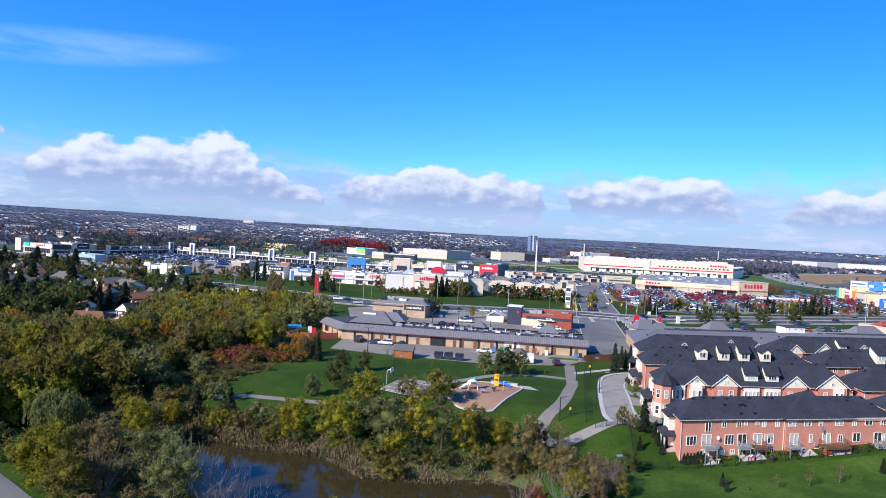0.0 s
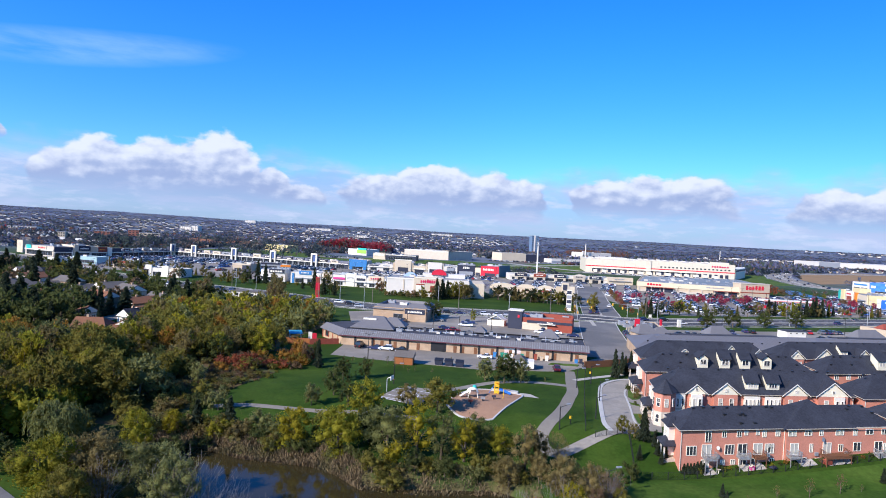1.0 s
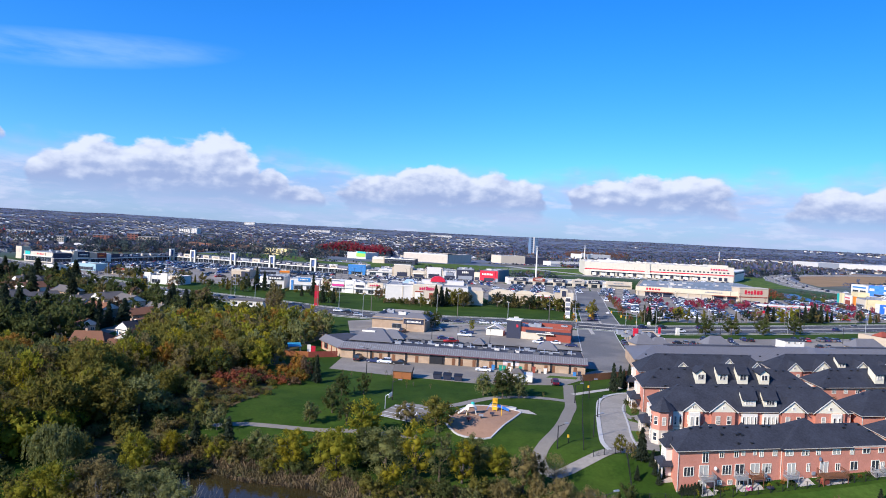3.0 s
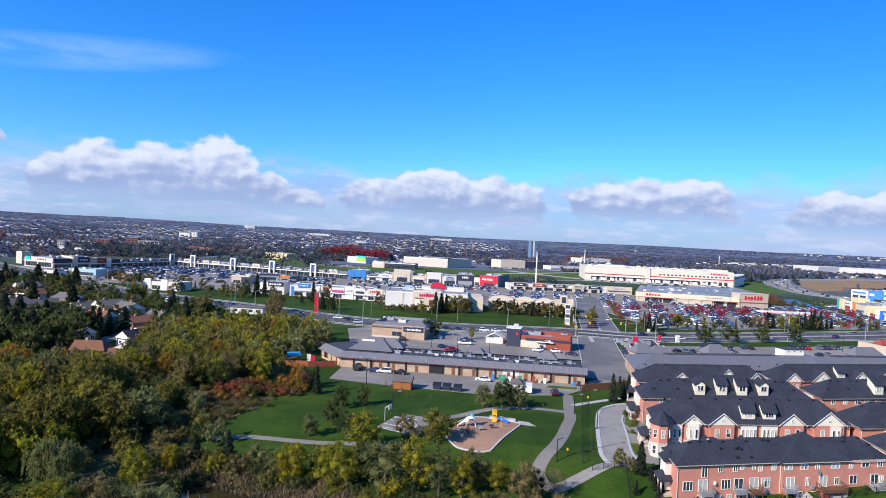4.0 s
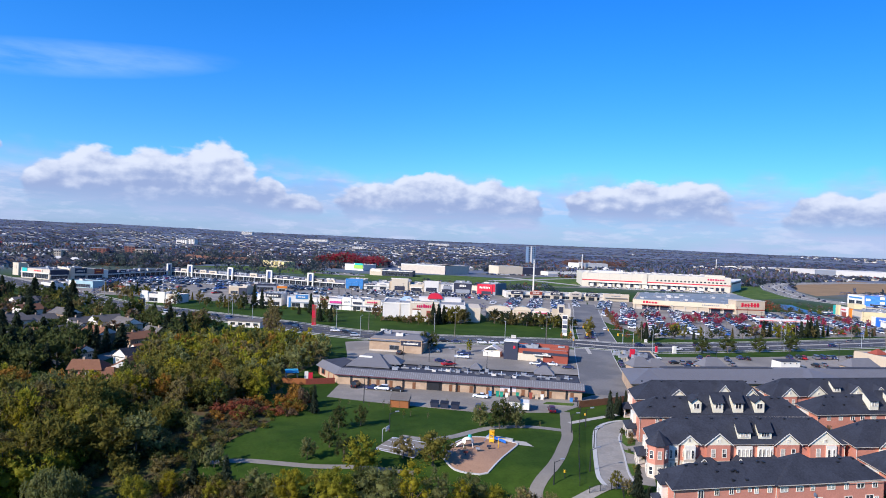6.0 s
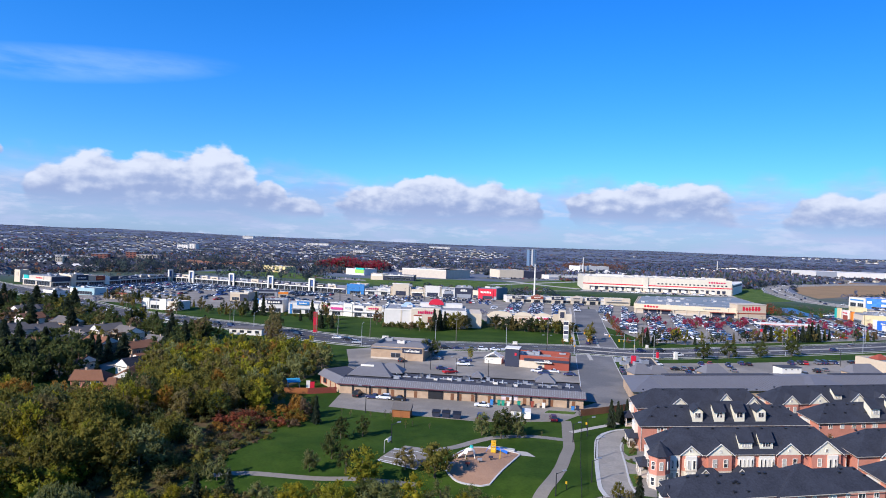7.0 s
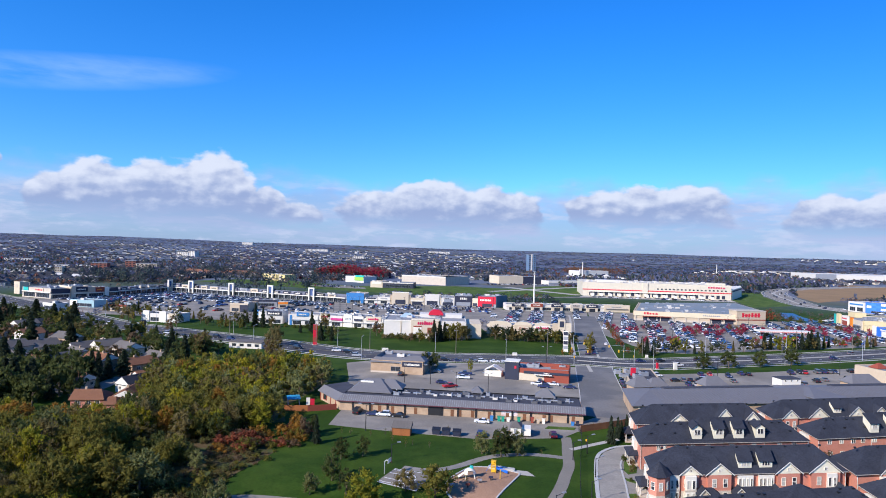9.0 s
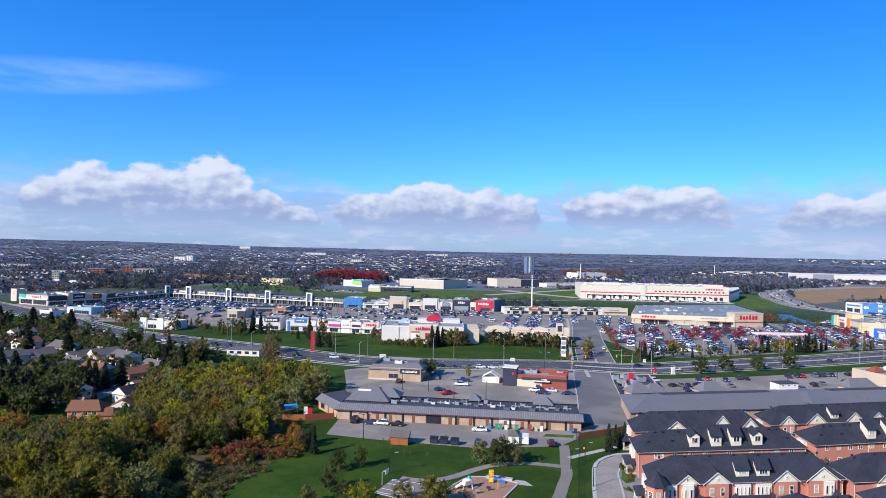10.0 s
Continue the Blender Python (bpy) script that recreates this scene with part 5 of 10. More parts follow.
row = store("long white shop row with dark gabled entrances", 56.8, 555.0, 167.0, 563.0, 18, 5.4, WHITEW, PALEROOF, panels=[(0.0, 1.0, 3.0, 3.5, CREAM, 0.3), (0.0, 1.0, 4.9, 5.3, WHITE, 0.15)], glass=[(0.02, 0.38, 0.4, 2.7), (0.42, 0.76, 0.4, 2.7)], units=9, group="shops across the road")
LR = 110.5
for f, m_ in ((0.088, NAVY), (0.24, MAROON), (0.405, NAVY), (0.56, STONE), (0.69, NAVY)):
    xx = f * LR
    part("entrance", Build().box(xx - 5, xx + 5, -1.6, 1, 0, 6.4), CREAM, row)
    part("entrance_opening", Build().box(xx - 2.6, xx + 2.6, -1.7, -1.5, 0, 2.9), GLASSY, row)
    part("entrance_fascia", Build().solid([(xx - 5.4, -1.9, 3.6), (xx + 5.4, -1.9, 3.6), (xx + 5.4, -1.9, 6.4), (xx, -1.9, 7.8), (xx - 5.4, -1.9, 6.4), (xx - 5.4, -1.5, 3.6), (xx + 5.4, -1.5, 3.6), (xx + 5.4, -1.5, 6.4), (xx, -1.5, 7.8), (xx - 5.4, -1.5, 6.4)],
                                          [(0, 1, 2, 3, 4), (9, 8, 7, 6, 5), (2, 7, 8, 3), (3, 8, 9, 4), (1, 6, 7, 2), (4, 9, 5, 0)]), m_, row)
    part("cornice", Build().box(xx - 5.6, xx + 5.6, -2.0, -1.4, 6.3, 6.6), WHITE, row)
    sign_bars(row, xx, -1.92, 4.6, 6.0, 1.1, WHITE if m_ != STONE else NAVY, 6, int(xx))
part("wall", Build().box(0.79 * LR, LR, -1.2, 1, 0, 6.4), CREAM, row)
part("awning", Build().box(0.80 * LR, 0.98 * LR, -2.4, -1.2, 2.9, 3.2), GREY, row)
sign_bars(row, 0.89 * LR, -1.25, 4.2, 9, 0.9, GREY, 7, 77)

city = store("dark navy big shop with white lettering", 11.6, 583.5, 27.8, 583.0, 26, 9.8, NAVY, PALEROOF, [(0.0, 1.0, 9.2, 9.9, GREY, 0.2), (0.1, 0.9, 0.3, 3.6, GREY, 0.4)], [(0.1, 0.9, 0.4, 3.2)], [], 4, group="shops across the road")
sign_bars(city, 8.3, -0.5, 6.0, 6.5, 2.0, WHITE, 4, 5)
store("narrow cream shop between two big shops", 27.9, 583.0, 32.8, 580.0, 20, 7.6, CREAM, PALEROOF, [(0.1, 0.9, 0.3, 3.2, NAVY, 0.2)], [], [], 1, group="shops across the road", seed=3)
redshop = store("red fronted big shop with grey side wall", 33.0, 580.0, 49.0, 575.5, 30, 9.6, GREY, PALEROOF, [(0.0, 0.85, 0.0, 9.6, RED, 0.8), (0.25, 0.8, 0.3, 3.2, NAVY, 0.95), (0.85, 1.0, 3.0, 9.8, RED, 0.3)], [], [], 4, group="shops across the road")
sign_bars(redshop, 7.2, -0.85, 5.6, 10.0, 2.0, WHITE, 7, 6)
# wall turned from the sun: its shade is put into the cladding colour
part("side_wall", Build(pose(16.6, 0, 0, 0, 0, 68)).box(0, 18, -0.4, 0.3, 0, 10.6), mat("shade_slate_cladding", (0.12, 0.17, 0.20), 0.7, var=0.2), redshop, "blue-grey clad side wall with shade painted in")
BIGS = [(-89.0, 584.8, -72.0, 584.5, 8.4, CREAM, [(0.02, 0.98, 2.8, 9.3, SKYBLUE, 1.0), (0.05, 0.2, 0.0, 2.8, SKYBLUE, 0.8), (0.8, 0.95, 0.0, 2.8, SKYBLUE, 0.8)], [(0.5, 5.6, 10, 1.9, WHITE, 8)]),
        (-71.8, 584.5, -60.0, 584.3, 5.4, WHITEW, [(0.0, 1.0, 3.4, 4.2, WHITE, 1.0), (0.1, 0.9, 4.4, 5.2, NAVY, 0.2)], []),
        (-59.8, 584.3, -48.2, 584.0, 6.6, WHITEW, [(0.0, 1.0, 3.4, 4.0, WHITE, 1.0)], [(0.5, 4.8, 6, 0.9, GREY, 6)]),
        (-48.0, 584.0, -29.2, 583.8, 8.6, TANW, [(0.1, 0.9, 0.0, 11.2, CREAM, 0.8), (0.08, 0.92, 10.8, 11.5, WHITE, 1.0), (0.25, 0.75, 0.4, 4.4, NAVY, 1.0)], [(0.5, 6.4, 12, 2.4, MAGENTA, 8)]),
        (-29.0, 583.8, -17.8, 583.6, 6.6, CREAM, [(0.0, 1.0, 3.2, 4.0, WHITE, 1.0), (0.1, 0.9, 0.2, 3.0, NAVY, 0.2)], []),
        (-17.6, 583.6, -1.0, 583.6, 8.2, CREAM, [(0.1, 0.9, 0.0, 10.3, WHITEW, 0.7), (0.2, 0.8, 0.4, 4.0, NAVY, 0.9)], [(0.5, 6.6, 9, 1.6, BLUE, 7)]),
        (-0.8, 583.6, 11.4, 583.5, 7.4, WHITEW, [(0.2, 0.8, 3.4, 6.2, GREY, 0.5), (0.1, 0.9, 0.2, 3.0, NAVY, 0.2)], [(0.5, 6.2, 6, 0.9, NAVY, 4)])]
for i, (a, b_, c_, d_, tt, w_, pn, sg) in enumerate(BIGS):
    store("big box shop with coloured entrance and sign", a, b_, c_, d_, 30, tt, w_, PALEROOF, pn, [(0.25, 0.75, 0.4, 2.9)], sg, 5, group="shops across the road", seed=20 + i)


DARKWALL = mat("dark_violet_cladding", (0.11, 0.105, 0.14), 0.7, var=0.2)


def arcade(x0, y0, x1, y1, arches, label):
    """The long arcaded wing of the shopping centre, with tall open portal frames."""
    L = math.hypot(x1 - x0, y1 - y0)
    h = store(label, x0, y0, x1, y1, 26, 5.8, DARKWALL, PALEROOF, [(0.0, 1.0, 4.0, 4.7, WHITE, 1.4), (0.0, 1.0, 0.1, 3.9, NAVY, 0.05)], [(0.02, 0.98, 0.3, 3.6)], [], 12, group="shopping centre", name="shopping_centre_wing")
    rng = random.Random(int(abs(x0)))
    for k in range(int(L / 13)):
        m_ = rng.choice((NAVY, NAVY, DARKWALL, CREAM, GREY, BLACK))
        xx = (k + 0.5) * 13
        wide, top = rng.uniform(3.6, 5.6), rng.uniform(7.0, 8.4)
        part("facade_panel", Build().box(xx - wide, xx + wide, -0.6, 1, 4.9, top), m_, h)
        part("cornice", Build().box(xx - wide - 0.2, xx + wide + 0.2, -0.75, 1.1, top, top + 0.25), GREY, h)
        sign_bars(h, xx, -0.62, 5.5, wide * 1.3, 1.1, NAVY if m_ in (CREAM, GREY) else WHITE, 6, k)
    for k in range(int(L / 7)):
        part("column", Build().box(k * 7 + 0.4, k * 7 + 1.0, -1.3, -0.9, 0, 4.0), GREY, h)
    for a in arches:
        p = part("portal_frame", Build().box(a * L - 3.3, a * L - 2.0, -2.8, -1.4, 0, 12.4), WHITE, h, "tall white portal frame")
        part("portal_post", Build().box(a * L + 2.0, a * L + 3.3, -2.8, -1.4, 0, 12.4), WHITE, p)
        part("portal_beam", Build().box(a * L - 2.0, a * L + 2.0, -2.8, -1.4, 11.2, 12.4), WHITE, p)
        part("portal_back", Build().box(a * L - 2.0, a * L + 2.0, -1.7, -1.45, 4.8, 11.2), mat("deep_blue_panel", (0.05, 0.09, 0.22), 0.5), p)
        part("portal_roof", Build().box(a * L - 3.3, a * L + 3.3, -1.4, 3.0, 4.8, 9.0), NAVY, p)
    return h


arcade(-288.0, 671.5, -89.4, 585.3, (0.135, 0.382, 0.607, 0.83), "long shopping arcade with white canopy and portal frames")
arcade(-308.0, 600.0, -289.0, 669.0, (0.97,), "side wing of the shopping centre with dark signs")
LEFT = [(-375.0, 563.5, -340.0, 548.0, 9.0, STONE, 44, [(0.0, 1.0, 5.0, 5.8, WHITE, 0.8), (0.05, 0.22, 5.8, 9.0, TEAL, 0.5), (0.45, 0.75, 5.8, 8.6, CREAM, 0.5), (0.0, 1.0, 0.0, 0.8, STONE, 0.2)], [(0.05, 0.45, 0.8, 4.6), (0.5, 0.95, 0.8, 4.6)], [(0.6, 6.6, 9, 1.4, RED, 5)]),
        (-339.6, 548.2, -330.5, 560.0, 8.4, CREAM, 30, [(0.0, 1.0, 4.4, 8.5, NAVY, 0.3), (0.0, 1.0, 3.8, 4.3, WHITE, 1.0)], [(0.05, 0.95, 0.5, 3.6)], []),
        (-330.2, 560.4, -321.0, 571.0, 10.2, CREAM, 30, [(0.06, 0.3, 0.0, 11.0, CREAM, 0.6), (0.3, 1.0, 5.4, 10.0, NAVY, 0.5), (0.2, 1.0, 3.8, 4.3, WHITE, 1.0)], [(0.1, 0.95, 0.5, 3.6)], [(0.65, 7.0, 7, 1.4, WHITE, 6)]),
        (-320.8, 571.4, -313.5, 585.0, 8.2, WHITEW, 30, [(0.0, 0.4, 4.6, 9.4, TANW, 0.5), (0.45, 1.0, 4.6, 9.0, MAROON, 0.5), (0.0, 1.0, 3.8, 4.3, WHITE, 1.0)], [(0.05, 0.95, 0.5, 3.6)], [(0.7, 6.2, 5, 1.2, ORANGE, 5)]),
        (-313.3, 585.4, -308.2, 599.6, 7.0, DARKWALL, 28, [(0.0, 0.3, 0.0, 8.4, WHITE, 0.6), (0.3, 1.0, 3.8, 4.4, WHITE, 1.4), (0.4, 1.0, 4.8, 8.0, NAVY, 0.4)], [(0.3, 0.95, 0.5, 3.6)], [])]
for i, (a, b_, c_, d_, tt, w_, dp, pn, gl, sg) in enumerate(LEFT):
    store("white supermarket wing with coloured sign panels", a, b_, c_, d_, dp, tt, w_, PALEROOF, pn, gl, sg, 6, group="shopping centre", seed=40 + i)
store("pale yellow corner tower of the shopping centre", -402.0, 592.0, -394.0, 588.0, 8, 11.5, CREAM, PALEROOF, [(0.3, 0.7, 6.0, 9.5, STONE, 0.2)], [], [], 0, group="shopping centre")
store("white service building beside the main road", -296.0, 468.0, -283.0, 462.0, 10, 5.0, WHITEW, FLATROOF, [(0.0, 1.0, 3.6, 5.1, WHITE, 0.3)], [(0.1, 0.9, 0.5, 2.8)], [], 2, group="shops across the road")
store("pale green glazed shop with flat roof", -290.0, 492.0, -268.0, 486.0, 12, 5.6, mat("pale_green_panel", (0.30, 0.44, 0.46), 0.6, var=0.2), PALEROOF, [(0.0, 0.3, 0.3, 5.0, WHITE, 0.3)], [(0.1, 0.9, 0.5, 3.0)], [], 2, group="shops across the road")
store("dark roofed restaurant in the car park", -245.7, 467.0, -232.0, 464.0, 12, 4.8, TANW, FLATROOF, [(0.0, 1.0, 3.6, 4.9, MAROON, 0.3)], [(0.1, 0.9, 0.5, 2.8)], [], 3, group="shops across the road")
store("white restaurant with tall front gables near the main road", -196.0, 412.0, -170.0, 407.0, 13, 5.6, WHITEW, FLATROOF, [(0.05, 0.22, 0.0, 7.2, WHITE, 0.5), (0.5, 0.68, 0.0, 7.0, WHITE, 0.5), (0.75, 1.0, 3.0, 6.0, CREAM, 0.4)], [(0.25, 0.48, 0.5, 3.0)], [], 3, group="shops across the road")


CLUBROOF = mat("blue_grey_membrane", (0.20, 0.235, 0.25), 0.8, var=0.3, fine=0.3, coarse=0.04, tint=(0.25, 0.26, 0.26), spec=0.3)


def warehouse_club():
    h = thing("warehouse_store", pose(0, 0, 0), "huge cream warehouse store with grey roof and red sign", "shop")
    front, corner_ = Vector((152.0, 500.0)), Vector((229.0, 486.0))
    poly = [tuple(front), tuple(corner_), (250, 489), (272, 541), (286, 616), (183, 588)]
    part("wall", Build().prism(poly, -0.3, 7.0), TANW, h)
    part("roof", Build().prism([(154, 501.5), (228, 488.5), (249, 491), (270, 541), (284, 613.5), (184.5, 586)], 7.0, 7.25), CLUBROOF, h, "blue-grey membrane roof")
    L = (corner_ - front).length
    loc = pose(*front, 0, 0, 0, math.degrees(math.atan2(-14, 77)))
    part("fascia", Build(loc).box(0, L, -0.5, 0.6, 3.9, 7.5), mat("pale_yellow_cladding", (0.66, 0.56, 0.38), 0.7, var=0.1, fine=0.6), h, "cream fascia band")
    part("base_course", Build(loc).box(0, L, -0.2, 0.1, -0.2, 1.6), STONE, h)
    part("fascia", Build(pose(183, 588, 0, 0, 0, math.degrees(math.atan2(500 - 588, 152 - 183)))).box(0, 93.3, -0.4, 0.4, 3.9, 7.4), TANW, h)
    for x0, x1 in ((7, 17), (18, 27), (57, 65), (67, 74)):
        # solid dark panel paints the shade inside the entrance opening
        part("entrance", Build(loc).box(x0, x1, -0.4, 0.1, 0, 3.4), NAVY, h, "dark panel standing in for a shaded open entrance")
        part("canopy", Build(loc).box(x0 - 0.6, x1 + 0.6, -2.4, -0.4, 3.4, 3.8), MAROON, h)
    for k in range(9):
        part("pilaster", Build(loc).box(1 + k * 9.4, 1.8 + k * 9.4, -0.62, 0, 0, 3.9), STONE, h)
    tw = pose(*corner_, 0, 0, 0, math.degrees(math.atan2(3, 21)))
    part("corner_tower", Build(tw).box(-3, 21, -1.4, 9, -0.2, 10.4), TANW, h, "tan corner entrance tower")
    part("tower_coping", Build(tw).box(-3.3, 21.3, -1.7, 9.3, 10.4, 10.9), STONE, h)
    part("tower_band", Build(tw).box(-3.1, 21.1, -1.5, -1.38, 3.4, 4.2), MAROON, h)
    sign_bars(h, 0, 0, 0, 15.5, 3.6, RED, 6, 12).matrix_basis = tw @ pose(9, -1.42, 5.9)
    sign_bars(h, 0, 0, 0, 11, 1.8, RED, 5, 13).matrix_basis = loc @ pose(13, -0.55, 5.0)
    sign_bars(h, 0, 0, 0, 13, 0.9, GREY, 9, 14).matrix_basis = loc @ pose(58, -0.55, 5.4)
    sk = random.Random(8)
    for k in range(40):
        u, v = sk.uniform(0.06, 0.94), sk.uniform(0.06, 0.9)
        p = front.lerp(corner_, u).lerp(Vector((183, 588)).lerp(Vector((284, 614)), u), v)
        roof_unit(h, p.x, p.y, 7.25, sk.uniform(1.4, 3.4), sk.uniform(1.4, 2.4), sk.uniform(0.5, 1.4), sk.choice((GALV, WHITEW, GREY)), False)
    return h


warehouse_club()


CREAMW = mat("cream_white_cladding", (0.60, 0.54, 0.42), 0.7, var=0.12, fine=0.5, coarse=0.05)


def depot():
    h = thing("distribution_warehouse", pose(0, 0, 0), "vast white distribution warehouse with red stripe and loading docks", "warehouse")
    loc = pose(171, 772, 0, 0, 0, -6.6)
    part("wall", Build().prism([(171, 772), (343.5, 752), (372, 838), (182, 856)], -0.3, 16.0), CREAMW, h)
    part("wall", Build().prism([(344.5, 752.2), (392, 829), (410, 870), (368, 830)], -0.3, 12.5), WHITE, h, "lower grey-white side wing")
    part("roof", Build().prism([(173, 774), (342, 754.5), (370, 836), (184, 854)], 16.0, 16.4), CREAMW, h)
    part("wall", Build(loc).box(62, 174, 0.5, 60, 15.6, 17.4), CREAMW, h, "raised cream parapet hall")
    part("stripe", Build(loc).box(0, 174, -0.2, 0.1, 7.4, 8.5), RED, h, "long red stripe")
    part("stripe", Build(pose(344.5, 752.2, 0, 0, 0, 58.3)).box(2, 88, -0.25, 0.1, 9.5, 11.2), NAVY, h, "dark band")
    for k in range(13):
        part("panel_joint", Build(loc).box(13.2 * k + 6, 13.2 * k + 6.25, -0.08, 0.05, 0.0, 16.0), STONE, h)
    part("dock_canopy", Build(loc).box(8, 132, -2.2, 0, 5.4, 6.0), WHITE, h)
    for k in range(26):
        x = 8 + k * 6.2
        part("dock_door", Build(loc).box(x, x + 3.6, -0.3, 0.1, 1.0, 5.0), NAVY, h, "dark loading dock door")
    for k in range(18):
        x = 88 + k * 4.6
        part("window", Build(loc).box(x, x + 2.2, -0.15, 0.1, 10.0, 11.5), GLASSY, h)
    sign_bars(h, 0, 0, 0, 20, 2.2, MAGENTA, 7, 21).matrix_basis = loc @ pose(157, -0.12, 13.4)
    part("stair_tower", Build(loc).box(71, 77, -1.2, 2, 0, 17.8), CREAMW, h)
    part("roof_penthouse", Build(loc).box(20, 52, 24, 44, 16.3, 18.6), WHITEW, h)
    part("roof_penthouse", Build(loc).box(150, 168, 4, 20, 17.0, 19.6), CREAMW, h)
    for k in range(30):
        roof_unit(h, *(loc @ Vector((5 + k * 5.6, 6 + (k * 37 % 50), 0))).xy, 17.0 if k > 10 else 16.3, 4, 3, 1.5, WHITEW, False)
    return h


depot()
LIMEP = mat("lime_panel", (0.30, 0.55, 0.08))
store("pale concrete industrial building", -61.0, 936.0, 4.0, 904.0, 50, 12.5, STONE, PALEROOF, [(0.0, 1.0, 11.2, 12.6, WHITEW, 0.2)], [], [], 5, skew=0.3, group="industrial buildings")
# the side's shade is put into its dark cladding colour
store("industrial building side wing, shade painted into its blue-grey wall", 4.5, 904.0, 40.0, 972.0, 20, 12.5, mat("shaded_steel_cladding", (0.10, 0.11, 0.15), 0.7, var=0.2), PALEROOF, [], [], [], 0, group="industrial buildings")
store("tan and navy industrial building", 88.0, 988.0, 127.0, 1001.0, 40, 12.5, CREAM, PALEROOF, [], [], [], 3, group="industrial buildings")
store("navy end of industrial building", 127.5, 1001.0, 163.0, 1013.0, 30, 11.5, NAVY, PALEROOF, [], [], [], 0, group="industrial buildings")
store("low white industrial sheds", 165.0, 985.0, 250.0, 1010.0, 30, 7.0, WHITEW, PALEROOF, [(0.0, 1.0, 1, 4.0, GREY, 0.3)], [], [], 3, group="industrial buildings")
store("tall white factory hall", 293.0, 1360.0, 363.0, 1390.0, 40, 13.0, WHITEW, PALEROOF, [(0.0, 0.12, 0, 16, WHITEW, 1.0)], [], [], 3, group="industrial buildings")
store("very long white distribution centre", 860.0, 1460.0, 1400.0, 1390.0, 140, 16.5, WHITEW, WHITEW, [(0.0, 0.08, 0.0, 17.5, GREY, 1.0), (0.12, 0.5, 1.0, 5.0, GREY, 0.4)], [], [], 14, group="industrial buildings")
store("distant low white distribution sheds", 880.0, 1885.0, 1075.0, 1930.0, 60, 9.0, WHITEW, WHITEW, [], [], [], 4, group="industrial buildings")
store("green and white shop", -144.5, 938.0, -115.0, 920.0, 30, 9.0, WHITEW, PALEROOF, [(0.5, 0.98, 3.0, 8.0, LIMEP, 0.6), (0.55, 1.0, 8.0, 10.6, TEAL, 0.7)], [], [], 2, group="industrial buildings")
store("white warehouse shop with dark side", -94.0, 822.0, -78.0, 819.0, 24, 8.0, CREAM, PALEROOF, [(0.1, 0.9, 5.0, 7.5, WHITE, 0.3)], [], [], 2, group="industrial buildings")
store("low dark industrial block with white roof line", -77.5, 819.0, -38.0, 816.0, 30, 7.0, NAVY, PALEROOF, [(0.0, 1.0, 6.2, 7.1, WHITE, 0.2)], [(0.1, 0.9, 1.0, 4.0)], [], 4, group="industrial buildings")
store("yellow and cream motel block", -269.0, 941.0, -228.0, 911.0, 20, 9.0, mat("pale_yellow_wall", (0.62, 0.5, 0.22)), PALEROOF, [(0.4, 0.5, 1, 8, CREAM, 0.4), (0.75, 0.85, 1, 8, CREAM, 0.4)], [(0.05, 0.35, 1.5, 3.0), (0.55, 0.7, 1.5, 3.0)], [], 3, group="industrial buildings")
for a, b_, c_, d_, tt in [(-426, 1024, -366, 976, 6.5), (-358, 1010, -296, 986, 6.0)]:
    hall = store("long cream school hall with brown hipped roof", a, b_, c_, d_, 22, tt, CREAM, FLATROOF, [], [(0.1, 0.45, 1.2, 3.2), (0.55, 0.9, 1.2, 3.2)], [], 0, group="industrial buildings", parapet=False)
    ln = math.hypot(c_ - a, d_ - b_)
    part("hip_roof", Build().hip(-1.0, ln + 1.0, -1.0, 23, tt - 0.3, tt + 3.6, 10.0), REDROOF, hall, "brown hipped roof")

# blue and cream shops by the eastern road
YELLOWB = mat("pale_yellow_box", (0.68, 0.55, 0.3))
ess = store("cream and white shop with coloured entrance panels", 316.0, 508.0, 307.0, 461.0, 34, 7.6, CREAM, PALEROOF, [(0.0, 0.08, 0.3, 8.6, TEAL, 0.6), (0.1, 0.22, 0.4, 9.4, YELLOWB, 0.7), (0.3, 0.52, 0.5, 8.8, WHITE, 0.5), (0.32, 0.5, 0.5, 5.0, MAROON, 0.6), (0.6, 0.68, 0.4, 8.6, ORANGE, 0.6), (0.72, 0.97, 3.4, 4.0, GREY, 0.8)], [(0.12, 0.2, 0.4, 4.0), (0.54, 0.95, 0.4, 3.0)], [(0.4, 6.2, 8, 1.2, RED, 5)], 6, group="eastern shops")
part("roof_box", Build().box(4, 16, 8, 16, 7.4, 11.0), YELLOWB, ess, "pale yellow raised roof box")
part("wall", Build().box(46.8, 48.4, 0.5, 33.5, 0, 7.9), YELLOWB, ess)
store("blue clad corner shop building", 295.0, 432.0, 291.0, 396.0, 24, 7.0, BLUE, PALEROOF, [(0.0, 0.12, 0.3, 7.6, WHITE, 0.4), (0.3, 0.5, 1.0, 5.0, WHITE, 0.3), (0.6, 0.7, 1.0, 4.6, NAVY, 0.3)], [(0.72, 0.95, 0.6, 3.0)], [(0.4, 5.4, 9, 1.2, WHITE, 5)], 3, group="eastern shops")
store("white end of the furniture hall", 413.0, 643.0, 416.0, 622.5, 30, 10.2, WHITEW, PALEROOF, [(0.1, 0.9, 7.0, 8.4, SKYBLUE, 0.3)], [(0.1, 0.45, 1, 5), (0.55, 0.9, 1, 5)], [], 2, group="eastern shops")
cheq = store("white and blue chequered furniture hall", 416.5, 622.0, 480.0, 560.0, 30, 10.6, BLUE, PALEROOF, [], [(0.05, 0.45, 0.6, 2.6), (0.5, 0.95, 0.6, 2.6)], [], 4, group="eastern shops")
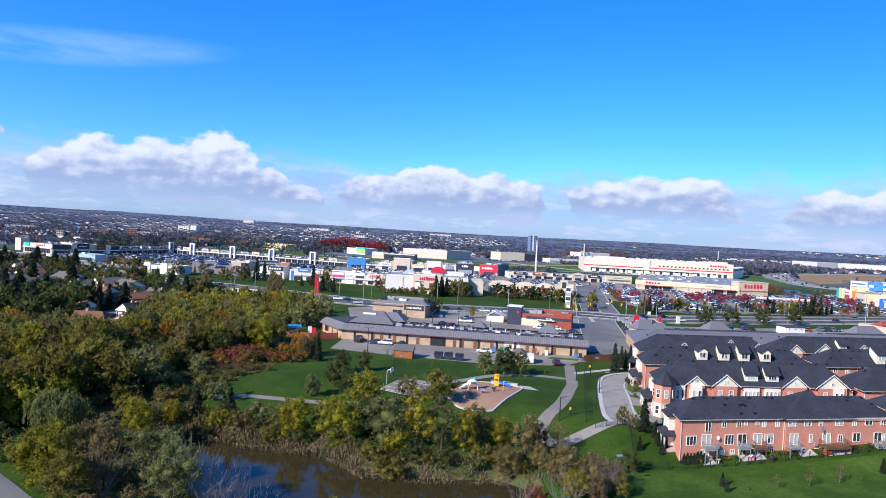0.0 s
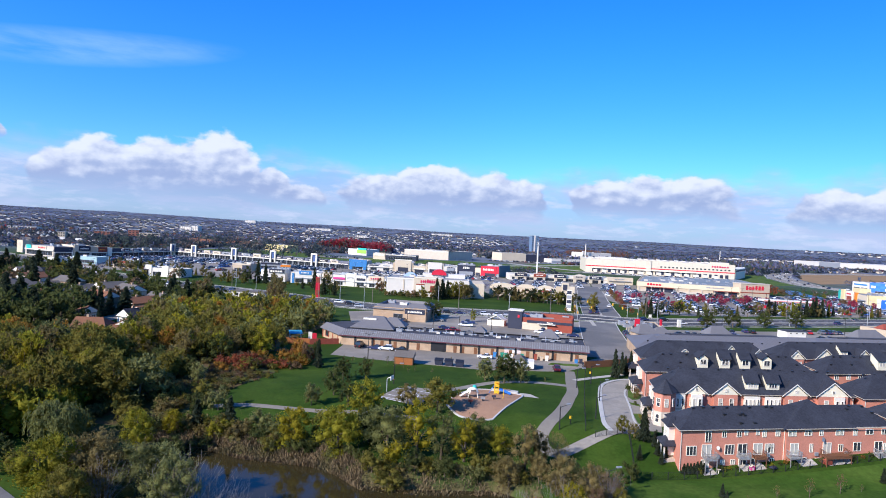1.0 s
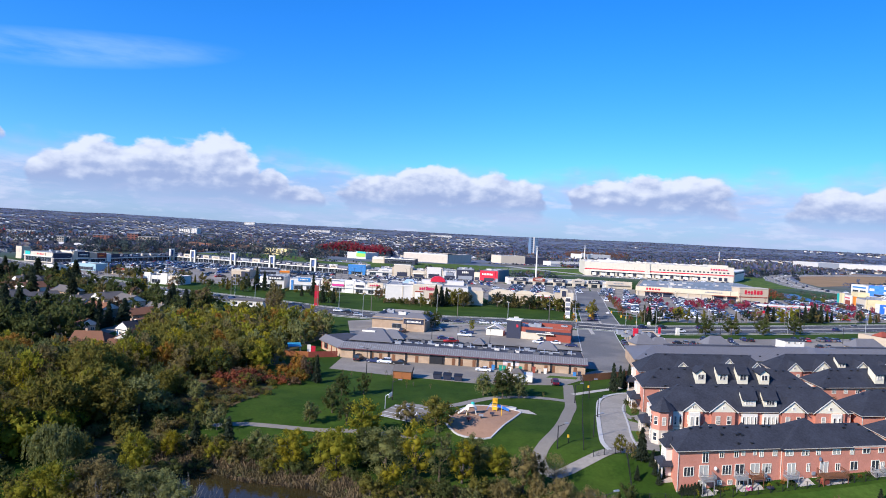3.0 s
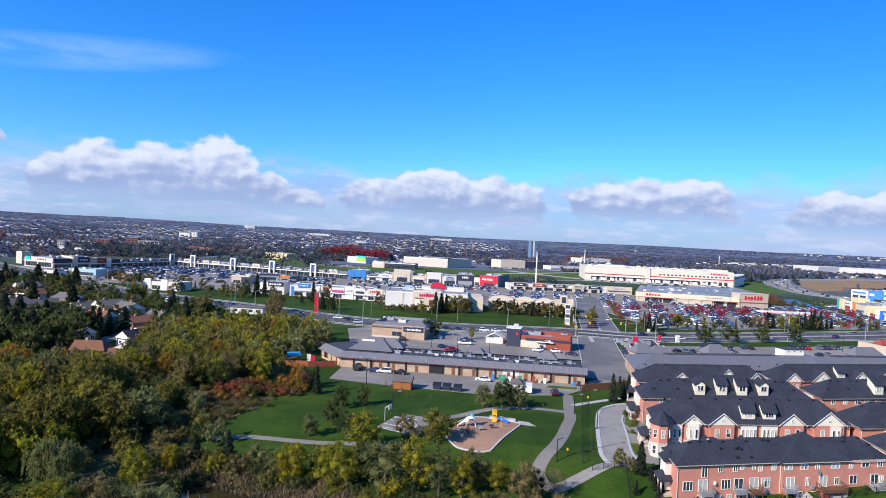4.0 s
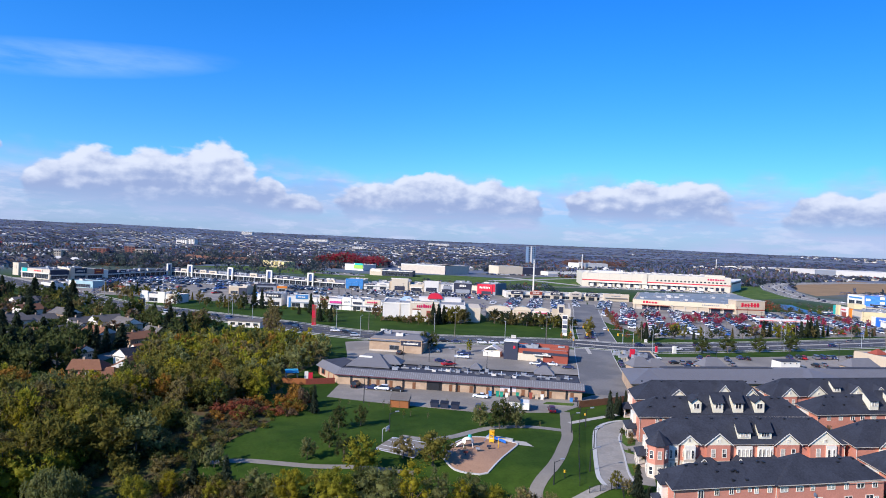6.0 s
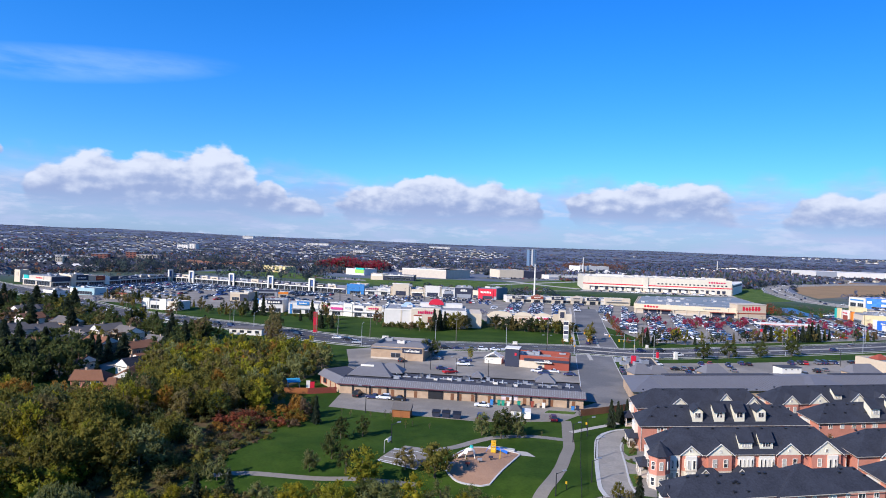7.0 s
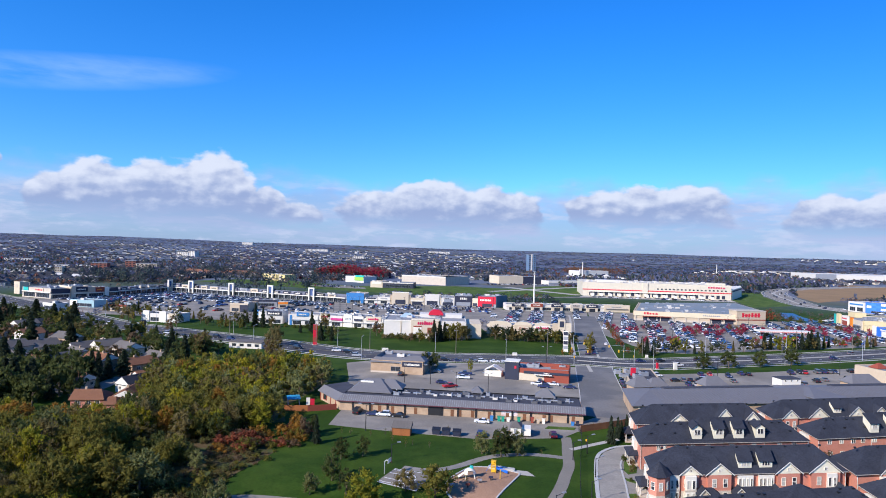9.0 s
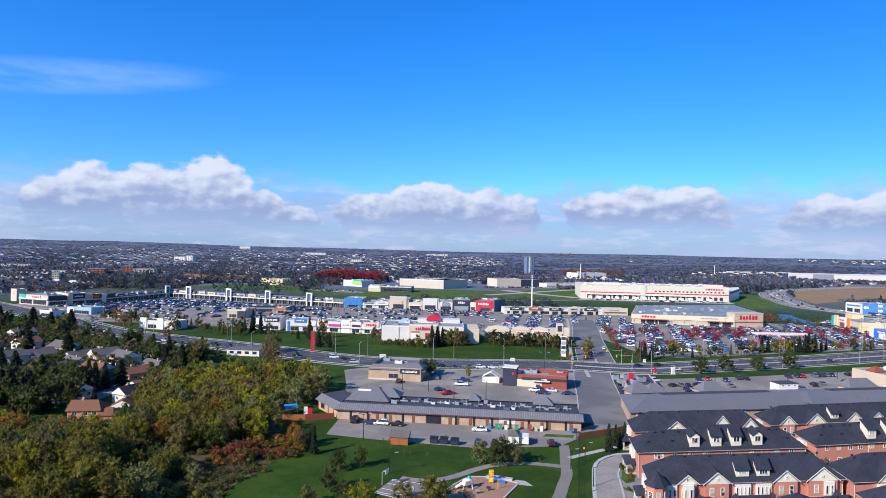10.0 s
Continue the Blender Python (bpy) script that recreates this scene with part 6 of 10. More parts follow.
for i in range(22):
    for j in range(3):
        if (i + j) % 2:
            part("chequer_panel", Build().box(1 + i * 3.9, 4.8 + i * 3.9, -0.2, 0.05, 3.2 + j * 2.3, 5.4 + j * 2.3), SKYBLUE if i % 3 else WHITE, cheq)
can = thing("fuel_canopy", pose(203, 402, 0, 0, 0, -2), "long white fuel station canopy on slim posts", "canopy")
part("roof", Build().box(0, 34, 0, 9, 4.6, 5.5), WHITE, can)
part("stripe", Build().box(-0.05, 34.05, -0.06, 0.0, 4.8, 5.1), RED, can)
for i in range(5):
    part("post", Build().box(2 + 7.4 * i, 2.5 + 7.4 * i, 4.2, 4.7, 0, 4.6), GALV, can)
    part("fuel_pump", Build().box(1.4 + 7.4 * i, 3.1 + 7.4 * i, 2.4, 3.2, 0, 1.7), RED, can, "red fuel pump")

# ---- trees and planting ----
LEAF = {
    "olive": (0.186, 0.164, 0.032), "green": (0.088, 0.102, 0.030), "yellow": (0.335, 0.285, 0.022), "lime": (0.262, 0.245, 0.024), "orange": (0.3, 0.16, 0.03),
    "brown": (0.2, 0.16, 0.058), "red": (0.30, 0.098, 0.05), "silver": (0.205, 0.208, 0.072), "rust": (0.2, 0.13, 0.07), "conifer": (0.054, 0.070, 0.040), "crimson": (0.34, 0.05, 0.085), "sage": (0.175, 0.182, 0.06), "tan": (0.235, 0.185, 0.07),
    # grey, blue and mauve far-wood tones have distance haze mixed into the leaf colour
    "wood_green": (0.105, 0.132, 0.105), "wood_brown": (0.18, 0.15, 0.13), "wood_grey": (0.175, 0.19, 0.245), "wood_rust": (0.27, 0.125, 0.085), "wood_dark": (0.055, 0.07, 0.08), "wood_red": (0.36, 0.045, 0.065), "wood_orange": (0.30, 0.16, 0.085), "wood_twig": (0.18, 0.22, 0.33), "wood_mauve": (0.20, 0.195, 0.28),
}
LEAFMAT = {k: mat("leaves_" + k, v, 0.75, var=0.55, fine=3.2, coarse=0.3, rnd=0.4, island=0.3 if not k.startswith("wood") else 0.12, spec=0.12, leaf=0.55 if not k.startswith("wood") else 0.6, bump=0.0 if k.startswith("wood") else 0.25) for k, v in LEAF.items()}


BALL = bmesh.new()
bmesh.ops.create_icosphere(BALL, subdivisions=2, radius=1.0)
BALL_V, BALL_F = [v.co.copy() for v in BALL.verts], [tuple(v.index for v in f.verts) for f in BALL.faces]
BALL.free()
SMALL = bmesh.new()
bmesh.ops.create_icosphere(SMALL, subdivisions=1, radius=1.0)
SMALL_V, SMALL_F = [v.co.copy() for v in SMALL.verts], [tuple(v.index for v in f.verts) for f in SMALL.faces]
SMALL.free()


def leaf_mesh(name, centres, size, rng, droop=0.0, up=0.35, cores=(), fine=False):
    """Small leaf clumps, each a bent leaf shape, at the given places and outward ways, over the ragged dense insides of the boughs."""
    v, f = [], []
    bv, bf = (BALL_V, BALL_F) if fine else (SMALL_V, SMALL_F)
    for c, r in cores:
        k = len(v)
        off = Vector((rng.uniform(0, 50), rng.uniform(0, 50), rng.uniform(0, 50)))
        v += [tuple(c + p * r * (0.60 + 0.40 * noise.noise(p * 2.1 + off) + rng.uniform(-0.05, 0.05))) for p in bv]
        f += [tuple(k + i for i in q) for q in bf]
    for (c, out) in centres:
        out = Vector(out)
        a = out * 0.5 + Vector((rng.gauss(0, 0.45), rng.gauss(0, 0.45), rng.gauss(0, 0.45) + up * 1.6))
        a.normalize()
        n = out + Vector((rng.gauss(0, 0.55), rng.gauss(0, 0.55), rng.gauss(0, 0.55)))
        n -= a * n.dot(a)
        n.normalize()
        b = n.cross(a)
        s = size * rng.uniform(0.6, 1.4)
        c = Vector(c)
        k = len(v)
        v += [tuple(c - a * s * 0.8), tuple(c + b * s * 0.5 + n * s * 0.18), tuple(c + a * s * 1.1 - Vector((0, 0, droop * s))), tuple(c - b * s * 0.5 + n * s * 0.18)]
        f.append((k, k + 1, k + 2, k + 3))
    me = bpy.data.meshes.new(name)
    me.from_pydata(v, [], f)
    me.polygons.foreach_set("use_smooth", [len(q) == 3 for q in f])
    return me


def crown_points(h, r, base, lobes, n, rng, tall=1.0, cores=None):
    """Places on the outsides of many overlapping lobes that fill a crown."""
    out = []
    mid, half = (h + base) / 2, (h - base) / 2
    balls = []
    for i in range(lobes):
        a, t = 2.4 * i + rng.uniform(-0.5, 0.5), -0.92 + 1.86 * (i + rng.random()) / lobes
        belly = math.sqrt(max(0.04, 1 - ((t + 0.25) / 1.25) ** 2)) if t > -0.25 else math.sqrt(max(0.2, 1 - ((t + 0.25) / 0.95) ** 2))
        ring = r * belly * rng.uniform(0.45, 0.92)
        balls.append((Vector((ring * math.cos(a), ring * math.sin(a), mid + half * t * 0.9)), r * rng.uniform(0.24, 0.42) * (1.0 if t < 0.6 else 0.7)))
    balls.append((Vector((0, 0, mid)), r * 0.55))
    if cores is not None:
        cores += balls
    for i in range(n):
        c, br = balls[rng.randrange(len(balls))]
        d = (Vector((rng.gauss(0, 1), rng.gauss(0, 1), rng.gauss(0, 1) * tall + 0.35)) + Vector((c.x, c.y, 0)) * (0.5 / r)).normalized()
        out.append((c + d * br * (0.5 + 0.95 * rng.random() ** 1.3), d))
    return out


def trunk_build(h, r, base, rng, limbs=6, pale=False):
    b = Build()
    t = 0.018 * h + 0.05
    lean = Vector((rng.uniform(-0.04, 0.04), rng.uniform(-0.04, 0.04), 1))
    b.tube((0, 0, -0.4), lean * (base + 0.3), t * 1.25, t * 0.85, 7)
    b.tube(lean * (base + 0.3), lean * (h * 0.82), t * 0.85, t * 0.2, 6)
    for i in range(limbs):
        a = 6.28 * i / limbs + rng.uniform(-0.4, 0.4)
        z = base * 0.7 + (h * 0.55 - base * 0.7) * rng.random()
        p = lean * z
        q = p + Vector((math.cos(a) * r * 0.7, math.sin(a) * r * 0.7, h * rng.uniform(0.12, 0.3)))
        b.tube(p, q, t * 0.45, t * 0.12, 5)
        w = p.lerp(q, 0.55)
        b.tube(w, w + Vector((rng.uniform(-1, 1) * r * 0.4, rng.uniform(-1, 1) * r * 0.4, h * 0.15)), t * 0.22, t * 0.07, 4)
    return b


FORMS = {}


def form(kind, colour, variant):
    """The meshes of one kind of tree, about 10 m high, made once."""
    key = (kind, colour, variant)
    if key in FORMS:
        return FORMS[key]
    rng = random.Random(hash_text(kind) * 31 + variant)
    cores = []
    if kind == "round":
        crown, tr = crown_points(10, 4.0, 0.9, 20, 3000, rng, 1.0, cores), trunk_build(10, 3.6, 1.9, rng)
        me = leaf_mesh("crown", crown, 0.205, rng, 0, 0.3, cores)
    elif kind == "mid":
        crown, tr = crown_points(10, 4.0, 1.0, 15, 1000, rng, 1.0, cores), trunk_build(10, 3.6, 2.0, rng, 4)
        me = leaf_mesh("crown", crown, 0.34, rng, 0, 0.3, cores)
    elif kind == "dot":
        crown, tr = crown_points(10, 4.0, 2.0, 9, 130, rng), trunk_build(10, 3.0, 2.2, rng, 2)
        me = leaf_mesh("crown", crown, 1.1, rng)
    elif kind == "sapling":
        crown, tr = crown_points(10, 3.2, 2.6, 11, 130, rng), trunk_build(10, 3.0, 2.6, rng, 7)
        me = leaf_mesh("crown", crown, 0.42, rng)
    elif kind == "tall":
        crown, tr = crown_points(10, 2.7, 0.9, 18, 2000, rng, 1.3, cores), trunk_build(10, 2.4, 1.8, rng)
        me = leaf_mesh("crown", crown, 0.155, rng, 0, 0.3, cores)
    elif kind == "far":
        crown, tr = crown_points(10, 4.0, 1.2, 8, 240, rng, 1.0, cores), trunk_build(10, 3.4, 2.0, rng, 3)
        me = leaf_mesh("crown", crown, 0.58, rng, 0, 0.3, cores)
    elif kind == "bush":
        crown, tr = crown_points(10, 6.4, 0.4, 12, 640, rng, 1.0, cores), trunk_build(10, 6.0, 0.8, rng, 4)
        me = leaf_mesh("crown", crown, 0.46, rng, 0, 0.3, cores)
    elif kind == "lowbush":
        crown, tr = crown_points(10, 7.0, 0.4, 9, 400, rng, 1.0, cores), trunk_build(10, 6.0, 0.8, rng, 2)
        me = leaf_mesh("crown", crown, 0.62, rng, 0, 0.3, cores)
    elif kind == "sparse":
        crown, tr = crown_points(10, 4.2, 1.5, 24, 1700, rng), trunk_build(10, 4.4, 1.6, rng, 14)
        me = leaf_mesh("crown", crown, 0.19, rng)
    elif kind == "willow":
        pts = []
        for c, d in crown_points(10, 4.6, 4.0, 14, 900, rng, 1.0, cores):
            hang = rng.uniform(0.5, 3.6)
            for s in range(4):
                pts.append((c + Vector((d.x * 0.25 * s / 3, d.y * 0.25 * s / 3, -hang * s / 3)), Vector((d.x, d.y, 0.1))))
        tr = trunk_build(10, 4.0, 3.0, rng)
        cores = [(c - Vector((0, 0, 0.3)), r_ * 0.9) for c, r_ in cores]
        me = leaf_mesh("crown", pts, 0.2, rng, 1.6, -0.5, cores)
    else:  # conifer
        pts = []
        for i in range(900):
            t = rng.random() ** 0.75
            z = 0.9 + 9.1 * (1 - t) + 0.0
            tier = 0.75 + 0.25 * math.sin(z * 4.2)
            rad = 2.1 * t * tier * rng.uniform(0.45, 1.05) + 0.06
            a = rng.uniform(0, 6.28)
            pts.append((Vector((rad * math.cos(a), rad * math.sin(a), z - rad * 0.25)), Vector((math.cos(a), math.sin(a), -0.15))))
        tr = Build().tube((0, 0, -0.4), (0, 0, 9.2), 0.2, 0.03, 6)
        me = leaf_mesh("crown", pts, 0.5, rng, droop=0.5, up=-0.1)
    me.materials.append(LEAFMAT[colour])
    tm = tr.mesh("trunk")
    tm.materials.append(PALEBARK if kind == "sparse" else BARK)
    FORMS[key] = (me, tm)
    return FORMS[key]


def hash_text(s):
    k = 7
    for ch in s:
        k = (k * 31 + ord(ch)) % 100003
    return k


WORDS = {"olive": "olive green", "green": "dark green", "yellow": "golden yellow", "lime": "yellow-green", "orange": "orange", "brown": "brown", "red": "bright red",
         "silver": "grey-green", "rust": "reddish brown", "conifer": "dark green", "crimson": "crimson", "sage": "dull green", "tan": "tan"}
SORT = {"round": "broad leafy tree", "mid": "broad leafy tree", "sapling": "slender young tree", "dot": "small leafy tree", "tall": "slender leafy tree", "far": "leafy tree", "bush": "dense shrub", "sparse": "thin pale-limbed tree", "willow": "weeping willow", "conifer": "conical spruce"}
trng = random.Random(42)


def tree(kind, colour, x, y, h, wide=1.0, where="in autumn leaf", group="trees", z=None):
    if kind == "round" and y > 121:
        kind = "mid"
    me, tm = form("lowbush" if kind == "bush" and (h < 2.7 or y > 140) else kind, colour, trng.randrange(3))
    cat = "shrub" if kind == "bush" else "tree"
    t = thing("shrub" if kind == "bush" else ("spruce_tree" if kind == "conifer" else "tree"), Matrix(), f"{WORDS[colour]} {SORT[kind]} {where}", cat, group)
    part("trunk", tm, None, t)
    part("crown", me, None, t)
    k = h / 10 * trng.uniform(0.93, 1.07)
    t.matrix_basis = Matrix.LocRotScale((x, y, (ground_z(x, y) if z is None else z) - 0.05), Euler((0, 0, trng.uniform(0, 6.28))), (k * wide, k * wide, k))
    return t


def merged(name, items, mats, label, category):
    """Many repeats too many to count, as one mesh. items: (mesh, pose, slot)."""
    vs, fs, idx, k = [], [], [], 0
    for me, m, slot in items:
        n = len(me.vertices)
        co = np.empty(n * 3)
        me.vertices.foreach_get("co", co)
        co = np.c_[co.reshape(-1, 3), np.ones(n)] @ np.array(m).T
        vs.append(co[:, :3])
        for p in me.polygons:
            fs.append(tuple(k + i for i in p.vertices))
        idx += [slot if slot is not None else p.material_index for p in me.polygons] if not callable(slot) else [slot(p.material_index) for p in me.polygons]
        k += n
    me = bpy.data.meshes.new(name)
    me.from_pydata(np.concatenate(vs).tolist(), [], fs)
    for m in mats:
        me.materials.append(m)
    me.polygons.foreach_set("material_index", idx)
    return tagged(new(name, me), label, category, kind="stuff")


PALETTE = list(LEAF)[:11]


def stuff_trees(name, items, label):
    """items: (kind, colour, x, y, height, width)."""
    out = []
    for kind, c_, x, y, hh, w in items:
        me, tm = form(kind, c_, trng.randrange(3))
        k = hh / 10
        m = Matrix.LocRotScale((x, y, ground_z(x, y) - 0.05), Euler((0, 0, trng.uniform(0, 6.28))), (k * w, k * w, k))
        out.append((me, m, PALETTE.index(c_)))
        out.append((tm, m, len(PALETTE)))
    return merged(name, out, [LEAFMAT[c_] for c_ in PALETTE] + [BARK], label, "trees")


SAPLINGS = [(46.2, 101.7, 2.4, "conifer"), (45.9, 99.4, 2.0, "conifer"), (78.0, 110.4, 2.6, "conifer"), (49.7, 100.4, 1.2, "rust"), (72.1, 107.2, 1.3, "rust"), (55.0, 101.8, 2.6, "brown"), (61.1, 103.4, 3.2, "brown"), (67.6, 105.8, 3.4, "rust"), (84, 108, 2.0, "conifer")]
# trees on the near bank and round the pond: kind, colour, x, y, height, width
WEST_BANK = [("willow", "sage", -65, 108, 8.0, 1.1), ("round", "lime", -54, 88, 9.0, 0.95), ("round", "olive", -48, 83, 6.5, 0.9), ("round", "tan", -48.5, 90, 8.6, 1.0), ("round", "tan", -50.5, 92.5, 7.6, 0.9), ("round", "silver", -42.5, 91, 7.6, 1.1), ("round", "silver", -39, 92.5, 7.0, 0.9), ("round", "silver", -35, 85, 7.5, 0.85),
             ("round", "lime", -51.5, 109, 6.6, 0.8), ("round", "yellow", -49.5, 118, 4.6, 0.75), ("mid", "olive", -66, 128, 10, 1.1), ("mid", "silver", -62, 131, 9, 1.1), ("mid", "olive", -70, 133, 10, 1.1), ("conifer", "conifer", -40, 122, 6.0, 1.0), ("conifer", "conifer", -46, 121, 5.0, 1.2), ("round", "orange", -38.5, 172, 6.5, 0.85),
             ("round", "rust", -36.2, 170, 6.0, 0.8), ("round", "green", -34.5, 175, 5.0, 0.7)]
FAR_BANK = [("round", "yellow", -26, 115.6, 6.8, 0.9), ("round", "lime", -17.6, 112.8, 8.2, 1.0), ("round", "lime", -14.6, 128.5, 7.6, 1.05), ("round", "sage", -8.8, 114, 8.6, 1.15), ("tall", "yellow", -3.4, 112.4, 9.8, 0.9), ("tall", "sage", 0.9, 112, 9.2, 0.95), ("tall", "yellow", 5.0, 111.5, 7.2, 1.0), ("round", "sage", 7.0, 116, 6.6, 1.0),
            ("round", "brown", -6.6, 137, 4.4, 1.15), ("round", "olive", -0.2, 134, 6.4, 1.2), ("round", "lime", 11.3, 115, 5.0, 1.0), ("round", "silver", -27, 134.5, 4.4, 0.9), ("round", "green", -12.6, 118, 6.4, 0.85), ("round", "green", -23.4, 141, 6.0, 1.0), ("round", "green", -23.5, 154, 5.4, 1.05), ("round", "green", -18.5, 157, 5.0, 0.95),
            ("tall", "green", -19.2, 134.5, 5.5, 1.0), ("conifer", "conifer", -32, 166, 7.2, 0.9), ("tall", "tan", 15.3, 108, 8.6, 1.2), ("sparse", "tan", 21.5, 112.5, 5.6, 0.9), ("round", "tan", 17.4, 110, 6.4, 0.8), ("bush", "red", 15.2, 96, 3.8, 0.8), ("round", "yellow", 20.6, 93, 4.8, 1.1), ("bush", "olive", -7.2, 102.2, 3.0, 1.4)]
OUTLET = [("round", "tan", 20.5, 100, 6.4, 1.0), ("round", "tan", 24.5, 98, 5.6, 1.0), ("sparse", "rust", 27, 97, 5.0, 1.2), ("round", "brown", 12.0, 103, 5.0, 0.9), ("round", "silver", 11.5, 161, 5.8, 1.05), ("round", "green", 16.2, 159, 7.0, 1.0), ("round", "silver", 20.5, 160.5, 6.5, 1.0), ("round", "brown", 19.0, 164, 5.4, 0.9), ("conifer", "conifer", 47.4, 172, 7.4, 0.9), ("conifer", "conifer", 51.5, 176.5, 5.2, 1.0),
          ("conifer", "conifer", 38.8, 119.0, 6.2, 1.1), ("round", "olive", 35.6, 121.8, 3.4, 0.9), ("conifer", "conifer", 36.4, 113.5, 2.6, 1.2), ("round", "rust", 94.5, 152.0, 5.5, 0.9), ("round", "rust", 86, 196, 6.0, 0.9)]
SHORE_SHRUBS = [("bush", "yellow", -7, 107.5, 3.8, 0.7), ("bush", "olive", 7.5, 106.5, 3.0, 0.9), ("bush", "green", 1.5, 106.0, 2.6, 1.0), ("bush", "green", -3.5, 106.0, 3.0, 1.0), ("bush", "olive", -10.5, 105.0, 3.2, 1.0), ("bush", "silver", -30, 119, 3.2, 0.9), ("bush", "olive", -22, 121, 4.0, 0.9), ("bush", "green", -13.5, 118, 5.0, 0.8),
                ("bush", "olive", 8.5, 118.5, 3.5, 0.9), ("bush", "olive", -24, 86, 2.4, 1.0), ("bush", "silver", -14.5, 89, 3.2, 0.9), ("bush", "brown", 37.6, 120.5, 2.6, 0.7), ("bush", "green", 32.7, 106.0, 3.4, 0.85), ("bush", "green", 47.5, 159.0, 1.5, 1.0), ("bush", "brown", 48.6, 156.0, 1.3, 1.0)]
WEST_SHRUBS = [("bush", "silver", -34, 121, 3.8, 1.0), ("bush", "lime", -41, 118.5, 3.0, 1.0), ("bush", "brown", -37, 117, 2.6, 1.1), ("bush", "silver", -45, 129.5, 4.5, 0.8), ("bush", "brown", -48, 88, 5.0, 0.9), ("bush", "brown", -40, 84.5, 2.4, 1.0), ("bush", "green", -55, 100, 3.2, 1.0), ("bush", "green", -51, 103, 3.0, 1.0),
               ("bush", "green", -46, 110, 3.0, 1.0), ("bush", "brown", -33, 84, 2.2, 1.0), ("bush", "rust", -44, 80, 2.4, 1.0), ("bush", "green", -43, 116, 3.0, 1.1), ("bush", "green", -54, 116, 3.4, 1.1), ("bush", "olive", -60, 122, 3.4, 1.1), ("bush", "olive", -62, 96, 4.0, 1.0), ("bush", "green", -68, 98, 4.0, 1.0)]
for k, c_, x, y, hh, w in WEST_BANK + FAR_BANK + OUTLET + SHORE_SHRUBS + WEST_SHRUBS:
    tree(k, c_, x, y, hh * (1.08 if x < 13 and y < 138 else 1.0), w * (1.2 if x < 13 and y < 138 else 1.0), "by the pond" if y < 127 and x < 30 else "on the lawn", "park trees")
for i in range(9):
    tree("conifer", "conifer", 40.2 + 0.5 * (i % 3) + trng.uniform(-0.3, 0.3), 112.6 + i * 0.8, 2.4, 1.3, "hedge beside the townhouse", "cedar hedge")
for i in range(7):
    tree("conifer", "conifer", 43.2 + i * 0.62, 110.2 + i * 0.1, trng.uniform(1.6, 2.4), 1.6, "hedge under the brick wall", "cedar hedge")
for x, y, hh, c_ in SAPLINGS:
    tree("conifer" if c_ == "conifer" else "sapling", c_, x, y, hh, 1.25 if c_ == "conifer" else 0.7, "young, on the back lawn", "park trees")
for x, y, hh, c_ in [(47.6, 152.5, 1.3, "brown"), (48, 155.5, 1.5, "rust"), (47.2, 158, 1.1, "green"), (46.6, 150.4, 1.0, "brown"), (44.8, 144.4, 0.9, "green"), (42.6, 133, 1.2, "olive"), (42.2, 131, 1.0, "brown"), (50.2, 151, 1.4, "rust"), (46.4, 139.5, 1.2, "brown")]:
    tree("bush", c_, x, y, hh, 0.8, "in a planted bed", "garden shrubs")
for x, y in [(50.8, 177.5), (53.9, 179.6)]:
    tree("conifer", "conifer", x, y, 6.5, 0.9, "beside the board fence", "park trees")
for i in range(26):
    x, y = trng.uniform(-34, 28), trng.uniform(140, 180)
    if abs(y - 150) > 9 or x < -16:
        tree("sapling", trng.choice(("olive", "brown", "green")), x, y, trng.uniform(1.6, 2.6), 0.7, "sapling in the park", "saplings")

# the wood on the west side
WOOD = [(-45, 186), (-50, 200), (-46, 222), (-42, 243), (-48, 250), (-62, 254), (-80, 258), (-93, 252), (-104, 236), (-98, 208), (-92, 186), (-106, 176), (-140, 186), (-150, 170), (-120, 128), (-104, 104), (-92, 96), (-80, 104), (-72, 122), (-74, 140), (-78, 158), (-66, 174)]


def inside(p, poly):
    x, y = p
    hit = False
    for (x0, y0), (x1, y1) in zip(poly, poly[1:] + poly[:1]):
        if (y0 > y) != (y1 > y) and x < (x1 - x0) * (y - y0) / (y1 - y0) + x0:
            hit = not hit
    return hit


floor_b = Build()
floor_b.face([(x, y, 0.05) for x, y in WOOD[:11] + WOOD[20:]])
solo("ground_wood", floor_b, LITTER, "brown leaf litter under the trees", "ground", kind="structure")
placed = []
tries = 0
while len(placed) < 330 and tries < 16000:
    tries += 1
    p = (trng.uniform(-150, -41), trng.uniform(96, 300))
    if inside(p, WOOD) and not (p[0] > -51 and p[1] < 200) and not (p[0] > -58 and 200 < p[1] < 214) and all((p[0] - q[0]) ** 2 + (p[1] - q[1]) ** 2 > 17 for q in placed):
        placed.append(p)
placed.sort(key=lambda p: p[1])
HIND = []
for n, (x, y) in enumerate(placed):
    near_edge = y < 150
    c_ = trng.choices(("olive", "green", "lime", "brown", "orange", "yellow", "silver"), (42, 6, 22, 10, 6, 5, 8))[0]
    kind = trng.choices(("round", "tall", "sparse"), (6, 2, 1))[0]
    hh, ww = trng.uniform(7.0, 10.5) if not near_edge else trng.uniform(9, 13), trng.uniform(0.9, 1.2)
    if -132 < x < -88 and 168 < y < 206:  # trees shortened so the bungalows show from the camera
        hh *= 0.68
    if n < 110:
        tree(kind, c_, x, y, hh, ww, "in the dense autumn wood", "wood trees")
    else:
        HIND.append(("far" if y > 190 else "mid", c_, x, y, hh, ww))
stuff_trees("woodland", HIND, "dense olive and yellow autumn woodland")
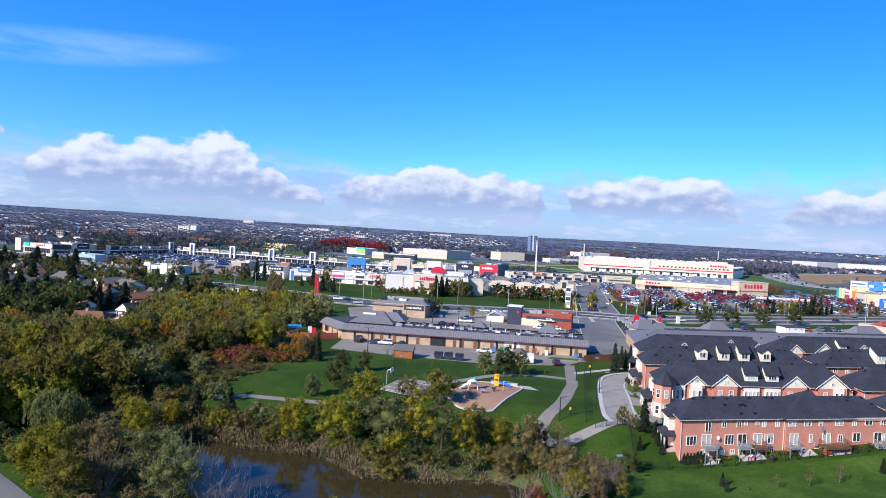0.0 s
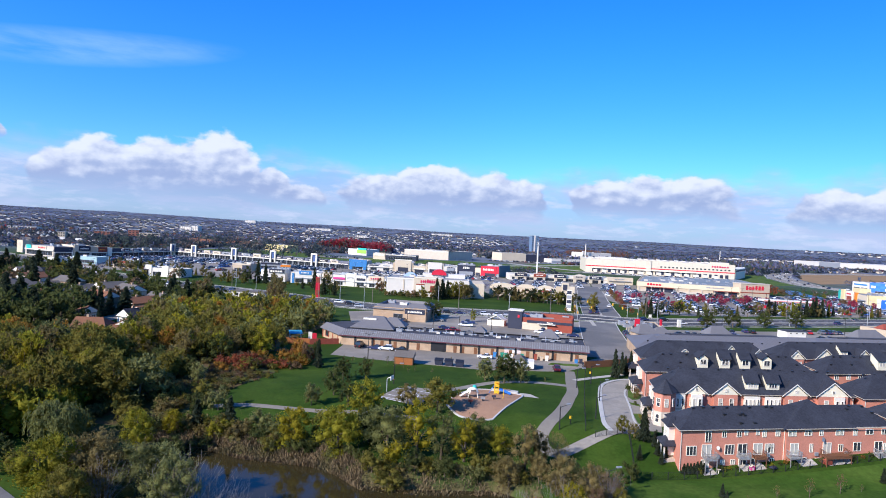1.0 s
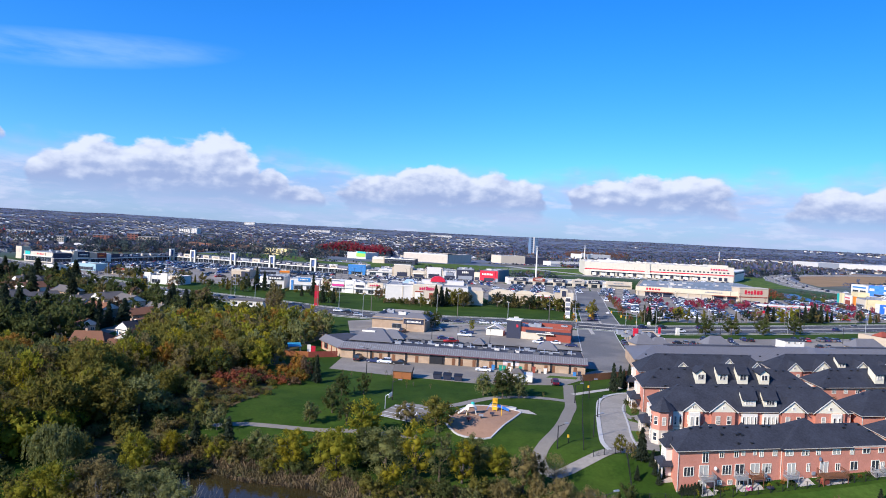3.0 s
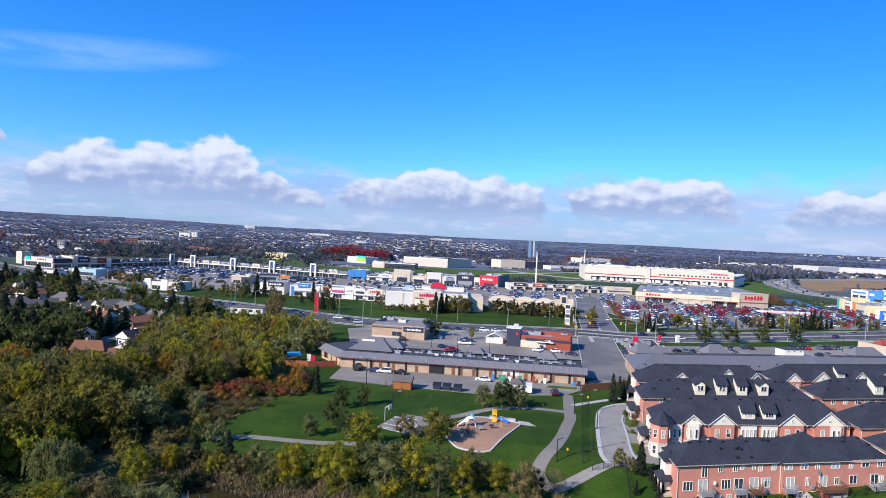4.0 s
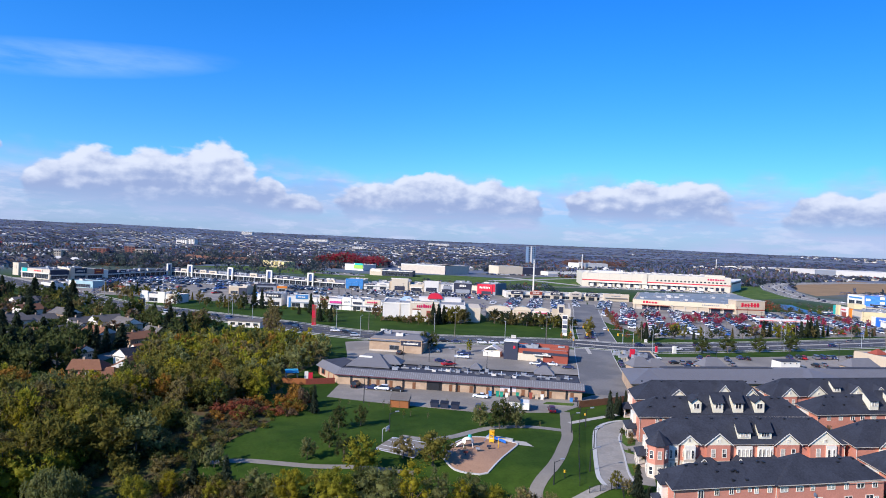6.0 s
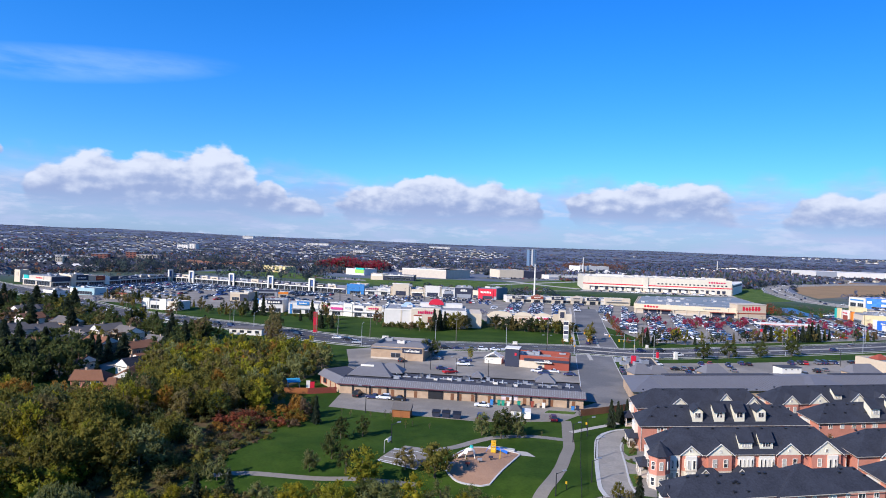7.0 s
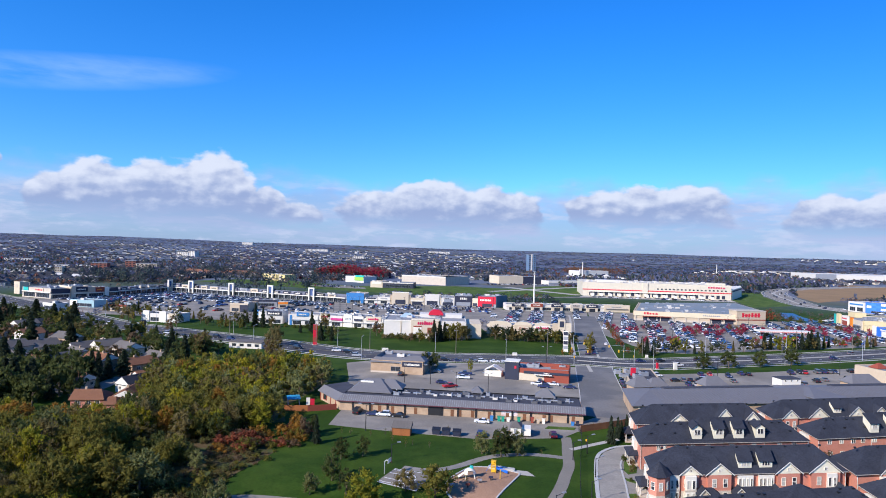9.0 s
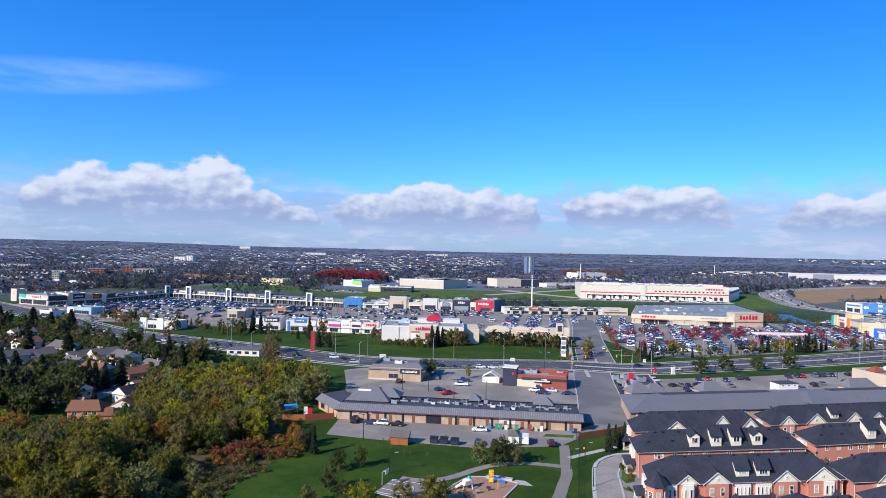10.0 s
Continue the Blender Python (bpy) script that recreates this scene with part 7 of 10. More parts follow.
# red sumac and scrub on the slope
for i in range(100):
    x, y = trng.uniform(-57, -35), trng.uniform(150, 184)
    if abs((x + 58) * 0.45 + 161 - y) < 7.5:
        tree("bush", trng.choices(("red", "orange", "brown", "olive", "rust"), (6, 3, 3, 4, 2))[0], x, y, trng.uniform(1.5, 3.2), 1.3, "on the dry slope", "scrub")
SLOPE = []
for i in range(170):
    x, y = trng.uniform(-76, -46), trng.uniform(130, 168)
    if x > lerp(y, (120, 132, 140, 150, 158, 166, 178), (-56, -51, -49, -45, -43, -47, -52)):
        continue
    SLOPE.append(("lowbush", trng.choices(("brown", "rust", "olive", "silver"), (6, 3, 1, 1))[0], x, y, trng.uniform(0.7, 1.7), 1.3))
for i in range(120):
    x = trng.uniform(-112, -42)
    y = trng.uniform(88, 134)
    if y < 108 and x < -58 or x > -70 and y > 98 or x > -64 or x > lerp(y, (84, 116), (-33, -50)) - 2 and y < lerp(x, *SHORE) + 3 or y < 99 - (x + 76) * 0.75 and x < -44:
        continue
    tree(trng.choice(("round", "bush", "round", "sparse", "tall")), trng.choices(("olive", "green", "lime", "silver", "brown", "yellow"), (7, 1, 6, 2, 3, 1))[0], x, y, trng.uniform(5, 10), 1.15, "at the edge of the wood", "wood trees")
SCRUB = []
for i in range(40):
    x, y = trng.uniform(-68, -47), trng.uniform(112, 136)
    if y > lerp(x, *SHORE) + 3:
        SCRUB.append(("lowbush", trng.choices(("green", "olive", "brown", "silver"), (5, 3, 3, 1))[0], x, y, trng.uniform(1.8, 3.6), 1.1))
solo("ground_slope", drape([[(-86 + k * (86 + lerp(y, (120, 132, 140, 150, 158, 166, 178), (-54, -49, -47, -43, -41, -45, -50))), y) for k in np.linspace(0, 1, 15)] for y in np.linspace(120, 178, 30)], 0.06), mat("dry_grass", (0.105, 0.074, 0.036), 0.95, tint=(0.065, 0.075, 0.024), var=0.6, fine=1.2, coarse=0.2, spec=0.1),
     "dry brown grass slope beside the wood", "ground", kind="structure")

for i in range(46):
    y = trng.uniform(126, 172)
    x = lerp(y, (120, 132, 140, 150, 158, 166, 178), (-54, -49, -47, -43, -41, -45, -50)) + trng.gauss(-1.5, 1.6)
    if abs(y - 132) > 2:
        SCRUB.append(("lowbush", trng.choices(("brown", "olive", "rust", "green"), (4, 4, 1, 3))[0], x, y, trng.uniform(0.6, 1.3), 1.3))
BANKSOIL = mat("bank_undergrowth", (0.062, 0.085, 0.022), 0.95, tint=(0.10, 0.085, 0.035), var=0.6, fine=1.4, coarse=0.3, spec=0.1)
solo("ground_bank", drape([[(x, lerp(x, *SHORE) - 4 + k) for x in np.linspace(-62, 17, 53)] for k in np.linspace(0, 11, 9)], 0.05), BANKSOIL, "dark weedy soil along the pond bank", "ground", kind="structure")
solo("ground_bank", drape([[(lerp(y, (78, 90, 100, 116), (-41, -54, -63, -68)) + k * (lerp(y, (78, 116), (-30, -50)) - lerp(y, (78, 90, 100, 116), (-41, -54, -63, -68))), y) for k in np.linspace(0, 1, 13)] for y in np.linspace(78, 121, 24)], 0.045), BANKSOIL, "dark weedy soil under the bank trees", "ground", kind="structure")

EDGE = []
for i in range(90):
    x, y = trng.uniform(-82, -46), trng.uniform(150, 190)
    edge = (x + 58) * 0.45 + 161
    if edge + 6 < y < edge + 24 and not (x > -48 and y > 166):
        EDGE.append(("mid", trng.choices(("olive", "green", "lime", "brown", "orange"), (6, 2, 3, 2, 2))[0], x, y, trng.uniform(5, 8.5), 1.1))
for i in range(16):
    x, y = trng.uniform(-70, -55), trng.uniform(134, 152)
    EDGE.append(("mid", trng.choices(("olive", "green", "silver", "brown"), (5, 5, 2, 2))[0], x, y, trng.uniform(4, 7), 1.1))
stuff_trees("woodland_edge", EDGE, "lower olive trees along the edge of the wood")

# reeds along the pond
rb = Build()
rng = random.Random(9)
for i in range(26000):
    x = rng.uniform(-52, 17)
    y = lerp(x, *SHORE) + abs(rng.gauss(0, 1)) * 3.6 - 2.0
    if noise.noise((x * 0.12, y * 0.12, 3.0)) < -0.5 or x > -12 and rng.random() < 0.7:
        continue
    z, hh, a = max(WATER_Z - 0.2, ground_z(x, y)), rng.uniform(0.3, 1.25) * (0.8 + 0.7 * noise.noise((x * 0.35, y * 0.35, 1.0))) * (1.0 if x < -12 else 0.6), rng.uniform(0, 6.28)
    w = 0.045
    dx, dy, lx, ly = math.cos(a) * w, math.sin(a) * w, rng.gauss(0, 0.25), rng.gauss(0, 0.25)
    k = len(rb.v)
    rb.v += [(x - dx, y - dy, z - 0.1), (x + dx, y + dy, z - 0.1), (x + dx * 1.6 + lx, y + dy * 1.6 + ly, z + hh), (x - dx * 1.6 + lx, y - dy * 1.6 + ly, z + hh * 0.96)]
    rb.f.append((k, k + 1, k + 2, k + 3))
solo("reeds", rb, mat("dry_reed", (0.185, 0.135, 0.075), 0.9, var=0.5, fine=1.5, coarse=0.25, tint=(0.12, 0.10, 0.05), island=0.8, spec=0.1, leaf=0.2), "dry tan reeds along the pond bank", "reeds", kind="stuff")


def bare_shrub(x, y, h, seed):
    """A leafless pale shrub of many thin forking stems."""
    r = random.Random(seed)
    b = Build()
    for i in range(26):
        a, lean = r.uniform(0, 6.28), r.uniform(0.1, 0.75)
        p = Vector((0.15 * math.cos(a), 0.15 * math.sin(a), -0.2))
        d = Vector((math.cos(a) * lean, math.sin(a) * lean, 1)).normalized()
        for s in range(4):
            q = p + d * h * r.uniform(0.2, 0.32)
            b.tube(p, q, 0.038 - 0.008 * s, 0.030 - 0.007 * s, 3)
            for t in range(2):
                e = (d + Vector((r.gauss(0, 0.5), r.gauss(0, 0.5), r.uniform(0, 0.4)))).normalized()
                b.tube(q, q + e * h * 0.2, 0.016, 0.006, 3)
            d = (d + Vector((r.gauss(0, 0.18), r.gauss(0, 0.18), 0.05))).normalized()
            p = q
    solo("bare_shrub", b, mat("weathered_twig", (0.17, 0.155, 0.145), 0.9, var=0.3, spec=0.1), "leafless pale grey shrub beside the pond", "shrub", "bare shrubs", m=pose(x, y, ground_z(x, y)))


for i, (x, y, hh) in enumerate([(-33, 86, 8), (-30, 84.5, 7.5), (-27.5, 86, 7), (-36, 85, 6), (-24, 84, 6), (-31, 88.5, 5), (13, 94, 5), (19, 92, 6), (26, 96, 5), (-45, 86, 6)]):
    bare_shrub(x, y, hh, i)

for i in range(80):
    x = trng.uniform(-52, 16)
    y = lerp(x, *SHORE) + trng.uniform(1.5, 6.5)
    SCRUB.append(("lowbush", trng.choices(("olive", "green", "brown", "lime", "silver"), (4, 4, 4, 1, 2))[0], x, y, trng.uniform(1.0, 2.6), 1.1))
stuff_trees("slope_scrub", SLOPE, "low brown twiggy scrub on the dry slope")
stuff_trees("undergrowth", SCRUB, "low olive and brown undergrowth round the pond")
for x, y, k, c_, hh in [(19, 99, "round", "tan", 5.6), (22, 101, "sparse", "tan", 6.0), (25, 102, "sparse", "rust", 5.5), (17, 103.5, "round", "tan", 5.6), (28.5, 100, "round", "tan", 4.4), (24, 93, "round", "rust", 5.0), (24.4, 94.5, "round", "tan", 5.0), (28, 95, "round", "olive", 4.6)]:
    tree(k, c_, x, y, hh * 0.74, 1.0, "beside the pond outlet", "park trees")

HEDGE = [("lowbush", trng.choices(("green", "olive", "brown"), (4, 3, 2))[0], trng.uniform(-34, 10), trng.uniform(362.5, 365.5), trng.uniform(1.6, 3.0), 0.9) for i in range(30)]
HEDGE += [("lowbush", trng.choices(("green", "olive", "brown"), (4, 3, 2))[0], trng.uniform(-122, -40), trng.uniform(396, 401), trng.uniform(1.2, 2.4), 0.9) for i in range(20)]
stuff_trees("shop_hedges", HEDGE, "low green and brown shrubs along the shop walls")

# street and shop trees
for x, y, k, c_, hh in [(-66, 347, "conifer", "conifer", 10), (-63, 349, "far", "green", 8), (-60, 347, "conifer", "conifer", 9), (-4, 361, "conifer", "conifer", 12), (-1, 362, "conifer", "conifer", 11), (2, 361, "conifer", "conifer", 10), (6, 361, "far", "olive", 10), (9, 362, "far", "olive", 10), (12, 361, "far", "brown", 9), (-24, 356, "far", "green", 4.5), (-20, 356, "far", "brown", 4), (-16, 357, "far", "green", 4.5), (-11, 358, "far", "olive", 4.5), (107, 335, "conifer", "conifer", 9), (110, 336, "conifer", "conifer", 8), (126, 338, "far", "lime", 9), (183, 357, "conifer", "conifer", 9), (187, 358, "conifer", "conifer", 8), (191, 358, "far", "lime", 8.5), (197, 357, "far", "lime", 9),
                        (202, 359, "conifer", "conifer", 9), (206, 360, "conifer", "conifer", 10), (210, 361, "conifer", "conifer", 11), (213, 363, "conifer", "conifer", 11), (216, 362, "conifer", "conifer", 10), (268, 522, "far", "red", 8), (272, 520, "far", "red", 7),
                        (276, 518, "far", "rust", 6), (284, 514, "far", "green", 5), (290, 512, "far", "olive", 5), (297, 508, "far", "rust", 5), (303, 506, "far", "olive", 5)]:
    tree(k, c_, x, y, hh, 1.0, "beside the car park", "street trees")
for x, y in [(121, 290), (135, 295), (152.5, 300.5), (171.5, 308)]:
    tree("round", "green", x, y, 8.2, 1.25, "on the road verge", "street trees")
for i in range(22):
    tree(trng.choice(("far", "far", "conifer")), trng.choice(("olive", "brown", "green")) if i % 3 else "conifer", 31 + i * 2.1 + trng.uniform(-1, 1), 371 - i * 0.53 + trng.uniform(-2, 2), trng.uniform(6.5, 9), 1.35, "behind the shops", "street trees")
for x, y, k, c_, hh in [(-12, 352, "far", "olive", 8), (-6, 352, "far", "brown", 8), (0, 356, "conifer", "conifer", 10), (-3, 353, "conifer", "conifer", 9), (5, 360, "far", "olive", 9), (11, 362, "far", "olive", 9), (15, 365, "far", "brown", 8), (-17, 353, "far", "rust", 5),
                        (-38, 372, "far", "rust", 9), (-34, 380, "far", "brown", 8), (-78, 380, "conifer", "conifer", 13), (-71, 385, "far", "brown", 12), (-75, 372, "conifer", "conifer", 9), (-84, 376, "conifer", "conifer", 7), (-62, 368, "far", "brown", 6),
                        (-118, 400, "conifer", "conifer", 14), (-112, 396, "conifer", "conifer", 12), (-124, 398, "far", "green", 10), (-107, 398, "far", "brown", 8), (-88, 330, "far", "brown", 11), (-84, 326, "far", "brown", 10), (-80, 300, "far", "brown", 12),
                        (-6.5, 272, "round", "green", 7.5), (-2.5, 274, "round", "green", 7), (13, 270, "tall", "lime", 5.5), (78, 330, "far", "olive", 9), (80, 338, "far", "brown", 9), (77, 324, "far", "orange", 4), (66, 318, "far", "orange", 4), (62, 320, "far", "orange", 3.4),
                        (98, 330, "far", "red", 3.5), (106, 324, "conifer", "conifer", 10), (110, 326, "conifer", "conifer", 8), (103, 327, "far", "brown", 7)]:
    tree(k, c_, x, y, hh, 0.9, "near the main road", "street trees")
for i in range(30):
    x = 114 + i * 5.2
    y = 326 + (x - 114) * 0.345 + trng.uniform(1, 8)
    tree(trng.choice(("far", "conifer", "far")), trng.choices(("olive", "conifer", "brown", "green", "rust"), (4, 3, 3, 2, 1))[0], x, y, trng.uniform(4.5, 8.5), 0.85, "along the car park edge", "street trees")
MAPLES = []
for i in range(110):
    x = trng.uniform(114, 320)
    y = trng.choice((372, 404, 420, 437)) + trng.uniform(-3, 3) + (x - 150) * 0.16
    if y < 486 - (x - 150) * 0.33 or x > 226:
        MAPLES.append(("dot", trng.choice(("crimson", "crimson", "crimson", "rust")), x, y, trng.uniform(3.0, 4.8), 0.95))
stuff_trees("car_park_maples", MAPLES, "small crimson maples between parked cars")
for i in range(12):
    tree("far", trng.choice(("rust", "red", "brown")), 100 + i * 1.6 + trng.uniform(-0.6, 0.6), 350 + i * 9, 4.5, 0.8, "along the entrance road", "street trees")
CENTRE = []
for i in range(44):
    x = trng.uniform(-250, -120)
    y = 352 - (x + 120) * 0.62 + trng.uniform(22, 52)
    CENTRE.append((trng.choice(("far", "far", "conifer")), trng.choices(("olive", "conifer", "green", "brown", "yellow"), (4, 3, 3, 2, 1))[0], x, y, trng.uniform(5, 9), 0.9))
stuff_trees("centre_trees", CENTRE, "mixed autumn trees beside the shopping centre")

# ---- houses west of the wood ----
def house(x, y, turn, w, d, eave, ridge, roof, wall, label, chimney=True):
    h = thing("house", pose(x, y, ground_z(x, y), 0, 0, turn), label, "house", "suburban houses")
    part("wall", Build().box(-w / 2, w / 2, -d / 2, d / 2, -0.4, eave), wall, h)
    ends = (False, trng.random() < 0.4)
    part("roof", Build().hip(-w / 2 - 0.5, w / 2 + 0.5, -d / 2 - 0.5, d / 2 + 0.5, eave, ridge, d * 0.3, *ends), roof, h)
    for s, hipped in zip((-1, 1), ends):
        if not hipped:
            a, b = s * (w / 2 + 0.46), s * (w / 2 + 0.56)
            part("gable", Build().solid([(a, -d / 2, eave), (a, d / 2, eave), (a, 0, ridge - 0.35), (b, -d / 2, eave), (b, d / 2, eave), (b, 0, ridge - 0.35)], [(0, 1, 2), (5, 4, 3), (0, 3, 4, 1), (1, 4, 5, 2), (2, 5, 3, 0)]), WHITE, h, "white boarded gable")
    part("wall", Build().prism([(-w / 2, -d * 0.35), (-w / 2 + 0.02, -d * 0.35), (-w / 2 + 0.02, d * 0.35), (-w / 2, d * 0.35)], eave, eave + 0.02), wall, h)
    part("garage", Build().box(w / 2 - 0.2, w / 2 + 4.2, -d / 2 - 1.5, d / 4, -0.4, eave - 1.2), wall, h)
    part("garage_roof", Build().hip(w / 2 - 0.6, w / 2 + 4.7, -d / 2 - 2.0, d / 4 + 0.4, eave - 1.2, eave + 0.4, 1.6), roof, h)
    for k in (-0.28, 0.05, 0.32):
        window(h, k * w, -d / 2, 1.0, 1.5, 1.3, 2)
    for k in (-0.2, 0.2):
        window(h, -w / 2, k * d, 1.0, 1.3, 1.2, 2, face=-90)
    if chimney:
        part("chimney", Build().box(-w * 0.22, -w * 0.22 + 0.7, -0.2, 0.5, eave, ridge + 0.7), BRICK_TAN, h)
    return h


HOUSES = [(-229, 347, 62), (-232, 335, 60), (-185, 293, 60), (-181, 305, 150), (-164, 247, 62), (-163, 260, 150), (-149, 247, 65), (-150, 261, 62), (-157, 273, 150), (-150, 284, 60), (-165, 290, 62), (-106, 232, 60), (-186, 275, 60), (-151, 222, 150),
          (-236, 366, 62), (-138, 278, 150), (-122, 256, 62), (-120, 268, 150), (-204, 313, 60), (-129, 224, 150), (-176, 262, 150), (-196, 262, 60), (-212, 290, 62), (-222, 306, 150), (-246, 330, 62), (-260, 352, 150), (-274, 372, 60), (-180, 232, 62),
          (-168, 212, 150), (-200, 244, 62), (-226, 274, 150), (-250, 300, 62), (-285, 340, 62), (-300, 390, 150), (-205, 216, 150), (-240, 250, 62), (-135, 250, 150)]
for i, (x, y, tn) in enumerate(HOUSES):
    two = i % 3 == 0
    house(x, y, tn + trng.uniform(-6, 6), trng.uniform(10, 12.5), trng.uniform(7.5, 9), 5.2 if two else trng.uniform(2.9, 3.4), (5.2 if two else 3.1) + trng.uniform(2.3, 2.9), trng.choices((GREYROOF, SHINGLE, REDROOF), (6, 2, 2))[0], trng.choice((BRICK_TAN, CREAM, WHITEW, STONE)),
          "two storey house with white gables and grey roof" if two else trng.choice(("small suburban house with pale gabled roof", "brick bungalow with grey shingle roof")))
house(-110, 199.5, 8, 9.5, 8, 2.6, 5.0, REDROOF, BRICK, "brick bungalow with terracotta coloured roof")
house(-100.5, 205, 98, 9.5, 8, 2.6, 5.0, REDROOF, BRICK, "brick bungalow with terracotta coloured roof")
house(-106, 220, 62, 10, 8, 3.0, 5.8, SHINGLE, WHITEW, "small house with white gable and dark roof")
NOISE_WALL = [(-193, 328), (-186, 327.5), (-176, 322.5), (-168, 320.5), (-158.5, 315.5), (-146, 307), (-136, 301), (-121, 290.5)]
nwall = thing("noise_wall", Matrix(), "pale wavy concrete wall between gardens and main road", "wall")
for (ax, ay), (bx, by) in zip(NOISE_WALL, NOISE_WALL[1:]):
    ln, tn = math.hypot(bx - ax, by - ay), math.degrees(math.atan2(by - ay, bx - ax))
    part("wall_panel", Build().box(0, ln, -0.1, 0.1, -0.2, 2.0).box(0, ln, -0.18, 0.18, 2.0, 2.18).box(-0.2, 0.2, -0.2, 0.2, -0.2, 2.35), STONE, nwall).matrix_basis = pose(ax, ay, 0, 0, 0, tn)
for x, y, hh in [(-138, 204, 13), (-134, 207, 12), (-143, 207, 12), (-158, 236, 13), (-148, 236, 12), (-176, 300, 13), (-122, 243, 11), (-113, 262, 12), (-222, 381, 14), (-172, 248, 13), (-195, 300, 13), (-210, 322, 14), (-192, 236, 13), (-112, 276, 11), (-240, 342, 13), (-262, 366, 13), (-285, 410, 13), (-236, 384, 12), (-252, 392, 14), (-258, 400, 13), (-205, 345, 13), (-238, 318, 12), (-216, 268, 13), (-168, 226, 12)]:
    tree("conifer", "conifer", x, y, hh, trng.uniform(1.35, 1.8), "among suburban houses", "suburb spruces")
SUB = []
while len(SUB) < 340:
    x, y = trng.uniform(-330, -104), trng.uniform(190, 420)
    edge = lerp(x, (-420, -290, -210, -162, -125, -90), (575, 468, 398, 370, 352, 334)) - (16 if x < -225 else 30)
    ray_side = lambda a, b: abs(x * b - y * a) / math.hypot(a, b)
    if y > edge or y < 178 - (x + 104) * 0.12 or inside((x, y), WOOD) or any((x - a) ** 2 + (y - b) ** 2 < 60 or (0 < b - y < 13 and ray_side(a, b) < 4.0) for a, b, t in HOUSES + [(-113, 199, 0), (-101, 203, 0), (-106, 220, 0)]):
        if trng.random() < 0.985:
            continue
    SUB.append((trng.choice(("far", "far", "conifer")), trng.choices(("green", "conifer", "olive", "brown", "rust"), (10, 4, 1.5, 1, 1))[0], x, y, trng.uniform(6, 10.5), 1.15))
for i in range(46):
    x, y = trng.uniform(-196, -122), trng.uniform(203, 268)
    if all((x - a) ** 2 + (y - b) ** 2 > 42 for a, b, t in HOUSES):
        SUB.append(("far", trng.choices(("green", "olive", "conifer"), (8, 1, 3))[0], x, y, trng.uniform(7.5, 11), 1.2))
for i in range(60):
    x, y = trng.uniform(-205, -124), trng.uniform(192, 240)
    if all((x - a) ** 2 + (y - b) ** 2 > 36 for a, b, t in HOUSES):
        SUB.append((trng.choice(("far", "conifer")), trng.choices(("green", "conifer"), (6, 3))[0], x, y, trng.uniform(8, 12), 1.15))
SUB = [(("conifer" if c_ == "conifer" else "far"), c_, x, y, hh, w) for k, c_, x, y, hh, w in SUB]
stuff_trees("suburb_trees", SUB, "dark garden trees between suburban houses")
solo("road_suburb", strip([(-92, 250), (-118, 250), (-121, 236), (-124, 214), (-150, 233), (-200, 225), (-260, 250)], -3.5, 3.5, 0.05, 5.0), ASPHALT, "grey residential street", "road", kind="structure")
solo("road_suburb", strip([(-141, 244), (-146, 272), (-172, 276), (-200, 290), (-230, 325), (-270, 362)], -3.5, 3.5, 0.055, 5.0), ASPHALT, "grey residential street", "road", kind="structure")

# ---- the far town and woods ----
def clump(seed, n=7, tall=1.0):
    r = random.Random(seed)
    pts = []
    for i in range(n):
        d = Vector((r.gauss(0, 1), r.gauss(0, 1), r.gauss(0, 1))).normalized()
        pts.append((Vector((d.x * 0.42, d.y * 0.42, 0.52 + d.z * 0.42 * tall)) * 1.0, d))
    return leaf_mesh("clump", pts, 0.42, r, 0, 0.0)


CLUMPS = [clump(i) for i in range(6)]
FULL = [leaf_mesh("clump", [(c * 0.1, d) for c, d in crown_points(10, 4.4, 1.0, 8, 34, random.Random(60 + i))], 0.12, random.Random(90 + i), 0, 0.1) for i in range(5)]
frng = random.Random(77)
hut = Build().box(-0.5, 0.5, -0.4, 0.4, 0, 0.5)
nw = len(hut.f)
hut.hip(-0.56, 0.56, -0.46, 0.46, 0.5, 0.9, 0.3, thick=0.02)
HUT = hut.mesh("far_house_form")
for i, p in enumerate(HUT.polygons):
    p.material_index = 0 if i < nw else 1
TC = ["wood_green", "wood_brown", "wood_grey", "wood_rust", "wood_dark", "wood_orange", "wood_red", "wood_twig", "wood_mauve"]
trees_far, huts_far = [], []
AVOID = [(-440, 440, -60, 705), (-60, 440, 480, 600), (120, 600, 470, 900), (-345, 700, 240, 960), (-100, 900, 180, 1060), (240, 400, 620, 660)]


def free(x, y, pad=0):
    if any(a - pad < x < c_ + pad and b - pad < y < d + pad for a, b, c_, d in AVOID):
        return False
    if inside((x, y), FIELD):
        return False
    for a, b in zip(CURVE, CURVE[1:]):
        q0, q1, p = Vector(a), Vector(b), Vector((x, y))
        t = max(0, min(1, (p - q0).dot(q1 - q0) / (q1 - q0).length_squared))
        if (q0.lerp(q1, t) - p).length < 20 + pad:
            return False
    return True


def built_up(x, y):
    """Where the far land is housing rather than wood."""
    return noise.noise((x * 0.0017, y * 0.0017, 11.0)) + (0.25 if x < 250 else -0.3) - 0.1 * (y > 3000) + (0.45 if -100 < x < 420 and 1000 < y < 1450 else 0)


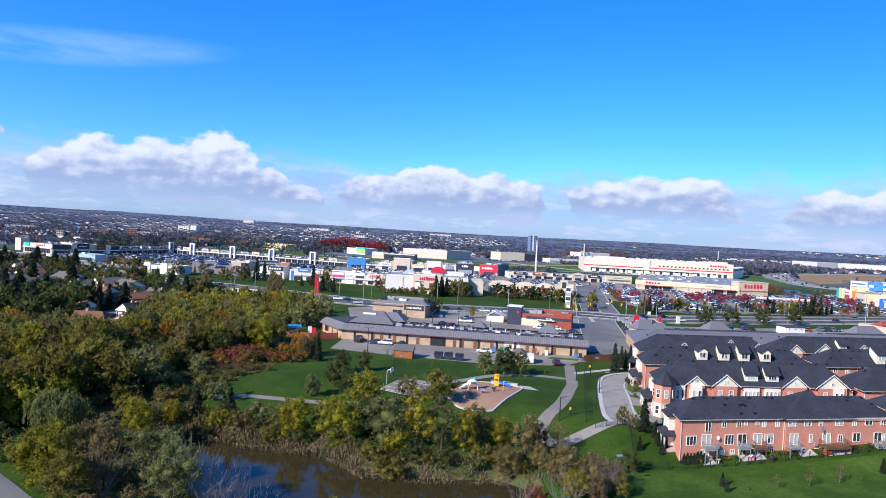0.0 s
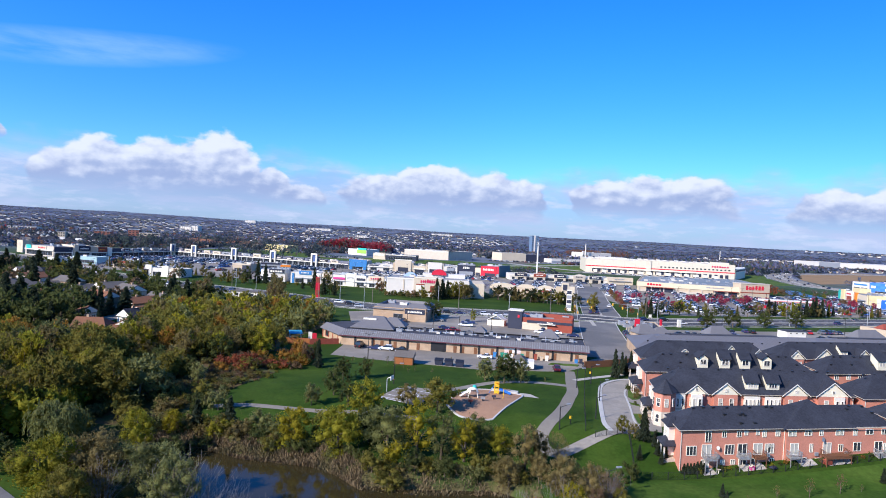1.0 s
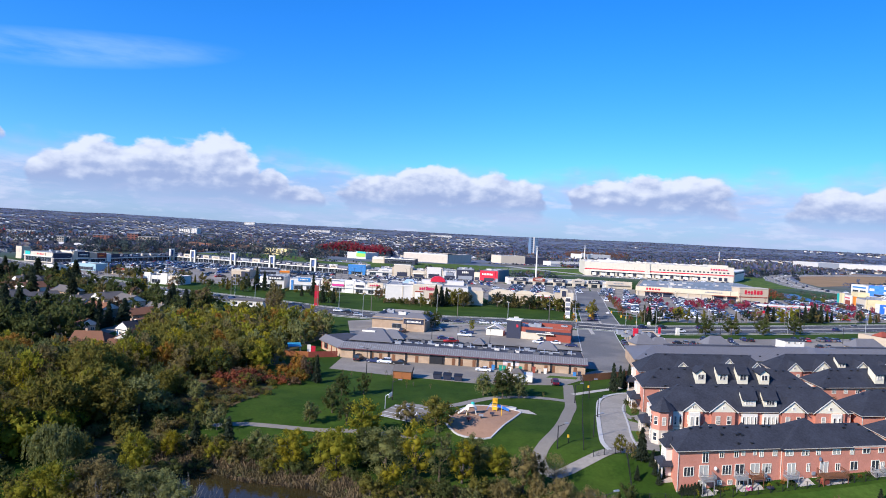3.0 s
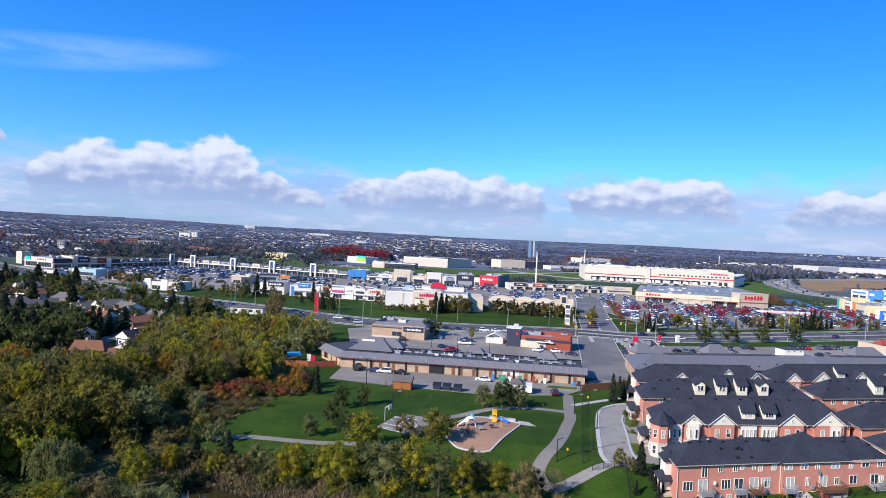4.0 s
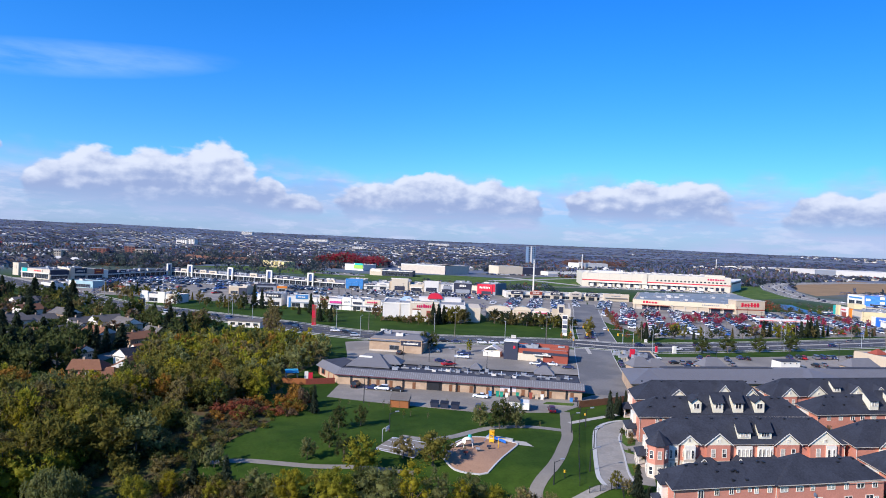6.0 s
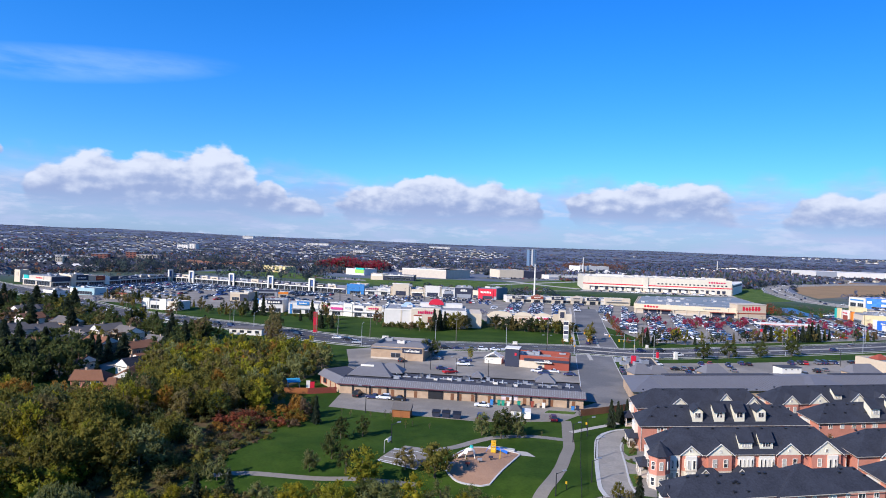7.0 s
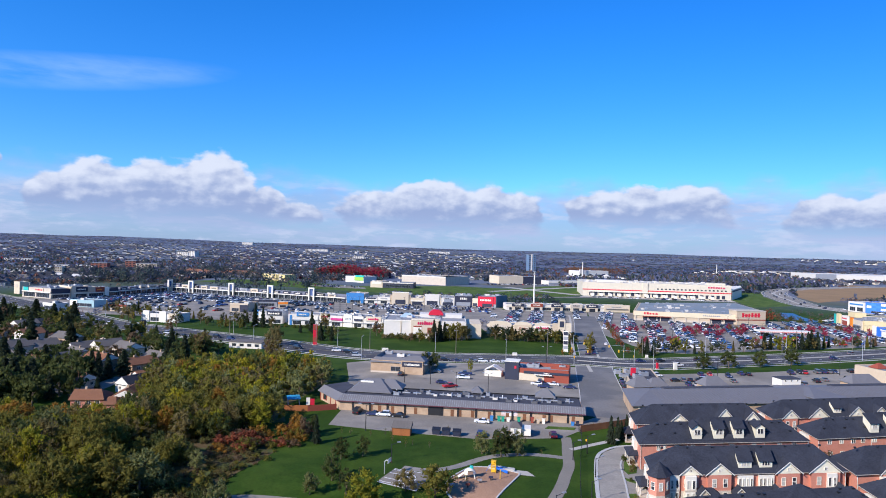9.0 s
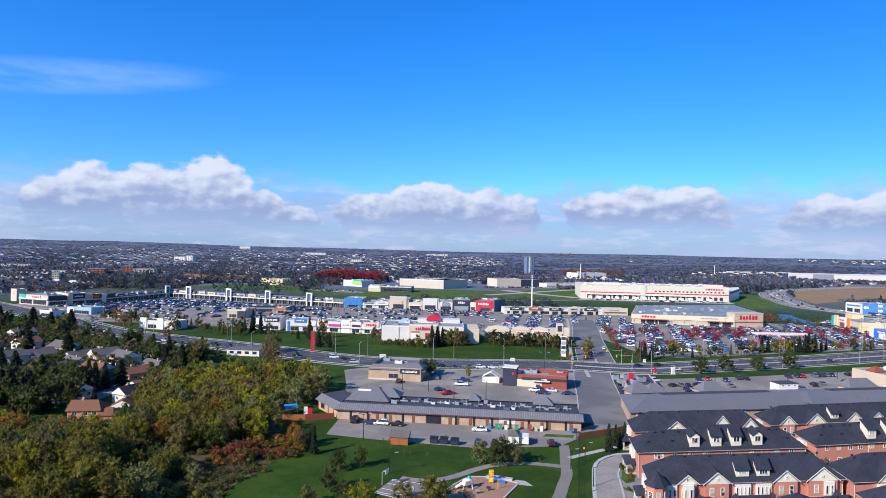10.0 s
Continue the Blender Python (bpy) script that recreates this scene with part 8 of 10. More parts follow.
while len(trees_far) < 31000:
    y = 430 * (4850 / 430) ** (frng.random() ** 0.72)
    x = frng.uniform(-0.84, 0.84) * y
    if math.hypot(x, y) > 4850 or not free(x, y):
        continue
    if y < 900 and (x > -300 and frng.random() < 0.8):
        continue
    if y > 2600 and frng.random() < 0.35:
        continue
    town = built_up(x, y) > 0.05
    if noise.noise((x * 0.004, y * 0.004, 5.0)) < (-0.05 if town else -0.22) and frng.random() < 0.85:
        continue
    if x > 200 and y > 850 and frng.random() < 0.4:
        continue
    hgt = frng.uniform(4.0, 8.0) if y < 1700 else frng.uniform(1.8, 3.4)
    w = hgt * frng.uniform(1.1, 1.6) if y < 1700 else frng.uniform(9, 22)
    area = noise.noise((x * 0.003, y * 0.003, 21.0))
    # bluish haze-tinted tones grow likelier with distance
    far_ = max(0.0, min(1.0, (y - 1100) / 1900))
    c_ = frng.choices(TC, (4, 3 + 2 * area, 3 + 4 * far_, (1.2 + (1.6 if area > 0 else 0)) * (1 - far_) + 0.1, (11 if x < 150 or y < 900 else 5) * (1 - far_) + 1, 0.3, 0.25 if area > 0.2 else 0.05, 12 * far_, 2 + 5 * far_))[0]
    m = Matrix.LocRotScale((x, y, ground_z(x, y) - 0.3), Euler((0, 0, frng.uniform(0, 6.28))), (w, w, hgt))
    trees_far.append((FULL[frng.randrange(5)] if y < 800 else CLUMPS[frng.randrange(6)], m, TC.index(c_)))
for i in range(300):
    x, y = frng.uniform(-212, -96), frng.uniform(1035, 1130)
    hgt = frng.uniform(10, 15) + 8 * math.exp(-((x + 172) / 26) ** 2) + 4 * math.exp(-((x + 115) / 16) ** 2)
    trees_far.append((FULL[i % 5], Matrix.LocRotScale((x, y, 0), Euler((0, 0, i)), (hgt, hgt, hgt)), TC.index(frng.choice(("wood_red", "wood_red", "wood_red", "wood_rust", "wood_brown")))))
for i in range(140):
    x, y = frng.uniform(300, 440), frng.uniform(1490, 1640)
    hgt = frng.uniform(10, 17)
    trees_far.append((FULL[i % 5], Matrix.LocRotScale((x, y, ground_z(x, y)), Euler((0, 0, i)), (hgt, hgt, hgt)), TC.index(frng.choice(("wood_rust", "wood_rust", "wood_orange", "wood_brown")))))
for i in range(420):
    x = frng.uniform(330, 720)
    y = 1050 + (x - 330) * 0.55 + frng.uniform(-70, 110)
    if free(x, y, 12):
        hgt = frng.uniform(8, 13)
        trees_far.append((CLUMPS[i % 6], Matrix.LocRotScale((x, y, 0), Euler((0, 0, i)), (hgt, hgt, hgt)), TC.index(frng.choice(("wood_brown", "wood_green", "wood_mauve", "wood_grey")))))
for i in range(620):
    x, y = frng.uniform(-600, -150), frng.uniform(660, 1120)
    if y > 690 - (x + 262) * 0.55 and noise.noise((x * 0.012, y * 0.012, 4.0)) > -0.15:
        hgt = frng.uniform(7, 15)
        w = hgt * frng.uniform(0.7, 1.0)
        trees_far.append((FULL[i % 5], Matrix.LocRotScale((x, y, 0), Euler((0, 0, i)), (w, w, hgt)), TC.index(frng.choice(("wood_dark", "wood_dark", "wood_green", "wood_brown", "wood_dark")))))
for lo, hi, near, deep, count, kinds in ((-0.556, -0.50, 790, 980, 90, ("wood_dark", "wood_dark", "wood_green")), (-0.482, -0.452, 800, 940, 45, ("wood_dark", "wood_green")), (-0.388, -0.358, 1010, 1180, 40, ("wood_brown", "wood_dark", "wood_green")), (-0.75, -0.60, 900, 960, 50, ("wood_dark", "wood_brown"))):
    for i in range(count):
        y = frng.uniform(near, deep)
        x, hgt = y * frng.uniform(lo, hi), frng.uniform(8, 14)
        trees_far.append((FULL[i % 5], Matrix.LocRotScale((x, y, 0), Euler((0, 0, i)), (hgt * 0.9, hgt * 0.9, hgt)), TC.index(frng.choice(kinds))))
for i in range(170):  # reeds and scrub round the basin
    x, y = frng.uniform(284, 352), frng.uniform(512, 616)
    u = (y - 520) / 80
    if abs(x - (306 + 20 * u)) > 9:
        hgt = frng.uniform(1.2, 3.6)
        trees_far.append((FULL[i % 5], Matrix.LocRotScale((x, y, 0), Euler((0, 0, i)), (hgt * 1.4, hgt * 1.4, hgt)), TC.index(frng.choice(("wood_brown", "wood_brown", "wood_green", "wood_rust")))))
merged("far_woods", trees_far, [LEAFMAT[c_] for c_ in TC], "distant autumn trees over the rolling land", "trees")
tries = 0
while len(huts_far) < 2600 and tries < 90000:
    tries += 1
    y = 520 * (3300 / 520) ** frng.random()
    x = frng.uniform(-0.84, 0.84) * y
    if not free(x, y, 8) or built_up(x, y) < 0.0 or (y < 960 and x > -60) or (y > 1500 and frng.random() < 0.55):
        continue
    s = frng.uniform(8, 12) * (1 if frng.random() < 0.97 else 2.5)
    tall = frng.uniform(6.5, 9)
    turn = 0.35 + 1.5708 * frng.randrange(2) + frng.gauss(0, 0.08)
    wl, rf = frng.choice((0, 1, 1)), frng.choice((3, 3, 4, 3, 5, 2 if frng.random() < 0.25 else 3))
    huts_far.append((HUT, Matrix.LocRotScale((x, y, ground_z(x, y)), Euler((0, 0, turn)), (s, s, tall)), (lambda k, a=wl, b=rf: a if k == 0 else b)))
merged("far_houses", huts_far, [CREAM, WHITEW, WHITEW, SHINGLE, NAVY, GREYROOF], "distant suburban houses with grey roofs", "houses")


def slab(x, y, w, d, h, turn, wall, label, storeys=4):
    b = thing("apartment_building", pose(x, y, ground_z(x, y), 0, 0, turn), label, "building", "far buildings")
    part("wall", Build().box(0, w, 0, d, -1, h), wall, b)
    part("roof", Build().box(-0.3, w + 0.3, -0.3, d + 0.3, h, h + 0.6), PALEROOF, b)
    n = max(3, int(w / 6))
    for j in range(storeys):
        for i in range(n):
            part("window", Build().box((i + 0.25) * w / n, (i + 0.75) * w / n, -0.2, 0.1, (j + 0.3) * h / storeys, (j + 0.78) * h / storeys), GLASSY, b)
    return b


BRICK_DARK = mat("dark_red_brick", (0.24, 0.10, 0.075), 0.9, var=0.25, fine=3.0, spec=0.2)
slab(-613, 1098, 26, 20, 12, 12, BRICK_DARK, "red brick apartment building", 4)
slab(-560, 1112, 17, 20, 17, 12, BRICK_DARK, "red brick apartment building with white top", 5)
slab(-541, 1112, 34, 20, 12.5, 12, CREAM, "low cream apartment wing", 3)
slab(-545, 886, 9, 14, 13, 16, CREAM, "small tan apartment block", 4)
slab(-874, 2070, 40, 24, 13, -12, WHITEW, "white distant hospital building", 4)
slab(-834, 2064, 24, 22, 17, -12, WHITEW, "taller white distant hospital wing", 5)
slab(-960, 1380, 60, 24, 7, 5, WHITEW, "white distant school building", 2)
def gable_row(x, y, n, turn, label):
    """A row of narrow houses, each with a white gable over its front."""
    b = thing("townhouse_row", pose(x, y, ground_z(x, y), 0, 0, turn), label, "houses", "far buildings")
    w = n * 7.5
    part("wall", Build().box(0, w, 0, 11, -1, 6.2), WHITEW, b)
    part("roof", Build().gable(-0.4, w + 0.4, -0.5, 11.5, 6.2, 9.6, 0.3), SHINGLE, b)
    for i in range(n):
        part("gable", Build().solid([(i * 7.5 + 1.2, -0.9, 5.6), (i * 7.5 + 6.2, -0.9, 5.6), (i * 7.5 + 3.7, -0.9, 9.0), (i * 7.5 + 1.2, 4.0, 5.6), (i * 7.5 + 6.2, 4.0, 5.6), (i * 7.5 + 3.7, 4.0, 9.0)], [(0, 1, 2), (5, 4, 3), (1, 4, 5, 2), (0, 2, 5, 3), (0, 3, 4, 1)]), WHITEW, b)
        part("window", Build().box(i * 7.5 + 2.4, i * 7.5 + 5.0, -1.0, -0.7, 1.2, 4.6), GLASSY, b)


gable_row(-602, 866, 7, 16, "row of white gabled townhouses with dark roofs")
gable_row(-640, 905, 8, 14, "row of white gabled townhouses behind dark trees")
gable_row(-690, 1010, 8, 10, "far row of white gabled townhouses")
gable_row(-495, 905, 5, 18, "short row of white gabled townhouses")
slab(-700, 1130, 52, 20, 6, 10, WHITEW, "long low white school building", 1)
tower = slab(205, 1520, 18, 18, 44, 12, mat("tower_glass", (0.13, 0.20, 0.30), 0.35), "slim blue glass apartment tower", 9)
part("tower_slab", Build().box(5.5, 9.0, -0.5, 0.3, 0, 45), WHITEW, tower)
slab(-330, 2300, 40, 20, 10, 0, WHITEW, "distant low white building", 3)
slab(-1150, 3600, 60, 30, 16, 0, WHITEW, "distant long white factory", 2)
slab(-80, 3300, 110, 30, 9, 0, WHITEW, "distant long white sheds", 2)
slab(-650, 3000, 100, 30, 9, 0, WHITEW, "distant long white sheds", 2)
sheet("ground_meadow", [(-340, 857), (-300, 930), (-213, 915), (-120, 838), (16, 893), (93, 866), (77, 713), (-51, 714), (-150, 762), (-266, 829)], 0.05, GRASS, "green mown meadow behind the shops", "ground")
sheet("ground_meadow", [(93.2, 866), (153, 950), (220, 1001), (170, 776), (134, 727), (79, 714)], 0.052, GRASS, "green mown meadow beside the warehouse", "ground")
sheet("ground_meadow", [(432, 928), (478, 948), (425, 838), (396, 745), (384, 690), (322, 653), (344, 752), (400, 850)], 0.052, GRASS, "green mown bank beside the highway", "ground")
solo("road_service", strip([(60, 800), (110, 850), (160, 905), (215, 960)], -6, 6, 0.09, 12), CONCRETE, "pale concrete service road", "road", kind="structure")
solo("road_service", strip([(90, 905), (130, 830), (168, 775)], -7, 7, 0.1, 12), CONCRETE, "pale concrete service road", "road", kind="structure")
solo("road_service", strip([(-40, 700), (60, 705), (150, 735), (180, 745)], -5, 5, 0.08, 12), ASPHALT, "grey service road behind the shops", "road", kind="structure")
sheet("pavement_far_lot", [(-180, 838), (-125, 842), (-100, 812), (-95, 785), (-150, 800)], 0.06, ASPHALT, "grey car park beside the green shop", "parking lot")

# ---- vehicles ----
PAINT = {"white": (0.72, 0.72, 0.72), "silver": (0.42, 0.43, 0.45), "grey": (0.14, 0.145, 0.155), "black": (0.018, 0.018, 0.02), "navy": (0.025, 0.035, 0.10), "red": (0.40, 0.018, 0.02), "blue": (0.03, 0.09, 0.32), "maroon": (0.07, 0.008, 0.022), "beige": (0.38, 0.32, 0.24)}
PAINTM = {k: mat("car_paint_" + k, v, 0.36, 0.0, var=0.06, spec=0.4) for k, v in PAINT.items()}
CARGLASS = mat("car_glass", (0.02, 0.025, 0.03), 0.08, var=0.1, spec=0.8)
LAMP_R = mat("tail_lamp", (0.35, 0.01, 0.01), 0.3, var=0.05)
LAMP_W = mat("head_lamp", (0.75, 0.75, 0.72), 0.2, var=0.05)
PROFILE = {
    "sedan": ([(-2.25, 0.32), (-2.32, 0.62), (-2.2, 0.95), (-1.5, 1.0), (0.75, 0.95), (1.9, 0.84), (2.28, 0.66), (2.3, 0.34)], [(-1.65, 0.98), (-1.05, 1.42), (0.05, 1.45), (0.95, 0.94)], 0.9),
    "suv": ([(-2.25, 0.38), (-2.32, 0.7), (-2.25, 1.08), (0.85, 1.06), (1.95, 0.98), (2.25, 0.8), (2.28, 0.4)], [(-2.15, 1.06), (-1.9, 1.66), (0.1, 1.7), (1.0, 1.05)], 0.93),
    "pickup": ([(-2.9, 0.5), (-2.92, 0.75), (-2.85, 1.12), (-0.75, 1.12), (1.2, 1.12), (2.5, 1.06), (2.85, 0.86), (2.88, 0.48)], [(-0.75, 1.1), (-0.65, 1.78), (0.75, 1.8), (1.5, 1.1)], 0.98),
    "van": ([(-2.5, 0.4), (-2.55, 0.7), (-2.5, 1.15), (1.5, 1.12), (2.2, 0.98), (2.5, 0.7), (2.5, 0.42)], [(-2.4, 1.12), (-2.25, 1.9), (0.7, 1.92), (1.6, 1.1)], 0.95),
}
CAR_MESH = {}


def slice_solid(b, prof, w0, w1, zt):
    """A side profile given width, drawn in towards its top."""
    n = len(prof)
    zs = [z for x, z in prof]
    lo, hi = min(zs), max(zs)
    wid = lambda z: w0 + (w1 - w0) * (z - lo) / (hi - lo)
    b.solid([(x, -wid(z), z) for x, z in prof] + [(x, wid(z), z) for x, z in prof], [tuple(range(n)), tuple(reversed(range(n, 2 * n)))] + [((i + 1) % n, i, n + i, n + (i + 1) % n) for i in range(n)])


def car_meshes(kind):
    if kind not in CAR_MESH:
        body, cab, half = PROFILE[kind]
        b = Build()
        slice_solid(b, list(reversed(body)), half, half * 0.96, 0)
        g, r = Build(), Build()
        slice_solid(g, list(reversed(cab)), half * 0.95, half * 0.74, 0)
        (x1, z1), (x2, z2) = cab[1], cab[2]
        r.solid([(x1 + 0.02, -half * 0.76, z1), (x2 - 0.02, -half * 0.76, z2), (x2 - 0.02, half * 0.76, z2), (x1 + 0.02, half * 0.76, z1), (x1 + 0.1, -half * 0.66, z1 + 0.06), (x2 - 0.1, -half * 0.66, z2 + 0.06), (x2 - 0.1, half * 0.66, z2 + 0.06), (x1 + 0.1, half * 0.66, z1 + 0.06)],
                [(4, 5, 6, 7), (0, 1, 5, 4), (1, 2, 6, 5), (2, 3, 7, 6), (3, 0, 4, 7)])
        w = Build().tube((0, -0.1, 0), (0, 0.1, 0), 0.34, 0.34, 12)
        rim = Build().tube((0, -0.12, 0), (0, 0.12, 0), 0.2, 0.2, 10)
        f = Build().box(body[-2][0] - 0.1, body[-2][0] + 0.03, -0.18, 0.18, -0.09, 0.09)
        t = Build().box(body[1][0] - 0.02, body[1][0] + 0.12, -0.14, 0.14, -0.12, 0.12)
        ms = {}
        for nm, bb, mm in (("body", b, None), ("windows", g, CARGLASS), ("car_roof", r, None), ("tyre", w, RUBBER), ("rim", rim, GALV), ("headlight", f, LAMP_W), ("tail_light", t, LAMP_R)):
            ms[nm] = bb.mesh(nm)
            if mm:
                ms[nm].materials.append(mm)
        CAR_MESH[kind] = ms
    return CAR_MESH[kind]


PAINTED = {}


def painted(kind, nm, colour):
    key = (kind, nm, colour)
    if key not in PAINTED:
        PAINTED[key] = car_meshes(kind)[nm].copy()
        PAINTED[key].materials.clear()
        PAINTED[key].materials.append(PAINTM[colour])
    return PAINTED[key]


def car(kind, colour, x, y, turn, z=0.05, where="parked on asphalt"):
    ms = car_meshes(kind)
    word = {"sedan": "sedan", "suv": "sport utility car", "pickup": "pickup truck", "van": "minivan"}[kind]
    c_ = thing("car" if kind != "pickup" else "pickup_truck", pose(x, y, ground_z(x, y) + z, 0, 0, turn), f"{colour} {word} {where}", "car", "cars")
    part("body", painted(kind, "body", colour), None, c_)
    part("glasshouse", ms["windows"], None, c_)
    part("car_roof", painted(kind, "car_roof", colour), None, c_)
    body, cab, half = PROFILE[kind]
    ln = body[-2][0] * 0.64
    for sx in (-ln, ln):
        for sy in (-half + 0.08, half - 0.08):
            w = part("wheel", ms["tyre"], None, c_)
            w.matrix_basis = pose(sx, sy, 0.34)
            part("rim", ms["rim"], None, w)
    for sy in (-half + 0.3, half - 0.3):
        part("headlight", ms["headlight"], None, c_).matrix_basis = pose(0, sy, body[-2][1] + 0.02)
        part("tail_light", ms["tail_light"], None, c_).matrix_basis = pose(0, sy, body[1][1] + 0.1)
    return c_


crng = random.Random(4)
COLS = ["white", "silver", "grey", "black", "navy", "red", "blue", "beige"]
for kd, cl, x, y, tn in [("van", "black", -25.4, 197.6, 80), ("sedan", "navy", -20.2, 195.4, 172), ("suv", "white", -17.0, 195.0, 175), ("sedan", "black", -12.4, 194.2, 172), ("sedan", "white", 13.2, 190.0, 172), ("suv", "navy", 12.0, 176.6, 80), ("suv", "black", 16.6, 176.0, 80),
                         ("suv", "maroon", 32.6, 177.4, 88), ("suv", "black", -15.8, 258.0, 80), ("sedan", "grey", -1.6, 266, 172), ("sedan", "navy", 0.9, 244.5, 10), ("pickup", "white", 9.4, 254.4, 175), ("pickup", "navy", 10.6, 262.6, 175), ("suv", "navy", 40.0, 250.6, 78),
                         ("sedan", "white", 44.3, 246.2, 170), ("suv", "navy", 39.9, 241.8, 172), ("sedan", "navy", 49.8, 241.6, 175), ("suv", "navy", 73.1, 251, 80), ("suv", "black", 72.0, 244.5, 80), ("sedan", "navy", 74.2, 257, 80), ("sedan", "white", 38.0, 246.4, 172)]:
    car(kd, cl, x, y, tn)
for x, y in [(2.3, 294), (8.0, 293.6), (14.2, 293.4), (19.8, 293.6), (25.4, 293.8), (31.2, 294), (-51.6, 313), (-39.9, 300.5), (-45.5, 309), (79.5, 341), (75.5, 324.5), (86.5, 369), (82.5, 352), (96.8, 304.5), (107.2, 307.3), (112, 296.5), (128, 313), (160, 312), (205, 329), (226, 347), (262, 352)]:
    tn = 77 if 74 < x < 90 and y > 315 else (3 if x < 60 else 18)
    car(crng.choice(("sedan", "suv", "suv", "pickup")), crng.choice(("white", "navy", "black", "grey", "silver", "navy")), x, y, tn, 0.06, "on the main road")
for x, y in [(-132.9, 343), (-141.9, 349), (-123.2, 347), (-113.8, 342), (-155.3, 358), (-164.3, 362), (-149.7, 353), (-99.3, 333), (-92.9, 330), (-84.9, 327), (-245.2, 428), (-185.2, 380), (-205, 390), (-225, 410), (-72, 318)]:
    car(crng.choice(("sedan", "suv", "van")), crng.choice(("white", "navy", "black", "silver", "white")), x, y, -28, 0.06, "on the main road")
for x, y in [(113.5, 277), (133, 284), (163, 296), (99.8, 252.5), (103.0, 252.9), (106.0, 253.2), (97.6, 260.5), (100.8, 261), (104, 261.5), (107.2, 262), (110.4, 262.5), (136, 278), (124.7, 272.6), (159.4, 267), (165, 270.4), (165, 285.6), (158, 284.4), (181.5, 292), (140, 257), (143.2, 257.6), (146.4, 258.3), (149.6, 259),
             (172, 288), (175.3, 289), (178.5, 290), (190, 296), (186, 276), (189, 277), (118, 280), (122, 262), (200, 300), (176, 272), (194, 282), (90, 262), (92.5, 272)]:
    car(crng.choice(("sedan", "suv", "suv", "van")), crng.choice(("white", "navy", "black", "grey", "red", "navy", "silver")), x, min(y, 270 + (x - 94) * 0.23), crng.choice((78, 82, 258)) if crng.random() < 0.8 else 12)


def simple_car(kind):
    body, cab, half = PROFILE[kind]
    b = Build()
    slice_solid(b, list(reversed(body)), half, half * 0.96, 0)
    n1 = len(b.f)
    slice_solid(b, list(reversed(cab)), half * 0.93, half * 0.74, 0)
    n2 = len(b.f)
    (x1, z1), (x2, z2) = cab[1], cab[2]
    b.box(x1, x2, -half * 0.72, half * 0.72, min(z1, z2), max(z1, z2) + 0.05)
    n3 = len(b.f)
    for sx in (-1.4, 1.4):
        b.box(sx - 0.32, sx + 0.32, -half - 0.01, half + 0.01, 0.02, 0.62)
    me = b.mesh("far_car_form")
    for i, p in enumerate(me.polygons):
        p.material_index = 0 if i < n1 or n2 <= i < n3 else (1 if i < n2 else 2)
    return me


SIMPLE = [simple_car(k) for k in ("sedan", "suv", "pickup", "van")]


def fill_lot(poly, turn, pitch, full, label, gap=2.75):
    """Parked cars in double rows over a lot."""
    xs, ys = [p[0] for p in poly], [p[1] for p in poly]
    cx, cy = sum(xs) / len(xs), sum(ys) / len(ys)
    c_, s_ = math.cos(radians(turn)), math.sin(radians(turn))
    out = []
    for r in range(-40, 41):
        for side in (0, 1):
            v = r * pitch + side * 5.4
            for k in range(-110, 111):
                u = k * gap
                if k % 26 < 2 or crng.random() > full:
                    continue
                x, y = cx + c_ * u - s_ * v, cy + s_ * u + c_ * v
                if not inside((x, y), poly):
                    continue
                col = crng.choices(range(8), (27, 13, 9, 22, 21, 4, 3, 1))[0]
                m = pose(x + crng.uniform(-0.1, 0.1), y + crng.uniform(-0.25, 0.25), 0.04, 0, 0, turn + 90 + 180 * crng.randrange(2) + crng.gauss(0, 1.5))
                out.append((SIMPLE[crng.choices(range(4), (5, 6, 1.5, 2))[0]], m, (lambda q, a=col: a if q == 0 else 7 + q)))
    return merged("parked_cars", out, [PAINTM[k] for k in COLS] + [CARGLASS, RUBBER], label, "cars")


out = []
for a, b in zip(CURVE[1:], CURVE[2:10]):
    d = Vector(b) - Vector(a)
    side = Vector((-d.y, d.x)).normalized()
    for k in range(max(2, int(d.length / 16))):
        p = Vector(a) + d * crng.random() + side * crng.choice((-7.5, -4.5, 4.5, 7.5))
        col = crng.choices(range(8), (27, 13, 9, 22, 21, 4, 3, 1))[0]
        out.append((SIMPLE[crng.randrange(3)], pose(p.x, p.y, 0.14, 0, 0, math.degrees(math.atan2(d.y, d.x))), (lambda q, a_=col: a_ if q == 0 else 7 + q)))
merged("highway_cars", out, [PAINTM[k] for k in COLS] + [CARGLASS, RUBBER], "cars queueing on the curved highway", "cars")
fill_lot([(116, 346), (190, 364), (262, 388), (322, 408), (342, 458), (312, 500), (264, 508), (250, 482), (228, 478), (146, 492), (158, 552), (134, 548), (122, 492), (108, 404)], 74, 17.5, 0.88, "rows of parked cars in the warehouse store lot")
fill_lot([(36, 420), (82, 412), (108, 500), (122, 548), (62, 548), (40, 500)], 80, 17.5, 0.85, "rows of parked cars between the shops")
fill_lot([(-300, 600), (-280, 655), (-262, 648), (-168, 606), (-95, 576), (-100, 545), (-170, 560), (-230, 560), (-280, 545), (-320, 540), (-335, 545)], -23.5, 17.5, 0.82, "closely parked cars before the arcade")
fill_lot([(-90, 576), (50, 572), (40, 520), (-60, 530)], 1, 17.5, 0.5, "parked cars before the big shops")
